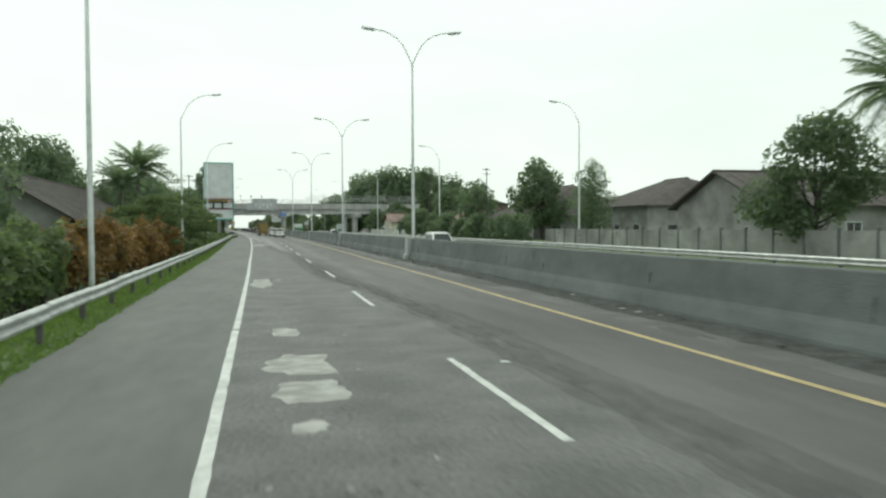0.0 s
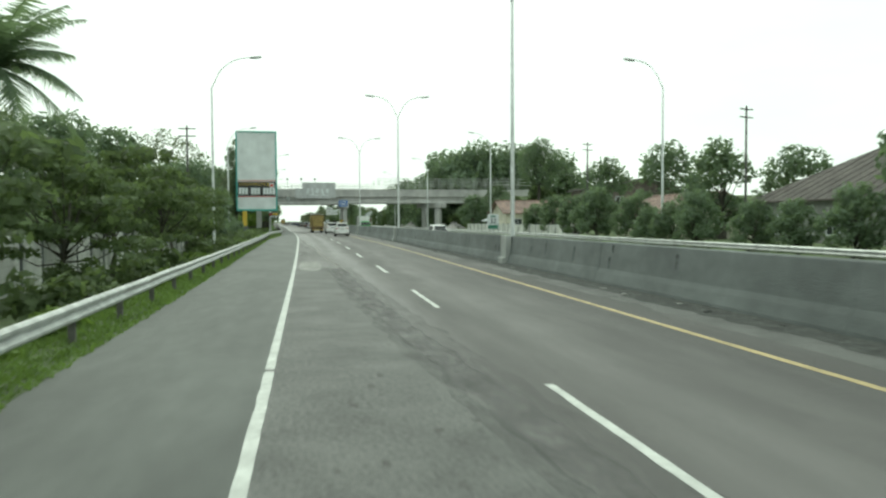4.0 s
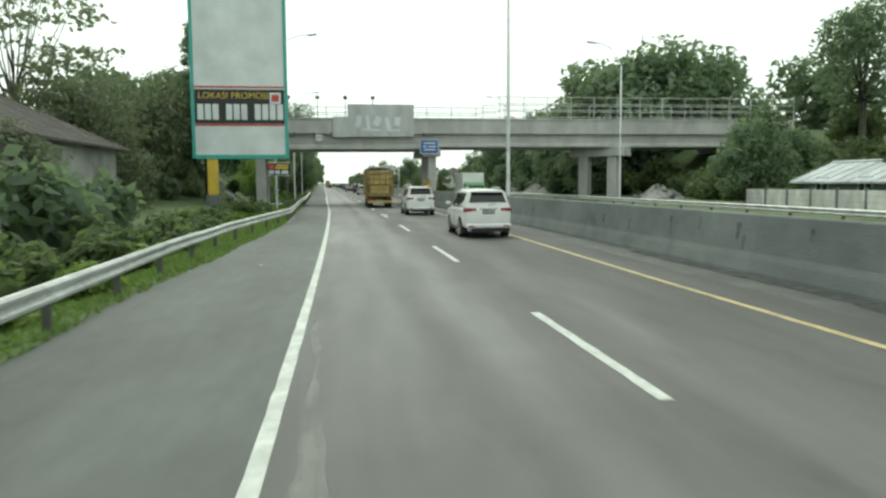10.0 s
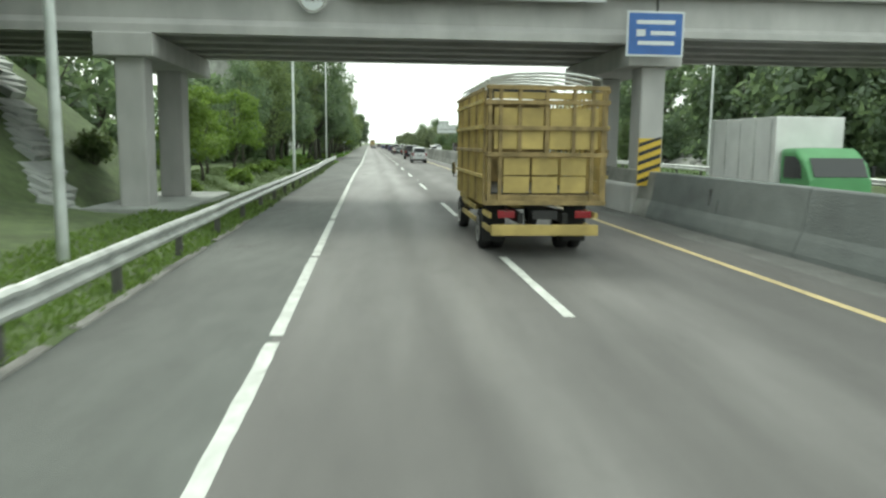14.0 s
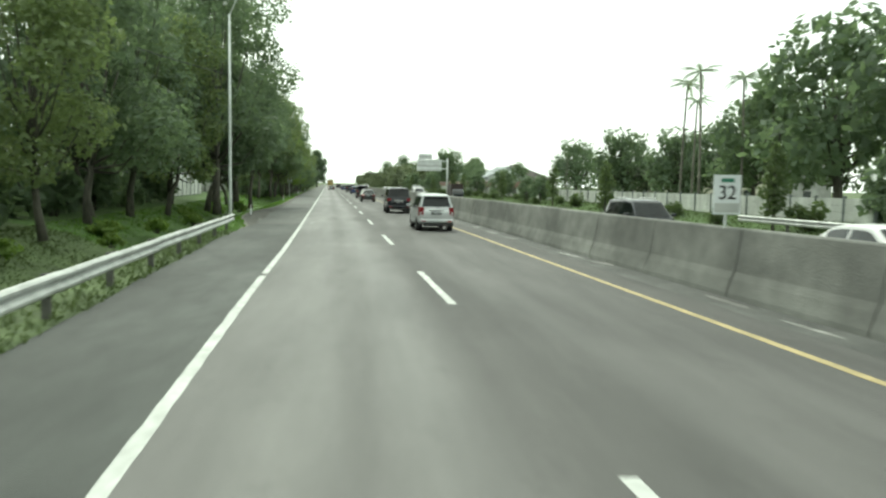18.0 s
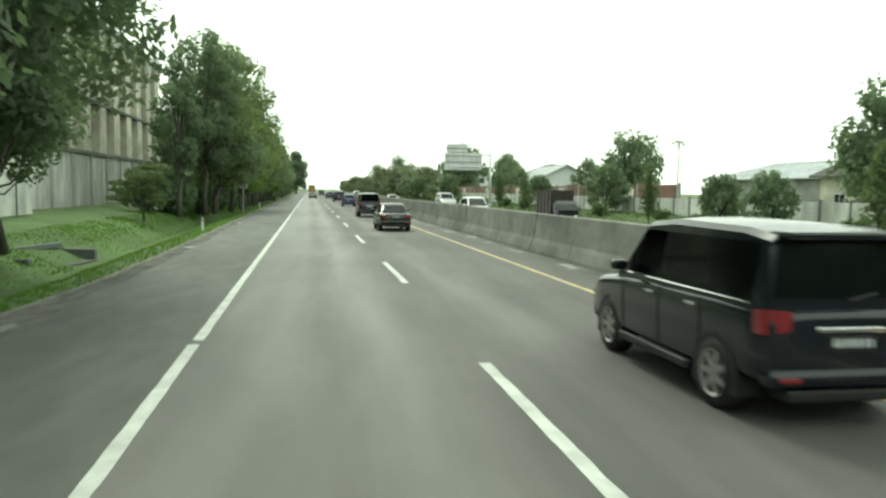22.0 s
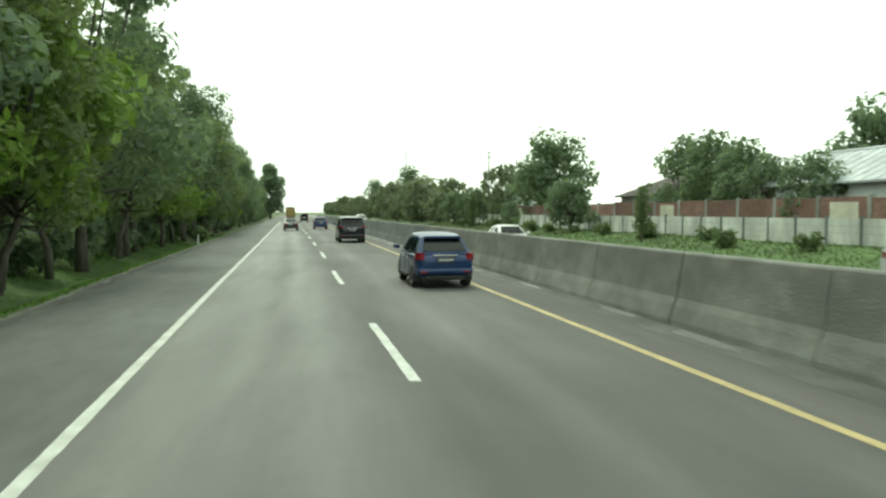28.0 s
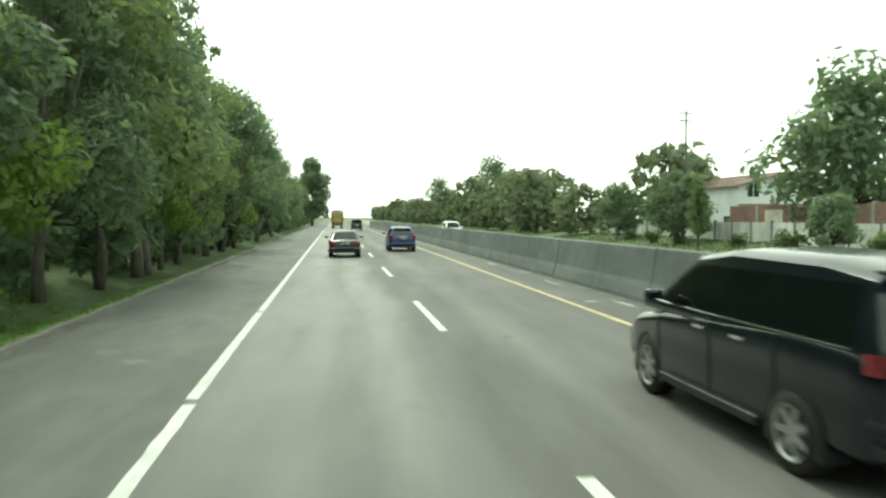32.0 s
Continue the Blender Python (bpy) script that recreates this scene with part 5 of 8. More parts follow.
setting(back_slope, "steep grass slope behind the bridge approach", "embankment")
for name, base, top in (("embankment_face", 198.8, 203.1), ("embankment_rear", 226.0, 211.9)):
    face = new(name, mesh_of(name, [at(-16, base, -0.3), at(-120, base, -0.3), at(-120, top, 6.9), at(-24, top, 6.9), at(-16, top, 6.6)], [(0, 1, 2, 3, 4)], M_GRASS))
    setting(face, "grass slope of the bridge approach", "embankment")
bank_l = strip("embankment_left", [(-120, 6.9), (-24, 6.9), (-16, 6.6)], 203, 212, 4, M_GRASS)
setting(bank_l, "grassy top of the bridge approach", "embankment")
slope = new("abutment_slope", mesh_of("abutment_slope", [at(-7.6, 198.6, -0.3), at(-7.6, 213, -0.3), at(-16, 213, 6.6), at(-16, 201, 6.6), at(-7.6, 195.5, -0.3), at(-16, 189, -0.3)], [(0, 1, 2, 3), (4, 0, 3, 5)], M_GRASS))
setting(slope, "grass slope under the bridge's end", "abutment")
steps = thing("broken_steps", Matrix(), "broken pale concrete steps up the grass slope", "steps")
STEP_RUN = ((0, -8.0, 200.6), (1, -9.3, 202.8), (2, -11.2, 205.8), (3, -13.4, 209.6), (4, -15.2, 211.4))
for k in range(24):
    q = k / 6
    if k in (7, 15):
        continue
    su, ss_ = along(q, [(a, b) for a, b, c in STEP_RUN]), along(q, [(a, c) for a, b, c in STEP_RUN])
    bm = bmesh.new()
    box(bm, -0.36, 0.36, -0.95, 0.95 - 0.3 * (k % 3 == 1), -0.4, 0.07, 0.03, placed(su + 0.06 * math.sin(k * 2.1), ss_, -0.22 + (-7.6 - su) * 0.821, 8 * math.sin(k * 1.7)) @ Matrix.Rotation(radians(26 + 5 * math.sin(k * 3.3)), 4, "Y"))
    part("step", bm, M_CONCRETE_PALE, steps)
kerb = thing("kerb", Matrix(), "low pale concrete kerb, broken in places, before the guard rail", "kerb", kind="structure")
for k, (s0, s1) in enumerate(((168.5, 172.0), (172.6, 175.4), (175.5, 178.7), (179.6, 182.0), (182.1, 185.6), (186.4, 189.2), (189.3, 193.0), (194.0, 198.5))):
    strip("kerb_stone", [(-2.12, -0.1), (-2.12, 0.035), (-2.0, 0.03), (-1.98, -0.1)], s0, s1, 1.0, M_DUST_PALE, kerb, closed=True, wobble=lambda j, s: (along(s, ((168, 0.02), (185, -0.1), (200, -0.16))), 0))

utility = thing("utility_pole", placed(-9, 118, -0.5), "thin grey utility pole with cross-arms", "utility pole", "utility poles")
part("pole", tube(bmesh.new(), [(0, 0, -0.3), (0, 0, 10.5)], [0.11, 0.07], 8), M_POST, utility)
for z in (9.6, 10.2):
    part("cross_arm", box(bmesh.new(), -0.7, 0.7, -0.05, 0.05, z, z + 0.09, 0.01), M_POST, utility)
for u, s, z in ((33, 105, 0), (31, 132, 0), (30.2, 455, 0.3)):
    copy_thing(utility, placed(u, s, z, 20))
mast = thing("antenna_mast", placed(34, 560), "thin red and white lattice mast far off", "mast")
for a in range(3):
    part("leg", tube(bmesh.new(), [(0.5 * math.cos(a * 2.1), 0.5 * math.sin(a * 2.1), 0), (0.2 * math.cos(a * 2.1), 0.2 * math.sin(a * 2.1), 19)], 0.06, 5), M_GALV, mast)
for k in range(18):
    part("brace", tube(bmesh.new(), [(0.5 - k * 0.016, 0, k * 1.05), (-0.25 + k * 0.007, 0.42 - k * 0.012, k * 1.05 + 0.9)], 0.03, 4), M_GALV, mast)
wire = thing("overhead_cable", Matrix(), "black overhead cable slung from a street lamp", "cable")
a, b = at(-4.4, 272, 8.2), at(-16, 238, 11.5)
part("strand", tube(bmesh.new(), [a.lerp(b, k / 10) - Vector((0, 0, 1.3 * math.sin(math.pi * k / 10))) for k in range(11)], 0.02, 5), M_DARK, wire)

# Drain added for the ditch's dark shadow; its mouth is a flat black panel.
culvert = thing("drainage_culvert", placed(-8.0, 303.5, -0.9, -12), "drain in the grass bank, added dark for the ditch's shadow", "culvert")
slab("headwall", -0.9, -0.7, -2.3, 2.3, -0.2, 0.75, M_CONCRETE_DARK, culvert, bevel=0.04)
slab("wing", -0.7, 0.7, -2.4, -2.15, -0.3, 0.5, M_CONCRETE_DARK, culvert, bevel=0.04)
slab("wing", -0.7, 0.7, 2.15, 2.4, -0.3, 0.5, M_CONCRETE_DARK, culvert, bevel=0.04)
slab("opening", -0.72, -0.62, -1.9, 1.9, -0.1, 0.6, M_DARK, culvert, bevel=0.02)
slab("silt", -0.7, 0.9, -2.1, 2.1, -0.3, 0.1, M_CHIP, culvert, bevel=0.04)


def heap(name, label, u, s, long, wide, high, mat, seed):
    """A low uneven mound of loose material, lying along the road."""
    r = random.Random(seed)
    verts, faces = [], []
    rings, steps = 6, 22
    for i in range(rings + 1):
        q = i / rings
        for k in range(steps):
            a = 2 * math.pi * k / steps
            d = q * (1 + 0.12 * math.sin(3 * a + seed) + r.uniform(-0.05, 0.05))
            z = high * (1 - q) ** 0.9 * (1 + r.uniform(-0.18, 0.18)) - 0.15 * q
            verts.append((math.cos(a) * d * wide, math.sin(a) * d * long, z))
    for i in range(rings):
        for k in range(steps):
            n = (k + 1) % steps
            faces.append((i * steps + k, (i + 1) * steps + k, (i + 1) * steps + n, i * steps + n))
    top = thing(name, placed(u, s, 0), label, "heap", "heaps beside the opposite carriageway")
    shared("mound", mesh_of("mound", verts, faces, mat), top)
    for k in range(18):
        a, q = r.uniform(0, 6.28), r.uniform(0.2, 0.95)
        w = r.uniform(0.12, 0.32)
        bm = bmesh.new()
        box(bm, -w, w, -w * 0.8, w * 0.8, -w * 0.6, w * 0.6, w * 0.25, Matrix.Translation((math.cos(a) * q * wide, math.sin(a) * q * long, high * (1 - q) ** 0.9)) @ Matrix.Rotation(r.uniform(0, 3), 4, (r.random(), r.random(), 1)))
        part("stone", bm, M_CONCRETE, top)


heap("soil_heap", "pale heap of soil and stones beside the bridge pier", 30.6, 197.5, 4.5, 2.9, 1.7, M_DUST, 3)
heap("rubble_heap", "low grey rubble heap beyond the bridge", 27.6, 229, 7.5, 2.2, 1.7, M_CONCRETE, 5)
heap("rubble_heap", "low grey rubble heap beyond the bridge", 28.6, 243, 8.0, 2.6, 1.9, M_CONCRETE, 8)

# ---- vehicles ----


def paint(name, colour, metal=0.0, rough=0.28):
    return material(name, colour, rough, 0.05, 1.5, metal=metal, coat=0.3, stain=0.08, stain_scale=1.2)


P_WHITE = paint("white_car_paint", (0.72, 0.73, 0.72))
P_SILVER = paint("silver_car_paint", (0.5, 0.52, 0.53), 0.35, 0.32)
P_BLACK = paint("black_car_paint", (0.005, 0.008, 0.014), 0.0, 0.2)
P_GREEN_BLACK = paint("green_black_car_paint", (0.007, 0.014, 0.013), 0.0, 0.22)
P_BLUE = paint("blue_car_paint", (0.008, 0.032, 0.115), 0.2)
P_YELLOW = material("yellow_truck_paint", (0.43, 0.33, 0.11), 0.6, 0.14, 2.5, stain=0.22, stain_scale=1.6)
P_YELLOW_DARK = material("worn_truck_timber", (0.27, 0.2, 0.085), 0.75, 0.25, 5, stain=0.3, stain_scale=2)
M_RED_LAMP = material("red_lamp_plastic", (0.22, 0.012, 0.018), 0.2, 0.1, 4, coat=0.5)
M_CLEAR_LAMP = material("clear_lamp_plastic", (0.6, 0.6, 0.58), 0.15, 0.1, 4, coat=0.5)
M_PLATE = material("number_plate_black", (0.02, 0.02, 0.02), 0.4, 0.1, 4)
M_CHROME = material("chrome", (0.75, 0.75, 0.75), 0.12, 0.05, 3, metal=1.0)


def ring(hw, z0, z1, r, n=5, bulge=0.07):
    """Half of a rounded section, from the underside's middle up to the top's middle."""
    pts = [(0.0, z0), (hw * 0.55, z0)]
    for k in range(n):
        a = math.pi / 2 * k / (n - 1)
        pts.append((hw - r + r * math.sin(a), z0 + r - r * math.cos(a)))
    for k in range(n):
        a = math.pi / 2 * k / (n - 1)
        pts.append((hw - r + r * math.cos(a), z1 - r + r * math.sin(a)))
    waist = z0 + (z1 - z0) * 0.62
    pts = [(x * (1 - bulge * ((z - waist) / (z1 - z0)) ** 2), z) if x > hw * 0.8 else (x, z) for x, z in pts]
    return pts + [(hw * 0.55, z1 + 0.012), (0.0, z1 + 0.018)]


def loft(bm, rows):
    """Skins mirrored sections: rows of (y, half section)."""
    loops = []
    for y, half in rows:
        pts = [(x, z) for x, z in half] + [(-x, z) for x, z in half[-2:0:-1]]
        loops.append([bm.verts.new((x, y, z)) for x, z in pts])
    n = len(loops[0])
    for a, b in zip(loops, loops[1:]):
        for k in range(n):
            bm.faces.new((a[k], a[(k + 1) % n], b[(k + 1) % n], b[k]))
    bm.faces.new(loops[0][::-1])
    bm.faces.new(loops[-1])
    bmesh.ops.recalc_face_normals(bm, faces=bm.faces)
    return bm


def lerp_rows(table, y):
    for (y0, *a), (y1, *b) in zip(table, table[1:]):
        if y0 <= y <= y1:
            q = (y - y0) / (y1 - y0)
            return [p + (r - p) * q for p, r in zip(a, b)]
    return list(table[0][1:]) if y < table[0][0] else list(table[-1][1:])


def creased(ob, degrees=32):
    ob.data.shade_smooth()
    ob.data.set_sharp_from_angle(angle=radians(degrees))
    return ob


def wheel_at(parent, x, y, r, w=0.2, spokes=7):
    sgn = 1 if x > 0 else -1
    wh = new("wheel")
    wh.parent = parent
    wh.matrix_basis = Matrix.Translation((x, y, r))
    bm = bmesh.new()
    prof = [(-w / 2, r * 0.66), (-w / 2, r * 0.93), (-w * 0.36, r), (w * 0.36, r), (w / 2, r * 0.93), (w / 2, r * 0.66)]
    n = 28
    loops = [[bm.verts.new((px, pr * math.cos(2 * math.pi * k / n), pr * math.sin(2 * math.pi * k / n))) for px, pr in prof] for k in range(n)]
    for k in range(n):
        a, b = loops[k], loops[(k + 1) % n]
        for j in range(len(prof) - 1):
            bm.faces.new((a[j], a[j + 1], b[j + 1], b[j]))
    bmesh.ops.recalc_face_normals(bm, faces=bm.faces)
    part("tyre", bm, M_RUBBER, wh, smooth=True)
    bm = bmesh.new()
    o = sgn * w * 0.46
    tube(bm, [(o - sgn * 0.05, 0, 0), (o, 0, 0)], r * 0.16, 12)
    for k in range(spokes):
        a = 2 * math.pi * k / spokes
        d = Vector((0, math.cos(a), math.sin(a)))
        e = Vector((0, -math.sin(a), math.cos(a)))
        vs = []
        for rr, ww in ((0.1, 0.1), (0.64, 0.085)):
            for q in (-1, 1):
                p = d * r * rr + e * r * ww * q
                vs.append(bm.verts.new((o, p.y, p.z)))
                vs.append(bm.verts.new((o - sgn * 0.04, p.y, p.z)))
        bm.faces.new((vs[0], vs[2], vs[6], vs[4]))
        bm.faces.new((vs[0], vs[4], vs[5], vs[1]))
        bm.faces.new((vs[2], vs[3], vs[7], vs[6]))
    m = 24
    for k in range(m):
        a0, a1 = 2 * math.pi * k / m, 2 * math.pi * (k + 1) / m
        q = [bm.verts.new((o + dx, rr * r * math.cos(a), rr * r * math.sin(a))) for a, rr, dx in ((a0, 0.6, 0), (a1, 0.6, 0), (a1, 0.68, sgn * 0.02), (a0, 0.68, sgn * 0.02))]
        bm.faces.new(q)
    bmesh.ops.recalc_face_normals(bm, faces=bm.faces)
    part("rim", bm, M_ALLOY, wh)
    bm = bmesh.new()
    tube(bm, [(o - sgn * 0.07, 0, 0), (o - sgn * 0.06, 0, 0)], r * 0.62, 20)
    part("brake_disc", bm, M_GALV, wh)


def car(name, label, colour, length, width, height, belt, lower, cabin, roof, wheels, radius, tail=(0.75, 1.05, 0.1), plate=0.8, kind_of="car", rails=False, cladding=None, spoiler=False, trunk=False, tail_w=0.28):
    """A car pointing along +y with its middle at the origin.
    lower: (y, half width, underside, top) along the body; cabin: (y, half width at belt, half width at roof, roof height)."""
    c = thing(name, Matrix(), label, kind_of)
    bm = bmesh.new()
    rows = []
    ys = sorted({r[0] for r in lower} | {lower[0][0] + (lower[-1][0] - lower[0][0]) * k / 44 for k in range(45)})
    for y in ys:
        hw, z0, z1 = (sum(v) / 5 for v in zip(*(lerp_rows(lower, y + d * 0.07) for d in (-2, -1, 0, 1, 2))))
        rows.append((y, ring(hw, z0, z1, min(0.12, (z1 - z0) * 0.3))))
    for end, out in ((0, -1), (-1, 1)):
        y = rows[end][0]
        hw, z0, z1 = (sum(v) / 5 for v in zip(*(lerp_rows(lower, y + d * 0.07) for d in (-2, -1, 0, 1, 2))))
        for depth, inset in ((0.028, 0.06), (0.042, 0.16)):
            row = (y + out * depth, ring(hw - inset, z0 + inset * 0.6, z1 - inset * 0.5, min(0.1, (z1 - z0) * 0.25)))
            rows = [row] + rows if end == 0 else rows + [row]
    loft(bm, rows)
    creased(part("body", bm, colour, c), 40)
    for wy in wheels:
        for sgn in (-1, 1):
            hw = lerp_rows(lower, wy)[0]
            bm = bmesh.new()
            pts = [(0.0, 0.0)]
            arc = [(wy + (radius + 0.05) * math.cos(math.pi * k / 12), radius + (radius + 0.05) * math.sin(math.pi * k / 12)) for k in range(13)]
            arc = arc + [(wy - radius - 0.05, 0.2), (wy + radius + 0.05, 0.2)]
            prism(bm, arc, sgn * (hw - 0.24), sgn * (hw - 0.006), "x")
            part("wheel_arch", bm, M_DARK, c)
    bm = bmesh.new()
    rows = []
    for y, wb, wt, zr in cabin:
        half = [(0.0, belt - 0.12), (wb * 0.6, belt - 0.12), (wb, belt - 0.1), (wb, belt)]
        for q in (0.35, 0.7, 0.9):
            half.append((wb + (wt - wb) * q, belt + (zr - belt) * q))
        half += [(wt * 0.93, zr - 0.012), (wt * 0.5, zr + 0.012), (0.0, zr + 0.018)]
        rows.append((y, half))
    loft(bm, rows)
    creased(part("cabin", bm, colour, c))
    y0, y1 = cabin[0][0], cabin[-1][0]

    def side(y, z):
        wb, wt, zr = lerp_rows(cabin, y)
        q = min(1, max(0, (z - belt) / max(0.05, zr - belt)))
        return wb + (wt - wb) * q

    # windows of both sides between the pillars
    for sgn in (-1, 1):
        for ya, yb in roof["windows"]:
            bm = bmesh.new()
            n = 6
            lo, hi = [], []
            for k in range(n + 1):
                y = ya + (yb - ya) * k / n
                top = min(lerp_rows(cabin, y)[2] - 0.1, roof["top"])
                z0_ = belt + 0.03 + (roof.get("kick", 0) * (1 - k / n) ** 1.5 if ya == roof["windows"][0][0] else 0)
                z1_ = max(z0_ + 0.03, top)
                lo.append((sgn * (side(y, z0_) + 0.006), y, z0_))
                hi.append((sgn * (side(y, z1_) + 0.006), y, z1_))
            lv = [bm.verts.new(p) for p in lo]
            hv = [bm.verts.new(p) for p in hi]
            for k in range(n):
                bm.faces.new((lv[k], lv[k + 1], hv[k + 1], hv[k]) if sgn > 0 else (lv[k + 1], lv[k], hv[k], hv[k + 1]))
            bmesh.ops.solidify(bm, geom=bm.faces[:], thickness=0.004)
            part("side_window", bm, M_GLASS, c)
        # belt trim and handles
        for y in roof.get("handles", ()):
            hw = lerp_rows(lower, y)[0]
            bm = bmesh.new()
            box(bm, -0.015, 0.02, -0.1, 0.1, -0.018, 0.018, 0.008, Matrix.Translation((sgn * hw, y, belt - 0.14)))
            part("door_handle", bm, M_CHROME if colour not in (P_WHITE, P_SILVER) else colour, c)
        for y in roof.get("seams", ()):
            hw = lerp_rows(lower, y)[0]
            bm = bmesh.new()
            box(bm, sgn * hw - 0.004, sgn * hw + 0.004, y - 0.006, y + 0.006, 0.35, belt - 0.02)
            part("door_seam", bm, M_DARK, c)
        trim = [(sgn * (side(ya_ + (yb_ - ya_) * k / 8, belt) + 0.008), ya_ + (yb_ - ya_) * k / 8, belt + 0.012) for ya_, yb_ in ((roof["windows"][0][0], roof["windows"][-1][1]),) for k in range(9)]
        part("belt_trim", tube(bmesh.new(), trim, 0.011, 5), M_DARK if colour in (P_WHITE, P_SILVER) else M_CHROME, c)
        my = roof["mirror"]
        hw = lerp_rows(lower, my)[0]
        bm = bmesh.new()
        box(bm, -0.1, 0.1, -0.05, 0.06, -0.055, 0.065, 0.035, Matrix.Translation((sgn * (hw + 0.12), my, belt + 0.1)))
        part("mirror", bm, colour, c)
    # rear and front glass on the cabin's end slopes
    for (ya, _, wt_a, za), (yb, wb_b, wt_b, zb), sgn, nm in ((cabin[0], cabin[1], -1, "rear_window"), (cabin[-1], cabin[-2], 1, "windscreen")):
        bm = bmesh.new()
        low = roof.get("rear_low", 0.1) if sgn < 0 else 0.1
        za_, zb_ = za + (zb - za) * low, za + (zb - za) * 0.9
        ya_, yb_ = ya + (yb - ya) * low, ya + (yb - ya) * 0.9
        o = 0.014 * sgn
        wl_, wh_ = lerp_rows(sorted(cabin), ya_)[1] * 0.9, wt_b * 0.88
        vs = [bm.verts.new(p) for p in ((-wl_, ya_ + o, za_ + 0.02), (wl_, ya_ + o, za_ + 0.02), (wh_, yb_ + o, zb_ + 0.02), (-wh_, yb_ + o, zb_ + 0.02))]
        bm.faces.new(vs)
        bmesh.ops.solidify(bm, geom=bm.faces[:], thickness=0.006)
        part(nm, bm, M_GLASS, c)
    # lamps, plate, bumpers
    rear, front = lower[0][0], lower[-1][0]
    tz0, tz1, ty = tail
    hw = lower[1][1]
    for sgn in (-1, 1):
        bm = bmesh.new()
        # a curved shell round the rear corner, on the body's own outline
        edge = [lerp_rows(lower, rear + d * 0.05 + 0.02)[0] for d in range(6)]
        path = [(hw - tail_w, rear - 0.05), (edge[0] - 0.14, rear - 0.05), (edge[0] - 0.06, rear - 0.035)] + [(e + 0.004, rear + 0.01 + d * 0.05) for d, e in enumerate(edge[:4 + int(ty > 0.1)])]
        rows_ = []
        for k, (x, y) in enumerate(path):
            q = k / (len(path) - 1)
            lo_, hi_ = tz0 + 0.05 * (1 - min(1, 2 * q)), tz1 - 0.02 * abs(q - 0.5)
            inner = (x - 0.03, y + 0.03)
            rows_.append([bm.verts.new((sgn * px, py, pz)) for px, py, pz in ((x, y, lo_), (x, y, hi_), (*inner, hi_), (*inner, lo_))])
        for r0, r1 in zip(rows_, rows_[1:]):
            for j in range(4):
                bm.faces.new((r0[j], r0[(j + 1) % 4], r1[(j + 1) % 4], r1[j]))
        bm.faces.new(rows_[0])
        bm.faces.new(rows_[-1])
        bmesh.ops.recalc_face_normals(bm, faces=bm.faces)
        part("tail_lamp", bm, M_RED_LAMP, c)
        bm = bmesh.new()
        fz = lerp_rows(lower, front - 0.12)[2]
        hf = lerp_rows(lower, front - 0.15)[0]
        box(bm, sgn * (hf - 0.2) - 0.16, sgn * (hf - 0.2) + 0.16, front - 0.24, front - 0.01, fz - 0.24, fz - 0.06, 0.04)
        part("head_lamp", bm, M_CLEAR_LAMP, c)
        bm = bmesh.new()
        box(bm, sgn * hw * 0.72 - 0.1, sgn * hw * 0.72 + 0.1, rear - 0.085, rear + 0.06, 0.44, 0.49, 0.008)
        part("reflector", bm, M_RED_LAMP, c)
    bm = bmesh.new()
    box(bm, -0.23, 0.23, rear - 0.056, rear + 0.0, plate - 0.07, plate + 0.07, 0.006)
    pl = part("number_plate", bm, M_PLATE, c)
    for k in range(7):
        bm = bmesh.new()
        x = -0.18 + k * 0.055 + (0.012 if k > 1 else 0) + (0.012 if k > 4 else 0)
        box(bm, x, x + 0.032, rear - 0.06, rear - 0.0565, plate - 0.03, plate + 0.045)
        part("plate_bar", bm, M_SIGN_WHITE, pl)
    bm = bmesh.new()
    box(bm, -hw * 0.96, hw * 0.96, rear - 0.075, rear + 0.16, 0.38, 0.57, 0.075)
    part("rear_bumper", bm, cladding or colour, c)
    bm = bmesh.new()
    box(bm, -hw * 0.7, hw * 0.7, rear - 0.02, rear + 0.3, 0.24, 0.36, 0.03)
    part("valance", bm, M_DARK, c)
    bm = bmesh.new()
    box(bm, -hf * 0.94, hf * 0.94, front - 0.16, front + 0.06, 0.32, 0.56, 0.06)
    part("front_bumper", bm, cladding or colour, c)
    bm = bmesh.new()
    box(bm, -hw * 0.5, hw * 0.5, front - 0.02, front + 0.02, 0.6, 0.75, 0.02)
    part("grille", bm, M_DARK, c)
    bm = bmesh.new()
    tube(bm, [(hw * 0.55, rear + 0.15, 0.28), (hw * 0.55, rear - 0.06, 0.27)], 0.03, 8)
    part("exhaust", bm, M_POST, c)
    if not trunk:
        bm = bmesh.new()
        box(bm, -0.34, 0.34, rear - 0.058, rear + 0.02, plate + 0.1, plate + 0.15, 0.012)
        part("chrome_strip", bm, M_CHROME, c)
        bm = bmesh.new()
        tube(bm, [(0, cabin[0][0] - 0.03, belt + 0.06), (0.28, cabin[0][0] - 0.0, belt + 0.12)], 0.012, 5)
        part("wiper", bm, M_DARK, c)
    else:
        for x in (-0.45, 0.45):
            bm = bmesh.new()
            box(bm, x - 0.14, x + 0.14, rear - 0.052, rear + 0.02, plate + 0.17, plate + 0.2, 0.004)
            part("badge", bm, M_CHROME, c)
    if spoiler:
        bm = bmesh.new()
        yb, wt, zr = cabin[1][0], cabin[1][2], cabin[1][3]
        box(bm, -wt * 0.93, wt * 0.93, yb - 0.2, yb + 0.12, zr - 0.045, zr + 0.03, 0.025)
        part("spoiler", bm, colour, c)
    if rails:
        for sgn in (-1, 1):
            ya, yb = cabin[2][0] - 0.2, cabin[-3][0] + 0.2
            wt, zr = cabin[2][2], max(r[3] for r in cabin)
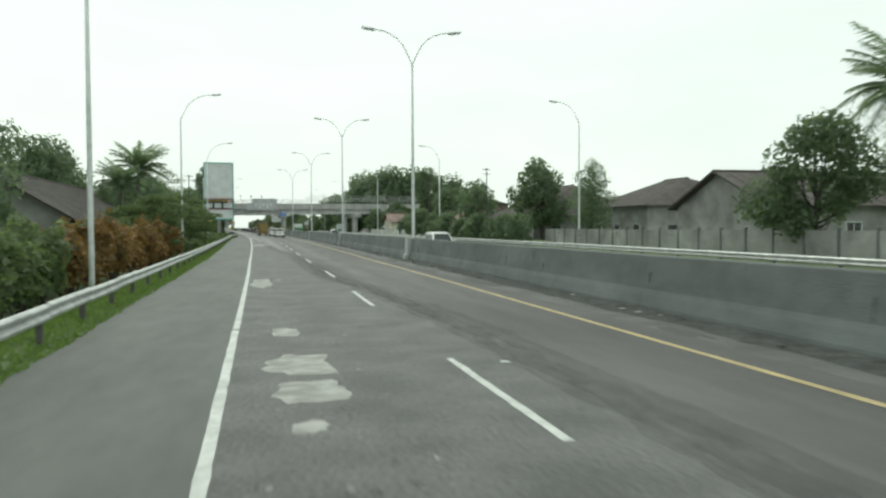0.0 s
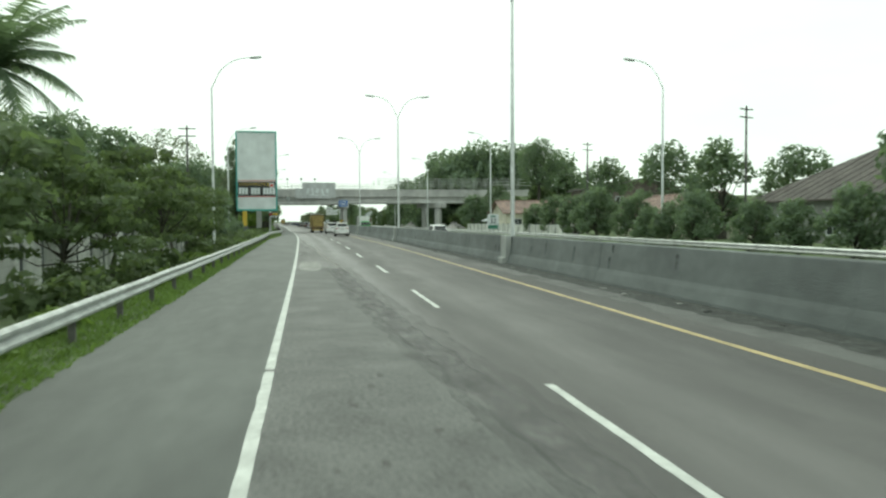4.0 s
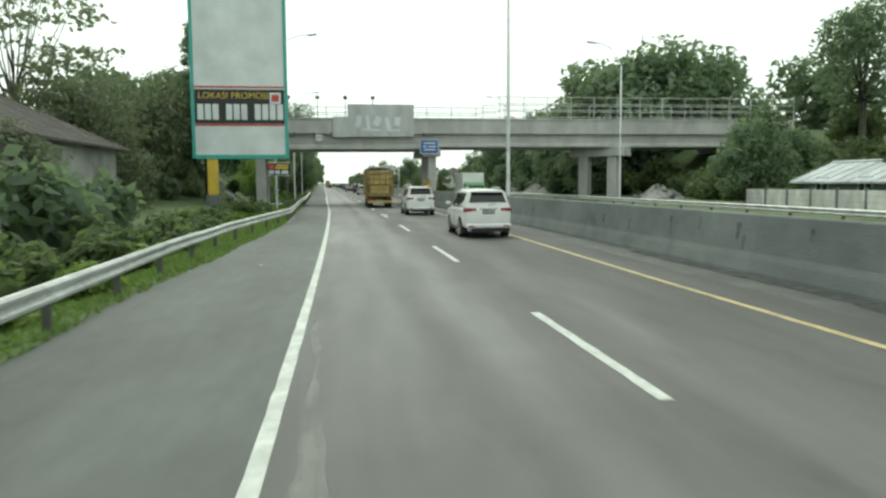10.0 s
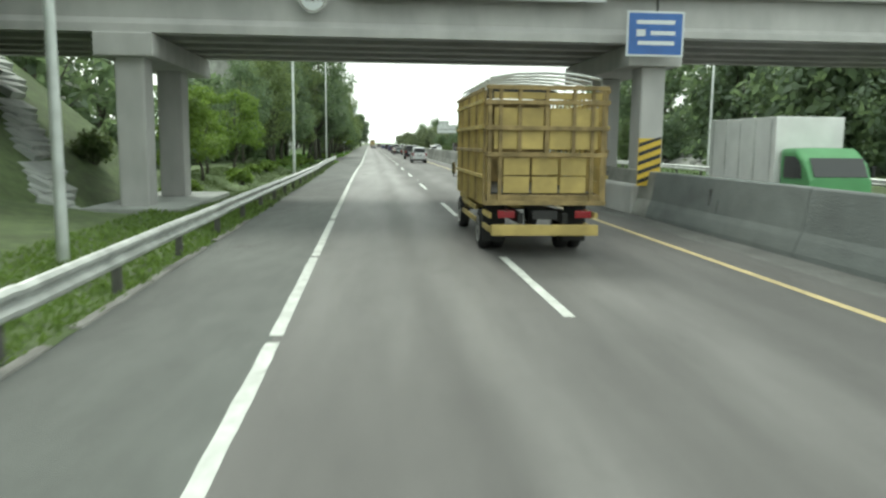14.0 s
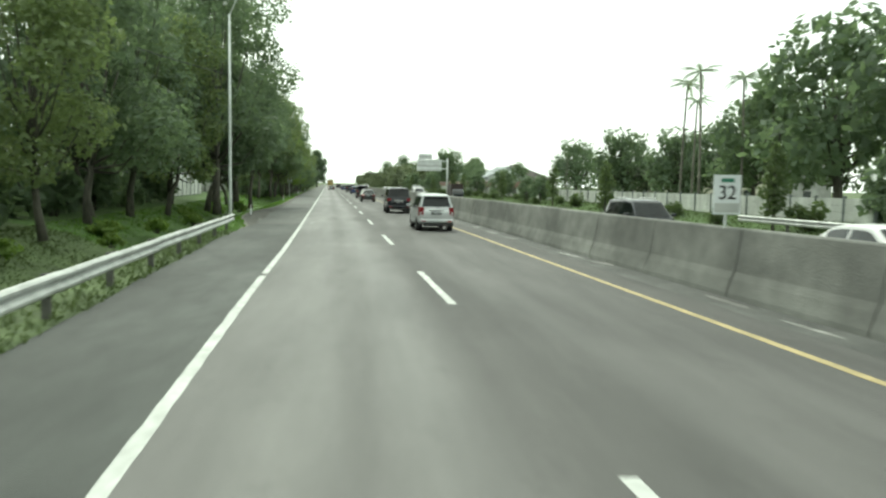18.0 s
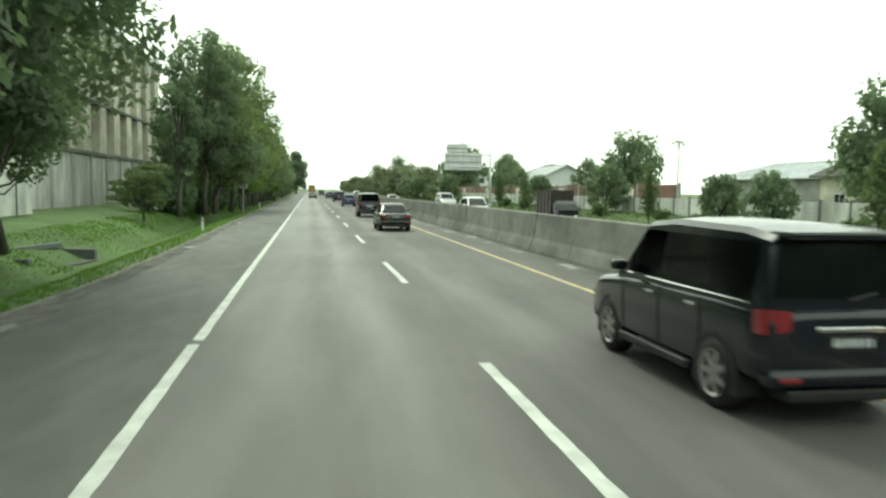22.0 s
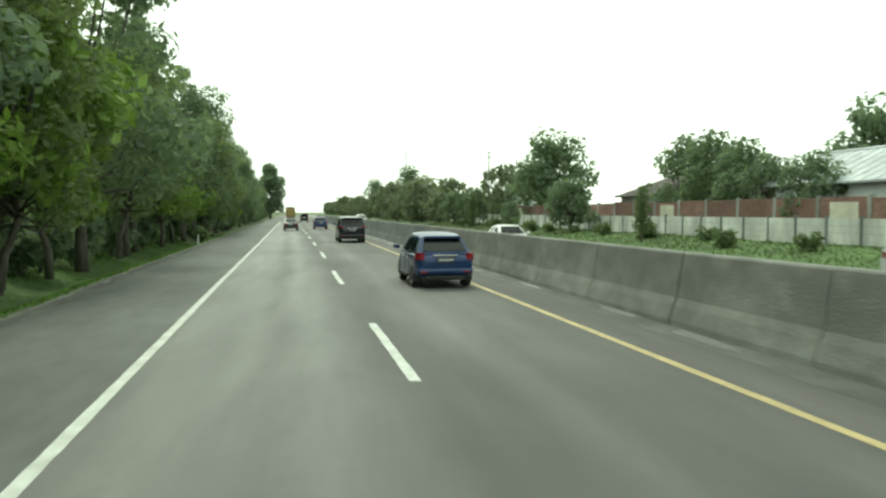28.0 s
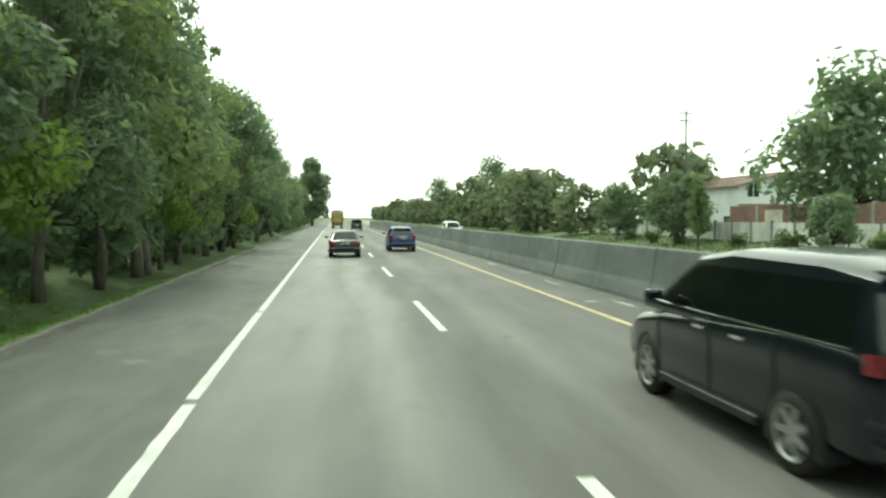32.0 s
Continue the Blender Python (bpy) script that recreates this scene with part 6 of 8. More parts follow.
            part("roof_rail", tube(bmesh.new(), [(sgn * wt * 0.84, ya, zr - 0.02), (sgn * wt * 0.86, ya + 0.15, zr + 0.05), (sgn * wt * 0.86, yb - 0.15, zr + 0.05), (sgn * wt * 0.84, yb, zr - 0.02)], 0.02, 6), M_GALV if colour is not P_BLACK else M_CHROME, c)
    for sgn in (-1, 1):
        bm = bmesh.new()
        hw = lerp_rows(lower, 0)[0]
        box(bm, sgn * hw - 0.05, sgn * hw + 0.035, wheels[0] + radius + 0.12, wheels[1] - radius - 0.12, 0.27, 0.36, 0.02)
        part("side_sill", bm, cladding or M_DARK, c)
        for wy in wheels:
            wheel_at(c, sgn * (lerp_rows(lower, wy)[0] - 0.12), wy, radius, 0.21 if radius < 0.34 else 0.25)
    return c


def suv(name, label, colour, cladding=None):
    return car(name, label, colour, 4.8, 1.85, 1.84, 1.16,
               [(-2.35, 0.78, 0.46, 1.05), (-2.2, 0.9, 0.4, 1.14), (-1.4, 0.93, 0.34, 1.16), (0.2, 0.93, 0.33, 1.14), (1.0, 0.92, 0.34, 1.1), (1.9, 0.9, 0.36, 1.03), (2.25, 0.82, 0.42, 0.92), (2.4, 0.66, 0.46, 0.8)],
               [(-2.3, 0.84, 0.82, 1.16), (-2.02, 0.86, 0.66, 1.74), (-1.5, 0.88, 0.69, 1.8), (-0.2, 0.89, 0.7, 1.82), (0.45, 0.88, 0.68, 1.76), (1.22, 0.85, 0.8, 1.14)],
               {"windows": [(-1.72, -1.0), (-0.97, -0.15), (-0.12, 0.8)], "kick": 0.22, "rear_low": 0.26, "top": 1.68, "handles": (-0.85, 0.12), "seams": (-1.05, -0.12, 0.9), "mirror": 0.72},
               (-1.38, 1.4), 0.385, (0.98, 1.13, 0.14), 0.98, "car", True, cladding, True, tail_w=0.42)


def mpv(name, label, colour, stretch=1.0, rails=False):
    return car(name, label, colour, 4.2, 1.68, 1.68, 1.0,
               [(-2.05, 0.7, 0.42, 0.92), (-1.95, 0.8, 0.34, 1.0), (-1.2, 0.83, 0.28, 1.01), (0.3, 0.83, 0.27, 0.98), (1.1, 0.82, 0.28, 0.95), (1.75, 0.78, 0.32, 0.85), (2.05, 0.66, 0.38, 0.7)],
               [(-2.0, 0.77, 0.74, 1.0), (-1.78, 0.78, 0.6, 1.58), (-1.3, 0.79, 0.62, 1.655), (0.0, 0.8, 0.62, 1.66), (0.5, 0.79, 0.6, 1.6), (1.3, 0.76, 0.72, 0.97)],
               {"windows": [(-1.62, -0.98), (-0.92, -0.1), (-0.04, 0.9)], "kick": 0.08, "rear_low": 0.14, "top": 1.53, "handles": (-0.75, 0.15), "seams": (-0.95, -0.08, 0.95), "mirror": 0.85},
               (-1.3, 1.36), 0.315, (0.72, 1.08, 0.06), 0.82, "car", rails, None, True, tail_w=0.17)


def sedan(name, label, colour):
    return car(name, label, colour, 4.3, 1.69, 1.4, 0.9,
               [(-2.15, 0.72, 0.4, 0.8), (-2.05, 0.8, 0.32, 0.9), (-1.2, 0.83, 0.24, 0.93), (0.2, 0.84, 0.23, 0.9), (1.0, 0.83, 0.24, 0.88), (1.75, 0.79, 0.28, 0.8), (2.15, 0.68, 0.36, 0.64)],
               [(-1.6, 0.72, 0.7, 0.9), (-0.95, 0.76, 0.55, 1.33), (-0.4, 0.78, 0.57, 1.39), (0.1, 0.78, 0.57, 1.385), (0.35, 0.78, 0.56, 1.35), (1.15, 0.75, 0.72, 0.89)],
               {"windows": [(-1.05, -0.3), (-0.22, 0.72)], "top": 1.28, "handles": (-0.6, 0.2), "seams": (-0.9, -0.26, 0.85), "mirror": 0.68},
               (-1.22, 1.28), 0.3, (0.66, 0.82, 0.02), 0.72, "car", False, None, False, True, tail_w=0.36)


def hatch(name, label, colour):
    return car(name, label, colour, 3.9, 1.7, 1.5, 0.95,
               [(-1.9, 0.72, 0.4, 0.85), (-1.8, 0.81, 0.32, 0.95), (-1.1, 0.84, 0.25, 0.97), (0.3, 0.84, 0.24, 0.93), (1.0, 0.83, 0.25, 0.88), (1.6, 0.78, 0.3, 0.78), (1.95, 0.64, 0.36, 0.62)],
               [(-1.84, 0.75, 0.7, 0.95), (-1.36, 0.77, 0.55, 1.4), (-0.85, 0.79, 0.58, 1.48), (0.0, 0.8, 0.6, 1.5), (0.35, 0.79, 0.58, 1.45), (1.25, 0.76, 0.72, 0.9)],
               {"windows": [(-1.22, -0.86), (-0.78, -0.1), (-0.03, 0.86)], "kick": 0.1, "top": 1.37, "handles": (-0.66, 0.15), "seams": (-0.82, -0.07, 0.95), "mirror": 0.82},
               (-1.2, 1.25), 0.31, (0.76, 0.98, 0.06), 0.78, "car", False, None, True, tail_w=0.15)


def boxy(name, label, colour):
    return car(name, label, colour, 4.45, 1.69, 1.83, 1.1,
               [(-2.15, 0.74, 0.46, 1.02), (-2.08, 0.83, 0.4, 1.1), (-1.2, 0.845, 0.33, 1.11), (0.3, 0.845, 0.32, 1.1), (1.0, 0.84, 0.33, 1.06), (1.9, 0.8, 0.36, 0.96), (2.2, 0.7, 0.42, 0.8)],
               [(-2.12, 0.8, 0.78, 1.1), (-2.0, 0.81, 0.69, 1.74), (-1.6, 0.81, 0.7, 1.8), (-0.2, 0.82, 0.7, 1.82), (0.5, 0.81, 0.68, 1.76), (1.15, 0.8, 0.76, 1.06)],
               {"windows": [(-1.88, -1.06), (-1.02, -0.13), (-0.09, 0.82)], "top": 1.66, "handles": (-0.85, 0.12), "seams": (-1.05, -0.1, 0.9), "mirror": 0.75},
               (-1.35, 1.35), 0.35, (0.86, 1.08, 0.04), 0.78, "car", False, None, True, tail_w=0.24)


def luxury_van(name, label, colour):
    return car(name, label, colour, 4.9, 1.85, 1.78, 1.12,
               [(-2.4, 0.8, 0.42, 1.08), (-2.3, 0.9, 0.32, 1.16), (-1.4, 0.925, 0.25, 1.18), (0.3, 0.925, 0.24, 1.1), (1.2, 0.91, 0.25, 1.03), (2.0, 0.87, 0.3, 0.9), (2.4, 0.74, 0.36, 0.72)],
               [(-2.36, 0.87, 0.84, 1.16), (-2.15, 0.88, 0.74, 1.68), (-1.6, 0.89, 0.76, 1.76), (-0.2, 0.9, 0.76, 1.78), (0.55, 0.89, 0.73, 1.69), (1.75, 0.84, 0.8, 1.03)],
               {"windows": [(-2.05, -1.16), (-1.13, -0.04), (-0.01, 1.3)], "top": 1.6, "handles": (-0.55, 0.2), "seams": (-1.15, -0.02, 1.2), "mirror": 1.05},
               (-1.42, 1.5), 0.345, (0.98, 1.13, 0.0), 0.85, "car", False, None, True, tail_w=0.26)


def stock_truck(name, label):
    """A yellow cargo truck with a high slatted timber body, pointing along +y."""
    t = thing(name, Matrix(), label, "truck")
    W, R, F = 1.08, -3.05, 1.35
    for x in (-0.42, 0.42):
        slab("chassis_rail", x - 0.05, x + 0.05, R + 0.1, 3.0, 0.62, 0.82, M_DARK, t, bevel=0.01)
    bm = bmesh.new()
    loft(bm, [(1.5, ring(0.92, 0.55, 1.98, 0.14)), (2.2, ring(0.93, 0.5, 2.02, 0.15)), (2.75, ring(0.92, 0.48, 1.75, 0.16)), (3.05, ring(0.9, 0.48, 1.3, 0.14)), (3.16, ring(0.84, 0.5, 1.1, 0.12))])
    part("cab", bm, P_YELLOW, t)
    for sgn in (-1, 1):
        bm = bmesh.new()
        prism(bm, [(1.75, 1.25), (2.72, 1.25), (2.6, 1.62), (2.3, 1.82), (1.75, 1.82)], sgn * 0.928, sgn * 0.94, "x")
        part("side_window", bm, M_GLASS, t)
        bm = bmesh.new()
        box(bm, sgn * 1.08 - 0.05, sgn * 1.08 + 0.05, 2.85, 2.93, 1.3, 1.62, 0.025)
        mir = part("mirror", bm, M_CHROME, t)
        part("mirror_arm", tube(bmesh.new(), [(sgn * 0.9, 2.7, 1.25), (sgn * 1.08, 2.88, 1.25), (sgn * 1.08, 2.88, 1.4)], 0.015, 5), M_DARK, mir)
    bm = bmesh.new()
    prism(bm, [(2.74, 1.76), (3.06, 1.3), (3.075, 1.31), (2.755, 1.77)], -0.78, 0.78, "x")
    part("windscreen", bm, M_GLASS, t)
    slab("front_bumper", -0.92, 0.92, 3.05, 3.25, 0.38, 0.62, M_DARK, t, bevel=0.04)
    slab("cargo_floor", -W, W, R, F, 1.0, 1.16, P_YELLOW_DARK, t, bevel=0.01)
    slab("cargo_lining", -W + 0.1, W - 0.1, R + 0.14, F - 0.08, 1.17, 1.2, M_DARK, t, bevel=0.005)
    # side walls: planks behind upright posts and rails
    tiers = ((1.16, 1.92), (2.02, 2.78))
    for sgn in (-1, 1):
        for z0, z1 in tiers:
            for k in range(3):
                h = (z1 - z0) / 3
                slab("side_plank", sgn * W - 0.02, sgn * W + 0.02, R + 0.05, F - 0.02, z0 + k * h + 0.006, z0 + (k + 1) * h - 0.006, P_YELLOW, t, bevel=0.006)
        n = 12
        for k in range(n):
            y = R + 0.06 + (F - R - 0.1) * k / (n - 1)
            slab("side_post", sgn * (W + 0.045) - 0.024, sgn * (W + 0.045) + 0.024, y - 0.04, y + 0.04, 0.98, 3.05, P_YELLOW_DARK if k % 3 == 0 else P_YELLOW, t, bevel=0.006)
        for z in (1.5, 1.97, 2.4, 2.86, 3.06):
            slab("side_rail", sgn * (W + 0.085) - 0.016, sgn * (W + 0.085) + 0.016, R, F, z - 0.035, z + 0.035, P_YELLOW_DARK if z in (1.97, 3.06) else P_YELLOW, t, bevel=0.006)
        for z in (0.52, 0.78):
            slab("side_guard", sgn * 1.0 - 0.03, sgn * 1.0 + 0.03, -1.1, 1.3, z - 0.05, z + 0.05, P_YELLOW, t, bevel=0.01)
            slab("side_guard", sgn * 1.0 - 0.03, sgn * 1.0 + 0.03, R + 0.05, -2.15, z - 0.05, z + 0.05, P_YELLOW, t, bevel=0.01)
        slab("mudguard", sgn * 0.92 - 0.16, sgn * 0.92 + 0.12, -2.15, -1.1, 0.93, 0.99, P_YELLOW, t, bevel=0.02)
        wheel_at(t, sgn * 0.86, 2.35, 0.39, 0.22, 5)
        wheel_at(t, sgn * 0.92, -1.62, 0.39, 0.22, 5)
        wheel_at(t, sgn * 0.66, -1.62, 0.39, 0.22, 5)
    for k in range(7):
        y = R + 0.15 + (F - R - 0.3) * k / 6
        pts = [(-W - 0.03, y, 3.05), (-W + 0.06, y, 3.28), (-W * 0.5, y, 3.36), (0, y, 3.38), (W * 0.5, y, 3.36), (W - 0.06, y, 3.28), (W + 0.03, y, 3.05)]
        part("roof_hoop", tube(bmesh.new(), pts, 0.025, 6), M_GALV, t)
    bm = bmesh.new()
    loft(bm, [(F - 1.4, [(0, 3.15), (0.6, 3.14), (0.9, 3.1), (0.95, 3.2), (0.7, 3.3), (0, 3.34)]), (F - 0.7, [(0, 3.16), (0.6, 3.15), (0.9, 3.12), (0.98, 3.24), (0.7, 3.33), (0, 3.37)]), (F - 0.1, [(0, 3.15), (0.6, 3.14), (0.9, 3.1), (0.95, 3.2), (0.7, 3.28), (0, 3.31)])])
    part("rolled_tarpaulin", bm, M_DARK, t)
    slab("front_wall", -W, W, F, F + 0.05, 1.0, 3.05, P_YELLOW_DARK, t, bevel=0.01)
    # tailgate: four plank panels in a frame
    for a, b in ((-0.98, -0.04), (0.04, 0.98)):
        for z0, z1 in ((2.0, 2.36), (2.4, 2.74)):
            for k in range(2):
                w = (b - a) / 2
                slab("tail_plank", a + k * w + 0.02, a + (k + 1) * w - 0.02, R - 0.02, R + 0.02, z0, z1, P_YELLOW, t, bevel=0.006)
        slab("top_slat", a, b, R - 0.02, R + 0.02, 2.9, 3.02, P_YELLOW, t, bevel=0.006)
    for k in range(3):
        for z0, z1 in ((1.2, 1.5), (1.53, 1.84)):
            slab("tail_plank", -0.78 + k * 0.53, -0.78 + k * 0.53 + 0.48, R - 0.02, R + 0.02, z0, z1, P_YELLOW, t, bevel=0.006)
    for x in (-1.05, -0.85, -0.5, 0.0, 0.5, 0.85, 1.05):
        slab("tail_post", x - 0.035, x + 0.035, R - 0.06, R - 0.02, 1.0 if abs(x) > 0.6 else 1.86, 3.08, P_YELLOW_DARK, t, bevel=0.006)
    for z in (1.02, 1.9, 2.38, 2.84, 3.1):
        slab("tail_rail", -W - 0.05, W + 0.05, R - 0.1, R - 0.06, z - 0.04, z + 0.04, P_YELLOW_DARK, t, bevel=0.006)
    slab("rear_beam", -1.0, 1.0, R - 0.12, R - 0.02, 0.42, 0.62, P_YELLOW, t, bevel=0.015)
    slab("number_plate", -0.23, 0.23, R - 0.08, R - 0.06, 0.72, 0.88, M_PLATE, t, bevel=0.004)
    for sgn in (-1, 1):
        slab("tail_lamp", sgn * 0.72 - 0.16, sgn * 0.72 + 0.16, R - 0.08, R - 0.02, 0.74, 0.88, M_RED_LAMP, t, bevel=0.015)
        slab("mud_flap", sgn * 0.8 - 0.22, sgn * 0.8 + 0.22, -2.2, -2.17, 0.2, 0.92, M_RUBBER, t, bevel=0.005)
    return t


def box_truck(name, label, cab_colour, box_colour):
    t = thing(name, Matrix(), label, "truck")
    slab("chassis", -0.45, 0.45, -2.8, 2.6, 0.55, 0.8, M_DARK, t, bevel=0.02)
    slab("cargo_box", -1.02, 1.02, -2.9, 1.35, 0.85, 2.95, box_colour, t, bevel=0.03)
    for k in range(5):
        for sgn in (-1, 1):
            slab("box_rib", sgn * 1.03 - 0.012, sgn * 1.03 + 0.012, -2.7 + k * 0.95, -2.66 + k * 0.95, 0.95, 2.85, M_GALV, t, bevel=0.004)
    bm = bmesh.new()
    loft(bm, [(1.5, ring(0.9, 0.5, 2.05, 0.14)), (2.2, ring(0.91, 0.46, 2.06, 0.15)), (2.7, ring(0.9, 0.45, 1.75, 0.15)), (2.98, ring(0.87, 0.46, 1.25, 0.12))])
    part("cab", bm, cab_colour, t)
    bm = bmesh.new()
    prism(bm, [(2.68, 1.8), (2.97, 1.3), (2.99, 1.31), (2.7, 1.81)], -0.76, 0.76, "x")
    part("windscreen", bm, M_GLASS, t)
    for sgn in (-1, 1):
        bm = bmesh.new()
        prism(bm, [(1.7, 1.25), (2.62, 1.25), (2.5, 1.7), (2.25, 1.84), (1.7, 1.84)], sgn * 0.905, sgn * 0.918, "x")
        part("side_window", bm, M_GLASS, t)
        slab("head_lamp", sgn * 0.62 - 0.14, sgn * 0.62 + 0.14, 2.95, 3.01, 0.72, 0.9, M_CLEAR_LAMP, t, bevel=0.02)
        slab("mirror", sgn * 1.05 - 0.05, sgn * 1.05 + 0.05, 2.7, 2.77, 1.3, 1.6, M_DARK, t, bevel=0.02)
        wheel_at(t, sgn * 0.84, 2.1, 0.38, 0.22, 5)
        wheel_at(t, sgn * 0.84, -1.6, 0.38, 0.24, 5)
    slab("front_bumper", -0.9, 0.9, 2.92, 3.1, 0.38, 0.6, M_DARK, t, bevel=0.03)
    return t


def parked(ob, u, s, turn=0.0):
    ob.matrix_world = placed(u, s, 0.0, turn)
    return ob


truck = parked(stock_truck("cargo_truck", "yellow cargo truck with a high slatted timber body"), 4.27, 195.0)
white_suv = parked(suv("suv", "white sport utility car with dark tinted windows", P_WHITE), 5.85, 178.9)
tagged(copy_thing(white_suv, placed(6.0, 158.4, 0)), "white sport utility car with dark glass and alloy wheels")
parked(mpv("people_carrier", "silver people carrier with dark rear glass", P_SILVER), 6.1, 261.8)
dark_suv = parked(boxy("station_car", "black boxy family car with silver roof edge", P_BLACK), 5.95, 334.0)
parked(luxury_van("luxury_van", "glossy black luxury van with pale roof reflections", P_BLACK), 6.2, 401.4)
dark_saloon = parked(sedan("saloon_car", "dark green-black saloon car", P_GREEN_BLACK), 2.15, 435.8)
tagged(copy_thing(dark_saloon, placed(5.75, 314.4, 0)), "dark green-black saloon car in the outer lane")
blue_hatch = parked(hatch("hatchback", "blue hatchback with a spoiler", P_BLUE), 5.7, 442.2)
tagged(copy_thing(blue_hatch, placed(6.18, 369.1, 0)), "blue hatchback with dark rear glass in the outer lane")
tagged(copy_thing(truck, placed(2.2, 541, 0)), "yellow cargo truck far ahead in the lane")
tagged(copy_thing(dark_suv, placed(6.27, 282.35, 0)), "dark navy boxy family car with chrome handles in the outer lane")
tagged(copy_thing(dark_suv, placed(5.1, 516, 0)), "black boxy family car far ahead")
# oncoming traffic on the opposite carriageway
first = parked(mpv("people_carrier", "white people carrier on the opposite carriageway", P_WHITE), 13.4, 53, 180)
for u, s in ((13.3, 125.5), (13.3, 329), (13.2, 470)):
    copy_thing(first, placed(u, s, 0, 180))
first = parked(sedan("saloon_car", "white saloon car on the opposite carriageway", P_WHITE), 13.3, 241.3, 180)
copy_thing(first, placed(13.4, 386.5, 0, 180))
parked(mpv("people_carrier", "dark people carrier with roof rails on the opposite carriageway", P_BLACK, rails=True), 13.3, 254.5, 180)
parked(box_truck("box_truck", "white box truck with a green cab", material("green_cab_paint", (0.1, 0.3, 0.12), 0.4, 0.08, 2), P_WHITE), 13.5, 200.8, 180)
small_truck = parked(box_truck("box_truck", "small dark covered truck on the opposite carriageway", P_BLACK, material("dark_tarpaulin", (0.035, 0.025, 0.022), 0.8, 0.2, 3)), 17.2, 322, 180)
small_truck.matrix_world = placed(17.2, 322, 0, 180) @ Matrix.Diagonal((0.75, 0.75, 0.75, 1))
parked(suv("suv", "pale grey sport utility car on the opposite carriageway", P_SILVER), 16.8, 361, 180)

# ---- planting ----
def row(u, s0, s1, step, seed, size=(0.85, 1.15), du=0.8, z=-0.05):
    r, out, s = random.Random(seed), [], s0
    while s < s1:
        out.append((u + r.uniform(-du, du), s + r.uniform(-0.3, 0.3) * step, z, r.uniform(0, 360), r.uniform(*size)))
        s += step
    return out


ROADSIDE = "tall dark green roadside tree with a dense crown"
t_a = tree("roadside_tree", ROADSIDE, "tree", 15.5, 2.6, 4.0, M_LEAF_DARK, M_BARK, 11, 8200, 0.18, 26, 0.2)
t_b = tree("roadside_tree", "tall leafy green roadside tree", "tree", 14.0, 2.4, 3.7, M_LEAF_MID, M_BARK, 23, 7600, 0.172, 24, 0.17, lean=0.5)
t_c = tree("roadside_tree", "leaning dark roadside tree with a forked trunk", "tree", 12.5, 2.6, 3.8, M_LEAF_DARK, M_BARK, 37, 8200, 0.178, 22, 0.2, lean=-0.9)
t_d = tree("young_tree", "young bright green roadside tree", "tree", 7.5, 1.4, 2.4, M_LEAF_LIGHT, M_BARK, 41, 4200, 0.14, 16, 0.12)


ROW_HEIGHT = ((380, 1.0), (394, 0.95), (440, 0.9), (470, 0.8), (500, 0.66), (640, 0.55))
ROW_SHIFT = ((318, 0.0), (326, -0.9), (350, -0.7), (362, -0.8), (372, -1.3), (394, -1.2), (420, -0.7), (640, -0.6))


def set_back(spots):
    """Sets the tree row off from the road and lowers it towards its far end."""
    return [(u + along(s, ROW_SHIFT), s, z, a, q * along(s, ROW_HEIGHT)) for u, s, z, a, q in spots]


planted(t_a, set_back([(-9.6, 270, 0, 0, 0.95), (-6.3, 280, 0, 90, 1.12), (-9.5, 262, 0, 40, 0.92), (-6.1, 286, 0, 200, 0.8), (-5.9, 343, 0, 20, 1.0), (-4.6, 378, 0, 70, 1.02), (-5.6, 393, 0, 250, 0.9), (-5.3, 415, 0, 10, 0.8), (-5.1, 424, 0, 160, 1.0), (-10.5, 248, 0, 290, 0.62), (-6, 470, 0, 40, 1.1), (-5.8, 510, 0, 190, 1.1), (-6, 556, 0, 300, 1.15)]), "roadside trees")
planted(t_b, set_back([(-8.8, 276, 0, 30, 0.9), (-8.6, 254, 0, 150, 0.8), (-5.7, 341, 0, 60, 0.8), (-5.4, 351, 0, 310, 1.15), (-5.9, 360, 0, 140, 0.8), (-4.9, 370, 0, 20, 0.72), (-4.9, 386, 0, 80, 0.8), (-5.2, 404, 0, 230, 0.7), (-5.0, 419, 0, 300, 0.9), (-5.0, 431, 0, 45, 0.75), (-5.2, 446, 0, 200, 0.85), (-5.4, 490, 0, 120, 0.9), (-5.6, 530, 0, 20, 1.0)]), "roadside trees")
planted(t_c, set_back([(-10.5, 266, 0, 0, 1.0), (-7.5, 283.5, 0, 180, 0.9), (-8.2, 300, 0, 30, 0.7), (-7.6, 366, 0, 120, 1.0), (-8.0, 398, 0, 220, 0.92), (-8.3, 437, 0, 330, 1.1), (-6.4, 458, 0, 90, 1.0), (-5.0, 425, 0, 60, 0.98), (-5.0, 445, 0, 140, 0.95), (-4.8, 466, 0, 250, 1.0), (-4.9, 484, 0, 20, 1.05), (-7.0, 500, 0, 10, 1.1), (-7.0, 545, 0, 200, 1.2)]), "roadside trees")
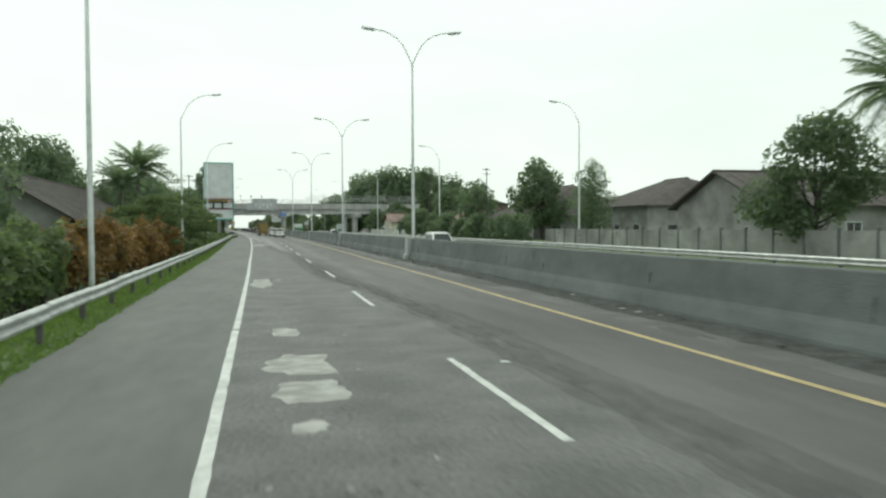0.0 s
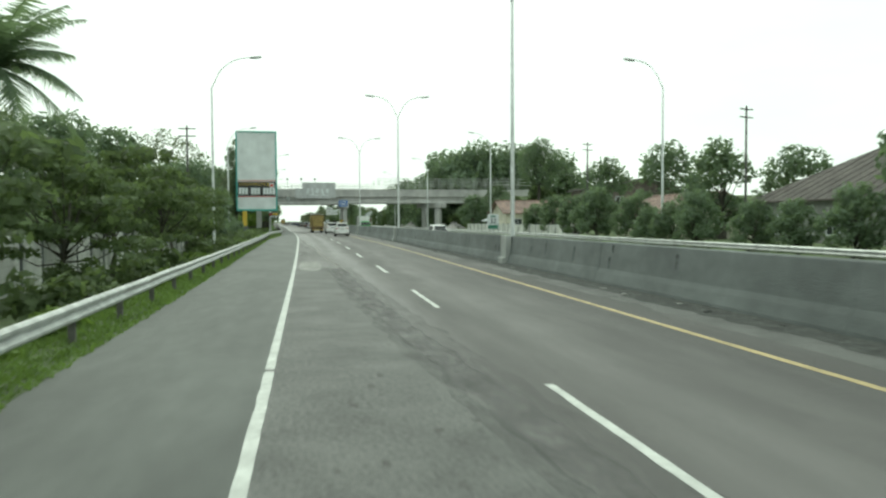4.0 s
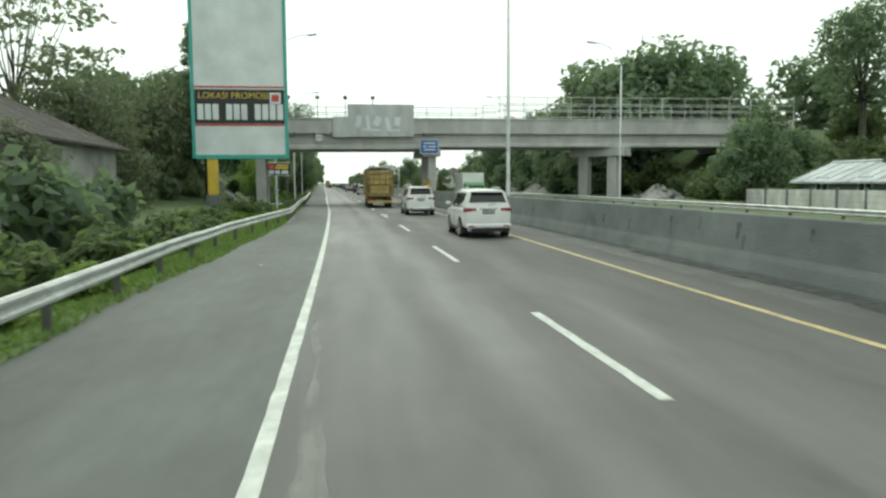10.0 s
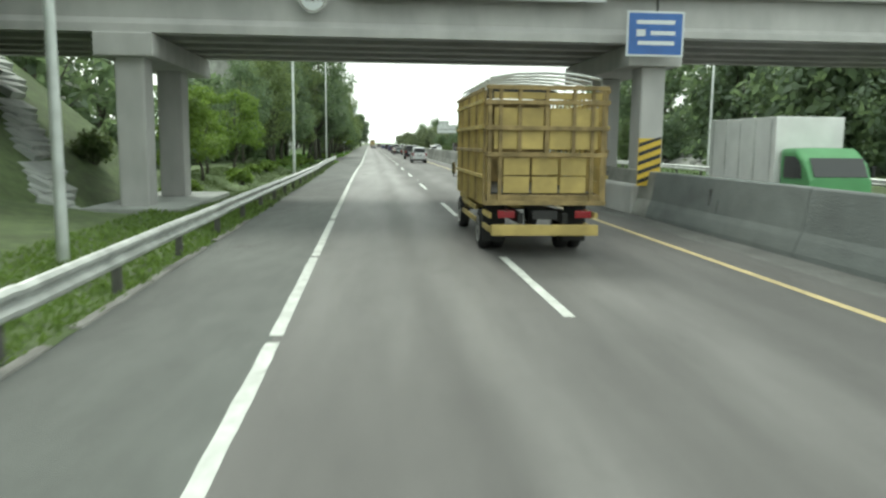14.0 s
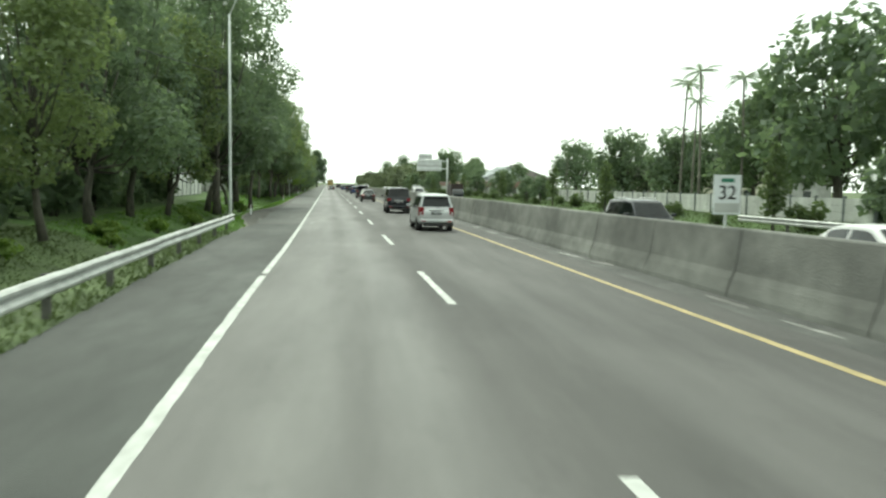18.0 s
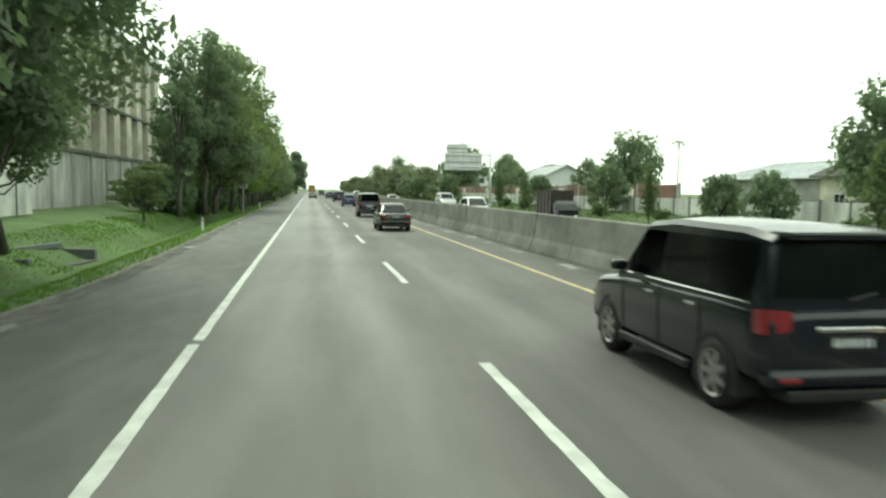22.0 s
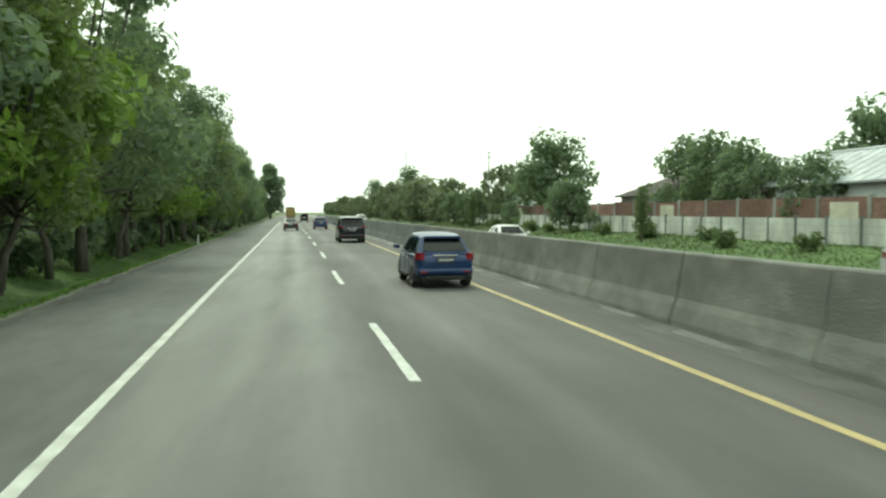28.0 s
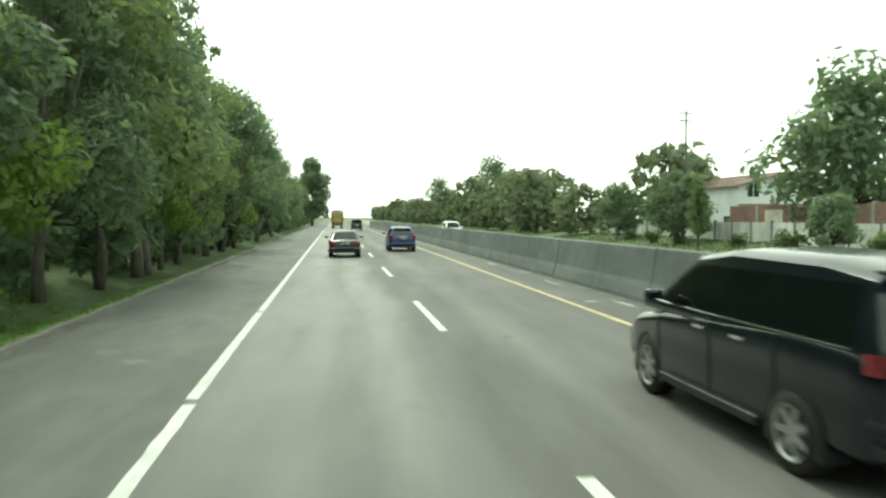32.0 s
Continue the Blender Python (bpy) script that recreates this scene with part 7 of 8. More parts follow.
planted(t_d, [(-5.6, 356, 0, 0, 1.05), (-6.0, 364.5, 0, 100, 1.3), (-8.5, 222, 0, 30, 0.7), (-9.5, 228, 0, 80, 0.75), (-8.0, 215, 0, 180, 0.6), (-9.0, 235, 0, 220, 0.8), (-6.2, 375, 0, 40, 1.1), (-6.2, 399, 0, 140, 1.0), (-6.2, 410, 0, 270, 0.9), (-5.8, 428, 0, 30, 0.9), (-5.8, 452, 0, 30, 1.0), (-6.4, 370.5, 0, 300, 1.65), (-14.5, 206, 3.5, 90, 0.8)], "young trees on the verge")
back = tree("woodland_tree", "broad dark tree behind the verge", "tree", 12.0, 2.2, 4.8, M_LEAF_DARK, M_BARK, 53, 1300, 0.45, 20, 0.25)
planted(back, row(-19, 228, 312, 8.5, 3, (0.65, 0.95), 2.5) + row(-20, 378, 640, 9.5, 4, (0.9, 1.3), 3) + row(-12, 440, 640, 11, 8, (0.8, 1.1), 1.5) + [(-22, 206, 2, 0, 1.0), (-16, 217, 0, 90, 0.9), (-30, 120, -0.4, 0, 1), (-26, 100, -0.4, 80, 0.9), (-25, 34, -0.4, 0, 0.9), (-22, 20, -0.4, 0, 1.0)], "trees behind the verge")

slim = tree("roadside_tree", "tall narrow dark roadside tree with a slender trunk", "tree", 16.5, 3.2, 2.5, M_LEAF_DARK, M_BARK, 127, 7600, 0.17, 24, 0.2)
planted(slim, set_back([(-7.4, 334, 0, 130, 0.84), (-6.2, 339, 0, 40, 0.92), (-5.0, 388, 0, 90, 0.85), (-5.2, 409, 0, 10, 0.9), (-5.0, 439, 0, 210, 0.9), (-5.0, 290, 0, 60, 0.75), (-8.7, 190, -0.3, 20, 1.02), (-10.0, 194, -0.3, 160, 1.1)]), "roadside trees")
under = shrub("undergrowth", "tangled dark green undergrowth beneath the trees", 1.9, 2.7, M_LEAF_DARK, 131, 640, 0.275)
planted(under, row(-10.2, 334, 470, 3.6, 41, (0.8, 1.5), 1.4, 0.0) + row(-8.4, 352, 470, 6.5, 42, (0.5, 1.1), 1.0, -0.2) + row(-8.2, 374, 470, 3.4, 50, (0.5, 0.9), 0.6, -0.3) + row(-8.6, 337, 352, 2.6, 51, (0.7, 1.15), 0.8, -0.2) + row(-10.5, 470, 640, 5, 43, (1.0, 1.8), 1.6, 0.0) + row(-7.0, 400, 640, 5, 45, (0.7, 1.3), 1.0, 0.0) + row(-12.2, 238, 290, 3.6, 47, (0.8, 1.35), 0.7, 0.1) + row(-12.4, 214, 242, 4.5, 44, (0.8, 1.4), 1.2, 0.1) + row(-9.2, 139, 162, 2.8, 52, (0.8, 1.3), 0.6, -0.4) + row(-12.8, 186, 204, 4.5, 46, (0.7, 1.2), 1.2, 0.4) + row(29.0, 226, 264, 4.0, 48, (0.8, 1.3), 1.0, 0.2) + row(34, 222, 262, 5.0, 49, (1.2, 1.8), 1.5, 0.2), "undergrowth")
planted(shrub("bank_bush", "leafy bush on the embankment slope", 2.0, 2.6, M_LEAF, 137, 2000, 0.17), [(36, 190, 0.6, 0, 1.1), (37, 184, 0, 70, 1.3), (40, 190, 1.8, 140, 1.3), (43, 186, 1.6, 220, 1.5), (46, 191, 4.8, 10, 1.5), (50, 187, 3.6, 100, 1.4), (36, 194, 1.0, 200, 1.3), (54, 184, 2.6, 300, 1.5), (33, 186, -0.1, 30, 1.1), (33.2, 192, -0.1, 80, 1.1), (34.5, 196, 0.3, 180, 1.1), (38, 195, 2.2, 250, 1.3), (41, 195, 4.2, 320, 1.2), (39, 188, 1.0, 20, 1.3), (35, 201, 0.4, 100, 1.0), (36, 206, 0.9, 10, 1.1), (37, 212, 1.5, 190, 1.2), (34, 209, -0.1, 290, 1.1), (35, 216, 0, 40, 1.3), (-9.6, 196.0, -0.1, 30, 0.55), (-11.4, 194.6, 0.3, 120, 0.7), (-13.2, 197.0, 2.2, 200, 0.8), (-11.0, 199.6, 2.2, 300, 0.5), (-9.3, 207.5, 1.2, 80, 0.5)], "bank bushes")

planted(tree("tall_tree", "tall dark full-crowned tree at the end of the roadside row", "tree", 17.5, 2.2, 4.6, M_LEAF_DARK, M_BARK, 151, 9000, 0.36, 34, 0.32, flat=1.0), [(-3.9, 590, 0, 0, 1.0)])

# before the bridge, beside the guard rail
broad = tree("broad_tree", "broad dark roadside tree with low hanging branches", "tree", 17.0, 4.4, 4.6, M_LEAF_DARK, M_BARK, 139, 19000, 0.155, 30, 0.22, rise=(0.1, 0.66))
planted(broad, [(-6.7, 294.5, 0.0, 0, 1.07), (-10.8, 287, 0.3, 120, 0.95), (-9.6, 301, 0.2, 230, 0.75)], "broad trees")
flat = tree("spreading_tree", "young tree with flat layered green branches", "tree", 5.6, 1.3, 2.9, M_LEAF, M_BARK, 61, 3400, 0.15, 20, 0.09, flat=0.22)
planted(flat, [(-6.8, 54, -0.4, 0, 0.9), (-7.2, 61, -0.5, 70, 1.0), (-7.6, 70, -0.5, 140, 1.05), (-7.3, 79, -0.5, 200, 0.95), (-7.8, 87, -0.5, 30, 1.1), (-7.2, 95, -0.5, 310, 1.05), (-7.9, 103, -0.5, 260, 1.15), (-8.4, 112, -0.5, 100, 1.0), (-8.6, 124, -0.5, 40, 0.75), (-8.2, 119, -0.5, 190, 0.7), (-9.0, 325, 0.0, 60, 0.68)], "young trees beside the guard rail")
bare = tree("sparse_tree", "tall sparse tree with bare spreading limbs", "tree", 13.5, 5.0, 5.4, M_LEAF_OLIVE_HAZE, M_BARK, 67, 2200, 0.17, 34, 0.13, flat=0.28, open_=0.25)
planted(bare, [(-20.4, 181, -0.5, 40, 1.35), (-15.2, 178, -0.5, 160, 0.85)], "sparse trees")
olive = tree("olive_tree", "bushy olive green tree", "tree", 7.8, 1.2, 3.0, M_LEAF_OLIVE_HAZE, M_BARK, 71, 3200, 0.17, 18, 0.14)
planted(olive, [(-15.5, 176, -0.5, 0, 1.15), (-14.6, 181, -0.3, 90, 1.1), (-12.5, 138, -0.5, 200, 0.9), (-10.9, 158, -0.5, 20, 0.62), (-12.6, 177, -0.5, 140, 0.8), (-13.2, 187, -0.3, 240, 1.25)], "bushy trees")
near_dark = tree("dark_tree", "dense round dark green tree", "tree", 9.8, 1.6, 4.0, M_LEAF_DARK, M_BARK, 73, 6600, 0.2, 22, 0.2)
planted(near_dark, [(-10.2, 131, -0.5, 40, 0.92), (-14, 101, -0.5, 0, 0.95), (-14.5, 116, -0.5, 60, 1.05), (-15, 90, -0.5, 180, 0.8), (-15.5, 193, -0.3, 20, 1.15), (-14.0, 199, 1.5, 130, 1.1), (-14, 30, -0.4, 30, 1.0), (-15.5, 42, -0.4, 90, 0.9), (-18, 52, -0.4, 210, 1.0), (-21, 84, -0.4, 40, 1.25), (-23, 96, -0.4, 140, 1.2), (30, 24, 0.2, 0, 0.95), (29, 33, 0.2, 90, 0.8)], "dense trees")
planted(palm("coconut_palm", "coconut palm with arching feathery fronds", 8.7, 5, 30, 4.4, 0.22), [(-11.9, 84.8, -0.5, 30, 1.0), (-12.6, 81, -0.5, 130, 0.8), (29.5, 27.5, 0.2, 60, 0.92)], "coconut palms")
planted(palm("areca_palm", "slender areca palm with drooping fronds", 10.6, 9, 12, 1.9, 0.09, 0.3, True), [(31, 289, 0.3, 0, 1.0), (30.2, 284, 0.3, 120, 1.03), (32.0, 281, 0.3, 200, 0.95), (33.5, 292, 0.3, 280, 0.9), (42, 356, 0.3, 30, 0.7), (45, 480, 0.3, 60, 0.8), (48, 476, 0.3, 160, 0.75), (52, 498, 0.3, 10, 0.8)], "areca palms")
planted(banana("banana_plant", "banana plant with broad torn green leaves", 4.2, 3), [(-9.2, 73, -0.5, 0, 1.0), (-9.6, 76.5, -0.5, 60, 1.1), (-8.9, 67, -0.5, 160, 0.8), (-9.0, 60, -0.5, 220, 0.9), (-10, 47, -0.5, 220, 0.9)], "banana plants")
planted(column_tree("cypress", "dark slender conical tree", 7.5, 0.9, M_LEAF_DARK, 4), [(-14, 78, -0.5, 0, 1.0)])
planted(column_tree("conical_tree", "broad dark conical evergreen before the houses", 9.2, 2.9, M_LEAF_DARK, 6, 8000), [(36.0, 76.0, 0.0, 0, 1.0)])
rust = shrub("hedge_shrub", "tall hedge shrub with rust-red young leaves", 1.25, 2.6, M_LEAF_RUST, 81, 1500, 0.12)
planted(rust, [(-6.0 - 0.25 * (k % 2), 27 + k * 2.2, -0.3, k * 77, 0.85 + 0.14 * (k % 3)) for k in range(15)] + [(-5.8, 61.1, -0.3, 220, 0.75), (-5.9, 63.4, -0.3, 20, 0.6), (-5.9, 52, -0.3, 20, 0.7), (-6.1, 56.5, -0.3, 120, 0.65)], "hedge shrubs")
greenh = shrub("hedge_shrub", "dense green hedge shrub", 1.3, 2.4, M_LEAF, 83, 1500, 0.12)
planted(greenh, [(-7.6, 14 + k * 3.1, -0.4, k * 50, 1.0 + 0.12 * (k % 3)) for k in range(13)] + [(-6.1, 8 + k * 2.4, -0.4, k * 61, 0.95 + 0.1 * (k % 3)) for k in range(8)] + [(-6.4, 48.5 + 1.7 * k, -0.4, k * 91, 0.65 + 0.1 * (k % 4)) for k in range(12)], "hedge shrubs")
low = shrub("verge_shrub", "low bushy green shrub on the verge", 0.9, 1.0, M_LEAF, 87, 430, 0.135)
planted(low, row(-5.6, 70, 190, 1.9, 5, (0.7, 1.3), 0.9, -0.35) + row(-7.0, 110, 186, 2.6, 6, (0.9, 1.5), 0.9, -0.5) + row(25.6, 300, 460, 6.0, 7, (0.6, 1.3), 1.0, 0.15) + row(24.8, 262, 300, 7, 9, (0.8, 1.5), 0.8, 0.1) + [(-4.2, 404, 0, 0, 1.0), (-4.5, 408, 0, 0, 0.9)], "verge shrubs")
leafl = shrub("verge_shrub", "bright green leafy weeds on the verge", 0.8, 0.7, M_LEAF_LIGHT, 89, 460, 0.13)
planted(leafl, row(-4.9, 66, 184, 3.1, 15, (0.6, 1.2), 0.5, -0.3) + row(-7.5, 210, 300, 5, 16, (0.6, 1.2), 1.6, -0.4), "verge weeds")

# across the opposite carriageway
bushy = tree("garden_tree", "rounded dark green garden tree", "tree", 5.2, 0.35, 2.3, M_LEAF_DARK, M_BARK, 91, 3000, 0.18, 22, 0.12)
planted(bushy, row(25.6, 68, 112, 4.2, 21, (0.5, 0.78), 0.6, 0.1) + [(26.2, 118, 0.1, 0, 0.95), (26, 122.5, 0.1, 80, 0.85), (29.5, 139, 0.1, 60, 0.95), (29.8, 146, 0.1, 160, 0.8), (30, 181, 0.3, 10, 1.2), (27, 246, 0.2, 50, 0.9), (25.0, 254, 0.2, 200, 0.9), (25.2, 312, 0.2, 10, 0.62), (24.6, 315.5, 0.2, 70, 0.6), (26.6, 338, 0.2, 0, 0.85), (26.8, 358.5, 0.2, 0, 0.75), (26.3, 412, 0.2, 100, 0.95), (26, 446, 0.2, 200, 1.0), (25.6, 458, 0.2, 20, 0.95), (26, 430, 0.2, 70, 0.6)], "garden trees")
mid = tree("garden_tree", "tall leafy tree behind the fence", "tree", 9.0, 2.0, 3.4, M_LEAF_DARK, M_BARK, 97, 2500, 0.25, 18, 0.18)
planted(mid, [(35, 190.5, 0.0, 0, 0.7), (38.0, 193, 2.0, 90, 0.72), (37.5, 187.5, 0.0, 140, 0.7), (34.5, 87, 0.2, 0, 1.12), (34, 86, 0.2, 190, 0.9), (33, 108, 0.2, 20, 0.9), (36, 138, 0.2, 60, 1.0), (38, 128, 0.2, 150, 1.1), (42, 112, 0.2, 260, 0.9), (33, 262, 0.2, 0, 1.45), (32, 270, 0.2, 110, 1.4), (34, 254, 0.2, 220, 1.5), (38, 278, 0.2, 40, 1.1), (36.5, 287, 0.2, 100, 1.05), (35, 281.5, 0.2, 10, 1.15), (40, 300, 0.3, 70, 0.95), (38, 372, 0.3, 0, 0.7), (33.4, 389.5, 0.3, 70, 0.6), (33.6, 394.5, 0.3, 250, 0.62), (35.4, 404, 0.3, 40, 0.9), (34.6, 398.5, 0.3, 40, 0.78), (36.5, 412, 0.3, 180, 0.95)], "trees behind the fence")
planted(tree("mango_tree", "big dark dome-shaped tree on a visible trunk", "tree", 16.6, 8.6, 4.4, M_LEAF_DARK, M_BARK, 101, 5600, 0.22, 24, 0.3, flat=0.9), [(44.5, 189, 0, 0, 1.0)])
dome = tree("mango_tree", "big dark dome-shaped tree", "tree", 13.5, 2.5, 6.4, M_LEAF_DARK, M_BARK, 103, 4600, 0.41, 26, 0.35)
planted(dome, [(65, 421, 0, 0, 1.0), (48, 226, 0, 30, 1.35), (44, 246, 0, 130, 1.3), (58, 216, 0, 230, 1.2), (38, 234, 0, 310, 1.3), (33.5, 223, 0, 60, 0.95), (32.5, 233, 0, 200, 0.8), (33.5, 245, 0, 20, 0.85), (41, 224, 2.0, 150, 1.25), (53, 232, 0, 75, 1.4), (36, 228, 0, 15, 1.2), (31, 219, 0, 250, 0.55), (37, 317, 0.2, 0, 0.63), (34.7, 440, 0.4, 40, 0.82), (36, 300, 0.2, 10, 0.55)], "big trees")
conical = column_tree("column_tree", "clipped column-shaped evergreen on the verge", 4.4, 0.85, M_LEAF, 107)
planted(conical, [(23.8, 302, 0.1, 0, 0.95), (23.4, 286, 0.1, 30, 0.95), (22.9, 321, 0.1, 60, 0.85), (23.3, 362, 0.2, 90, 0.9), (23.2, 351, 0.2, 10, 0.85), (23.2, 262, 0.1, 120, 1.0), (23.8, 247, 0.1, 220, 1.0), (24, 393, 0.2, 20, 0.8), (24.5, 441, 0.2, 70, 1.0)], "column trees")
far_tree = tree("distant_tree", "distant hazy green tree", "tree", 8.5, 1.0, 4.2, M_LEAF_OLIVE_HAZE, M_BARK, 109, 520, 0.66, 14, 0.2)
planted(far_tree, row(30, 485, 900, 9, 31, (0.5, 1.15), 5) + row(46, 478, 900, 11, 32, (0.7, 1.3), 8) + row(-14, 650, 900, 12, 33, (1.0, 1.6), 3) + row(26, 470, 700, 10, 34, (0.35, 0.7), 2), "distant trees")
planted(tree("tall_tree", "tall narrow far tree above the tree line", "tree", 14.5, 3.0, 4.4, M_LEAF_DARK, M_BARK, 113, 2600, 0.32, 18, 0.25), [(32, 539, 0, 0, 0.95), (36, 545, 0, 90, 0.8), (30, 600, 0, 0, 0.9)], "far tall trees")

# grass blades on the verges
gr = np.random.default_rng(5)


def blades(name, label, u0, u1, s0, s1, count, high, mat=M_BLADES):
    u = u0 + (u1 - u0) * gr.random(count)
    s = s0 + (s1 - s0) * gr.random(count)
    keep = np.array([a > 0 or a < lawn_edge(b) + 0.03 for a, b in zip(u, s)])
    u, s = u[keep], s[keep]
    v, f = [], []
    for a, b in zip(u, s):
        p = at(a, b, lawn_height(a, b) if a < 0 else hill(a, b))
        ang, h, w = gr.random() * 6.28, high * (0.5 + gr.random()), 0.02 + 0.03 * gr.random()
        dx, dy = math.cos(ang) * w, math.sin(ang) * w
        lx, ly = (gr.random() - 0.5) * h * 2.4, (gr.random() - 0.5) * h * 2.4
        j = len(v)
        v += [(p.x - dx, p.y - dy, p.z - 0.02), (p.x + dx, p.y + dy, p.z - 0.02), (p.x + lx, p.y + ly, p.z + h)]
        f.append((j, j + 1, j + 2))
    return tagged(new(name, mesh_of(name, v, f, mat)), label, "grass", kind="stuff")


blades("verge_grass", "short green grass under the guard rail", -5.2, -2.2, -5, 205, 90000, 0.09)
# Shade under the trees is put into these duller blades.
blades("verge_grass", "green grass on the near bank, dulled for tree shade", -10.5, -2.0, 200, 258, 36000, 0.08, M_BLADES_DULL)
blades("verge_grass", "bright green grass on the roadside bank", -10.5, -2.0, 258, 420, 82000, 0.07, M_BLADES_BRIGHT)
blades("verge_grass", "green grass beyond the opposite carriageway", 22.7, 28.4, 230, 470, 26000, 0.15, M_BLADES_DULL)

# ---- patches, tyre marks and litter on the road ----
for k, (u, s, w, l) in enumerate(((1.03, 13.9, 0.5, 1.2), (1.1, 10.2, 0.95, 1.7), (1.15, 8.2, 0.85, 1.3), (1.03, 6.45, 0.36, 0.5), (1.28, 29.3, 0.3, 0.35))):
    tagged(blot("cement_patch", u, s, w, l, M_PATCH, 0.004 + 0.0005 * (k % 4), 20 + k, rough=0.45), "pale cement repair patch on the worn lane", "road patch", "cement patches", "structure")
tagged(blot("cement_patch", 0.62, 27.8, 0.74, 5.0, M_PATCH, 0.0042, 47, rough=0.5), "pale broken cement patch on the worn lane", "road patch", "cement patches", "structure")
tagged(blot("cement_patch", 0.63, 88.4, 1.0, 7.7, M_PATCH, 0.0038, 44, rough=0.12), "long crumbling cement repair patch", "road patch", "cement patches", "structure")
for k in range(130):
    r = random.Random(900 + k)
    tagged(blot("asphalt_chip", 0.64 + 0.52 * r.uniform(-1, 1), 88.4 + r.uniform(-3.9, 3.9), r.uniform(0.03, 0.16), r.uniform(0.06, 0.3), M_CHIP, 0.0048 + 0.00001 * k, 60 + k, rough=0.9), "broken dark asphalt showing through cement", "road patch", "asphalt chips", "structure")
WORN_EDGE = ((-8, 4.9), (14, 4.7), (24, 4.2), (30, 3.3), (40, 3.15), (50, 3.05), (58, 2.9), (66, 2.4), (76, 2.0), (86, 1.8))
WORN_LANE = strip("worn_lane", [(0, 0.002), (0, 0.002)], -8, 86, 0.4, M_ASPHALT_OLD, wobble=lambda j, s: ((along(s, WORN_EDGE) - 0.25 + 0.16 * noise.noise(Vector((s * 0.5, 7, 1))) + 0.12 * noise.noise(Vector((s * 2.3, 7, 5))) if j else along(s, EDGE_LINE) + 0.07), 0))
setting(WORN_LANE, "rough darker stretch of crumbling asphalt", "road surface")
for k, (a_, b_) in enumerate(((-0.5, 0.25), (-0.3, 0.6))):
    rim = strip("worn_rim", [(0, 0.0026 + 0.0006 * k), (0, 0.0026 + 0.0006 * k)], -8, 86, 0.4, M_WORN_VEIL, wobble=lambda j, s: (along(s, WORN_EDGE) + (b_ if j else a_) + 0.2 * noise.noise(Vector((s * 0.9, j * 3, 11 + k))), 0))
    setting(rim, "crumbling rim of the worn asphalt", "road surface")
for k, (u, s, w, l) in enumerate(((3.62, 221.8, 0.26, 0.3), (3.77, 271.6, 0.22, 0.26), (3.76, 378.4, 0.28, 0.35), (4.2, 9.6, 0.2, 0.2), (7.9, 412.5, 0.5, 0.4), (7.9, 120.8, 0.5, 0.5), (-1.5, 148.0, 0.13, 0.16), (-1.2, 152.5, 0.1, 0.12), (-1.4, 103.6, 0.12, 0.2), (0.5, 265.6, 0.25, 0.4), (1.3, 310, 0.3, 0.3))):
    tagged(blot("litter", u, s, w * 0.7, l * 0.6, M_SIGN_WHITE if k % 3 == 0 else M_PATCH, 0.008, 80 + k, rough=0.8), "scrap of pale litter lying on the asphalt", "litter", "litter")
for k in range(170):
    r = random.Random(1300 + k)
    su, ss_ = ((r.uniform(0.25, 1.7), r.uniform(74, 85)) if k % 2 else (0.25 + 0.95 * r.random(), 104 + 11.5 * r.random() ** 1.4))
    tagged(blot("asphalt_chip", su, ss_, r.uniform(0.015, 0.045), r.uniform(0.02, 0.09), M_CHIP if k % 9 else M_DUST, 0.0035 + 0.000006 * k, 700 + k, rough=0.9), "small broken spot in the worn asphalt", "road patch", "asphalt chips", "structure")
for k in range(14):
    r = random.Random(300 + k)
    tagged(blot("stain", r.choice((r.uniform(0.4, 3.2), r.uniform(-2.2, -0.4), r.uniform(4, 6.8))), r.uniform(180, 420), r.uniform(0.15, 0.45), r.uniform(0.2, 0.7), M_ASPHALT_OLD, 0.0028, 500 + k, rough=0.8), "dark worn spot in the asphalt", "road stain", "road stains", "structure")

for k, (u, s) in enumerate(((-3.5, 275.0), (-3.6, 312.0), (-3.7, 356.0), (-3.8, 398.0))):
    d = thing("delineator_post", placed(u, s, 0), "short white delineator post at the road's edge", "road post", "delineator posts")
    slab("post", -0.05, 0.05, -0.05, 0.05, -0.2, 0.62, M_SIGN_WHITE, d, bevel=0.012)
    slab("reflector", -0.03, 0.03, -0.056, -0.05, 0.46, 0.56, M_SIGN_RED, d, bevel=0.002)


DUST_LINE = [(84, 2.0), (93, 1.66), (99, 1.36), (105, 1.2), (110, 1.22), (114, 0.92), (121, 0.58), (130, 0.36), (140, 0.12)]


def dust_sway(spread):
    def sway(j, s):
        q = (s - 84) / 56
        half = spread * (0.2 + 0.8 * math.sin(math.pi * q) ** 0.6)
        return (along(s, DUST_LINE) + (half * 1.5 if j else -half * 0.6) + 0.12 * noise.noise(Vector((s * 0.5, j * 4, 2 + spread))) + 0.1 * noise.noise(Vector((s * 2.1, j * 4, 6 + spread))), 0)
    return sway


def worn_sway(j, s):
    return ((along(s, DUST_LINE) if j else along(s, EDGE_LINE) + 0.08) + 0.08 * noise.noise(Vector((s * 0.6, j * 4, 9))), 0)


setting(strip("dust_smear", [(0.3, 0.0052), (1.7, 0.0052)], 112.3, 113.6, 0.3, M_DUST_VEIL, wobble=lambda j, s: (0.3 * noise.noise(Vector((s * 2, j * 5, 3))), 0)), "pale smear of dust across the lane", "road surface")
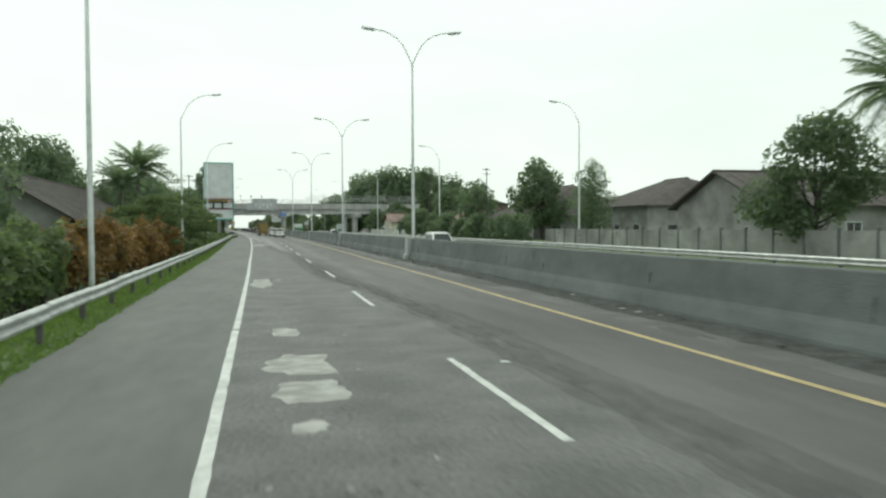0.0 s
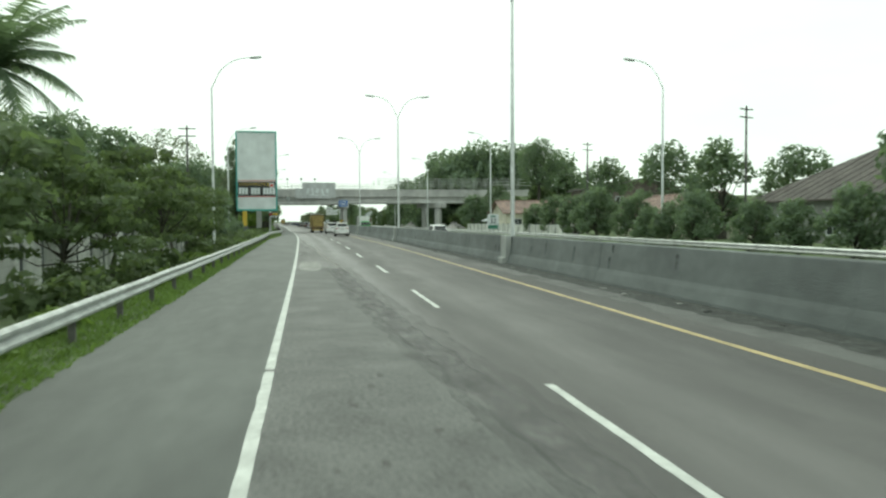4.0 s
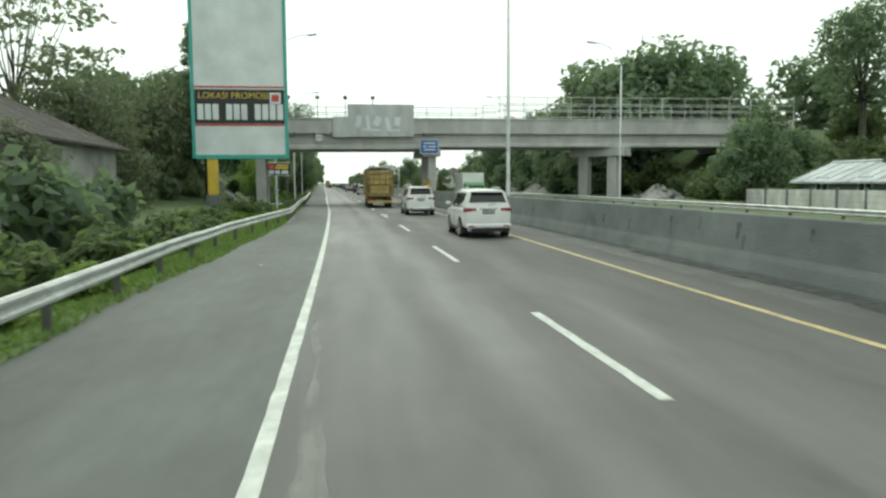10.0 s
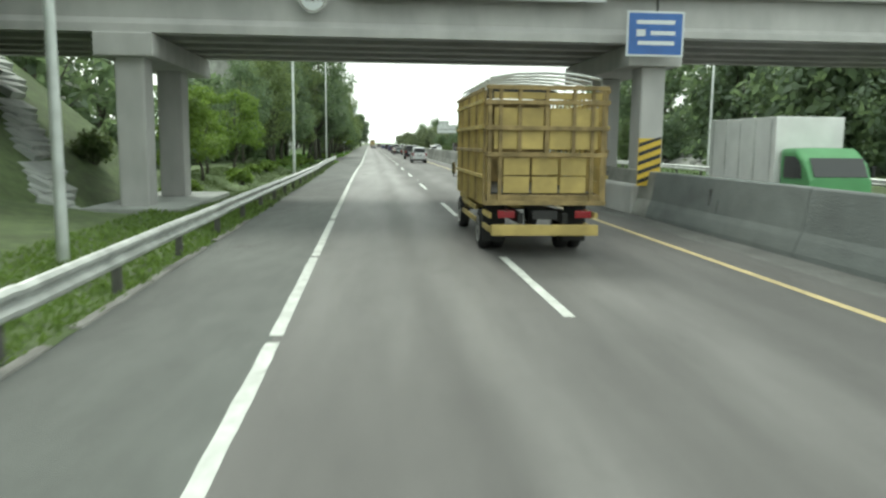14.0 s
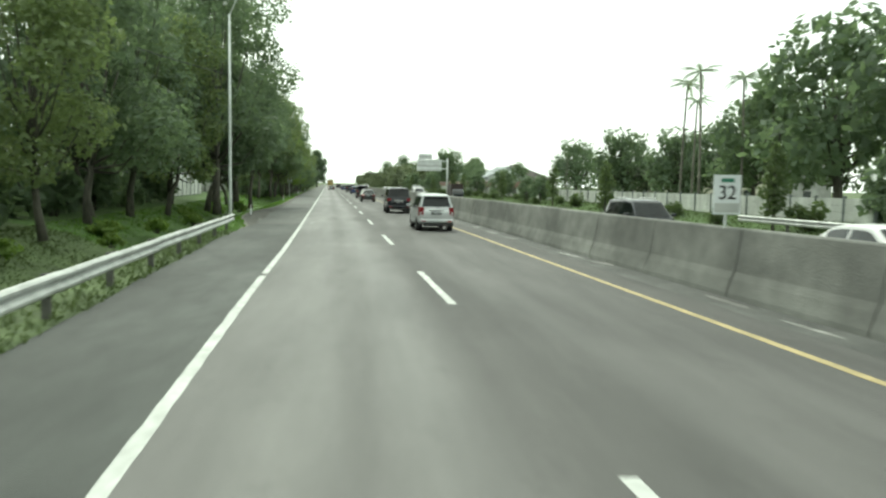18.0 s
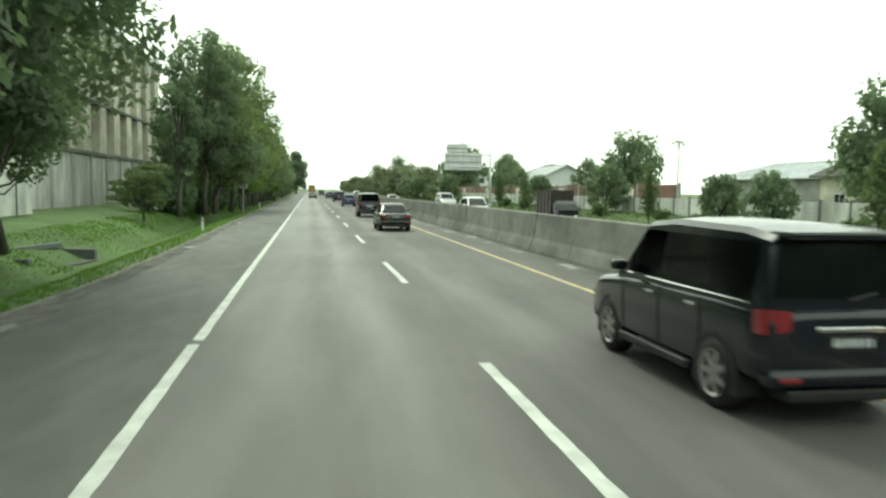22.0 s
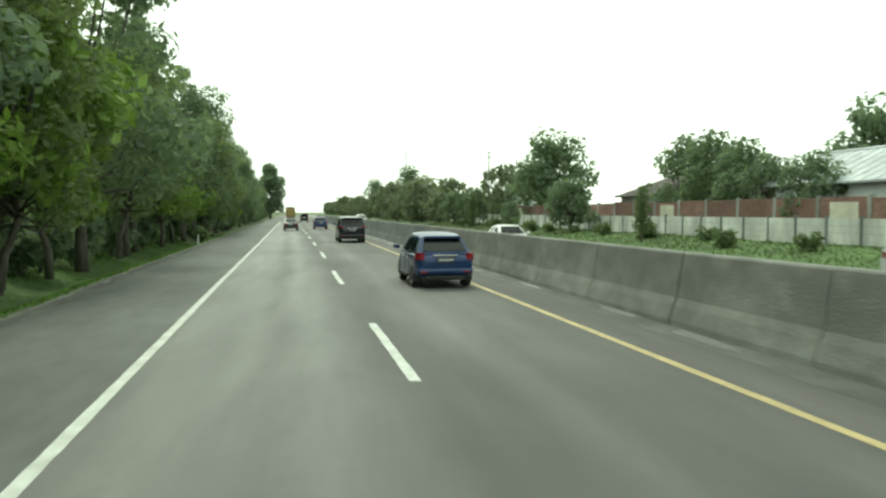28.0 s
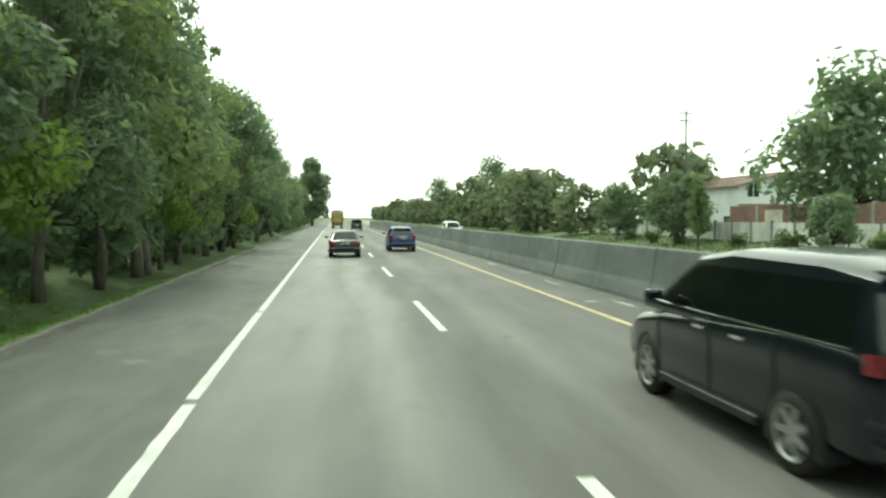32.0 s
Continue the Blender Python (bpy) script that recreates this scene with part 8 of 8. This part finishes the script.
setting(strip("worn_lane", [(0, 0.0022), (0, 0.0022)], 92.6, 126, 0.5, M_WORN_VEIL, wobble=worn_sway), "rough darker strip of asphalt beside the edge line", "road surface")
for k, spread in enumerate((0.07, 0.15)):
    setting(strip("dust_streak", [(0, 0.0045 + 0.0025 * k), (0, 0.0045 + 0.0025 * k)], 84.2, 139.8, 0.35, M_DUST_VEIL, wobble=dust_sway(spread)), "pale streak of dust and fine cement on the asphalt", "road surface")
for k in range(9):
    r = random.Random(2100 + k)
    tagged(blot("dirt_patch", r.uniform(8.0, 8.7), 12 + k * 11 + r.uniform(-3, 3), r.uniform(0.4, 0.9), r.uniform(1.5, 4.5), M_CHIP, 0.0034 + 0.0003 * (k % 3), 2200 + k, rough=0.8), "dark damp dirt by the barrier's foot", "road stain", "dirt patches", "structure")
for k in range(26):
    r = random.Random(2300 + k)
    tagged(blot("soil_clod", along(270 + k * 5.5, SOIL_EDGE) + r.uniform(-0.35, 0.15), 270 + k * 5.5 + r.uniform(-2, 2), r.uniform(0.12, 0.4), r.uniform(0.3, 1.1), M_CHIP if k % 3 else M_DUST, 0.0048 + 0.0003 * (k % 3), 2400 + k, rough=0.9), "dark broken edge of asphalt and soil", "broken asphalt", "broken edge", "structure")

for k in range(46):
    r = random.Random(2600 + k)
    s_ = 206 + k * 4.9 + r.uniform(-1.5, 1.5)
    tagged(blot("dust_patch", r.uniform(8.45, 8.95), s_, r.uniform(0.12, 0.4), r.uniform(0.6, 2.6), M_DUST if k % 3 else M_PATCH, 0.0034 + 0.0003 * (k % 3), 2700 + k, rough=0.8), "pale chalky dust along the barrier's foot", "road stain", "dust patches", "structure")

for k in range(170):
    r = random.Random(3100 + k)
    su, ss_ = (r.uniform(0.45, 2.2), r.uniform(2, 32)) if k % 3 == 0 else (0.5 + 2.3 * r.random() ** 0.7, r.uniform(31, 65))
    tagged(blot("asphalt_chip", su, ss_, r.uniform(0.025, 0.1), r.uniform(0.04, 0.22), M_CHIP if k % 6 else M_DUST, 0.0034 + 0.000006 * k, 3400 + k, rough=0.9), "small broken spot in the worn asphalt", "road patch", "asphalt chips", "structure")

for k in range(80):
    r = random.Random(4100 + k)
    su, ss_ = r.uniform(0.2, 1.1), 94.6 + 6.5 * r.random() ** 1.2
    tagged(blot("asphalt_chip", su, ss_, r.uniform(0.015, 0.05), r.uniform(0.02, 0.1), M_CHIP if k % 9 else M_DUST_PALE, 0.0036 + 0.000006 * k, 4400 + k, rough=0.9), "small broken spot in the worn asphalt", "road patch", "asphalt chips", "structure")
for k in range(80):
    r = random.Random(5300 + k)
    ss_ = r.uniform(108.2, 115)
    tagged(blot("asphalt_chip", 0.3 + 0.06 * (ss_ - 108) + 0.55 * r.random() + 0.1 * noise.noise(Vector((ss_, 3, 1))), ss_, r.uniform(0.02, 0.08), r.uniform(0.04, 0.2), M_CHIP if k % 7 else M_DUST_PALE, 0.0036 + 0.000006 * k, 5400 + k, rough=0.9), "small broken spot in the worn asphalt", "road patch", "asphalt chips", "structure")
for k in range(60):
    r = random.Random(4700 + k)
    ss_ = r.uniform(82, 91)
    tagged(blot("asphalt_chip", r.uniform(1.15, 1.6), ss_, r.uniform(0.03, 0.1), r.uniform(0.05, 0.25), M_CHIP, 0.0036 + 0.000006 * k, 4800 + k, rough=0.9), "small broken spot in the worn asphalt", "road patch", "asphalt chips", "structure")
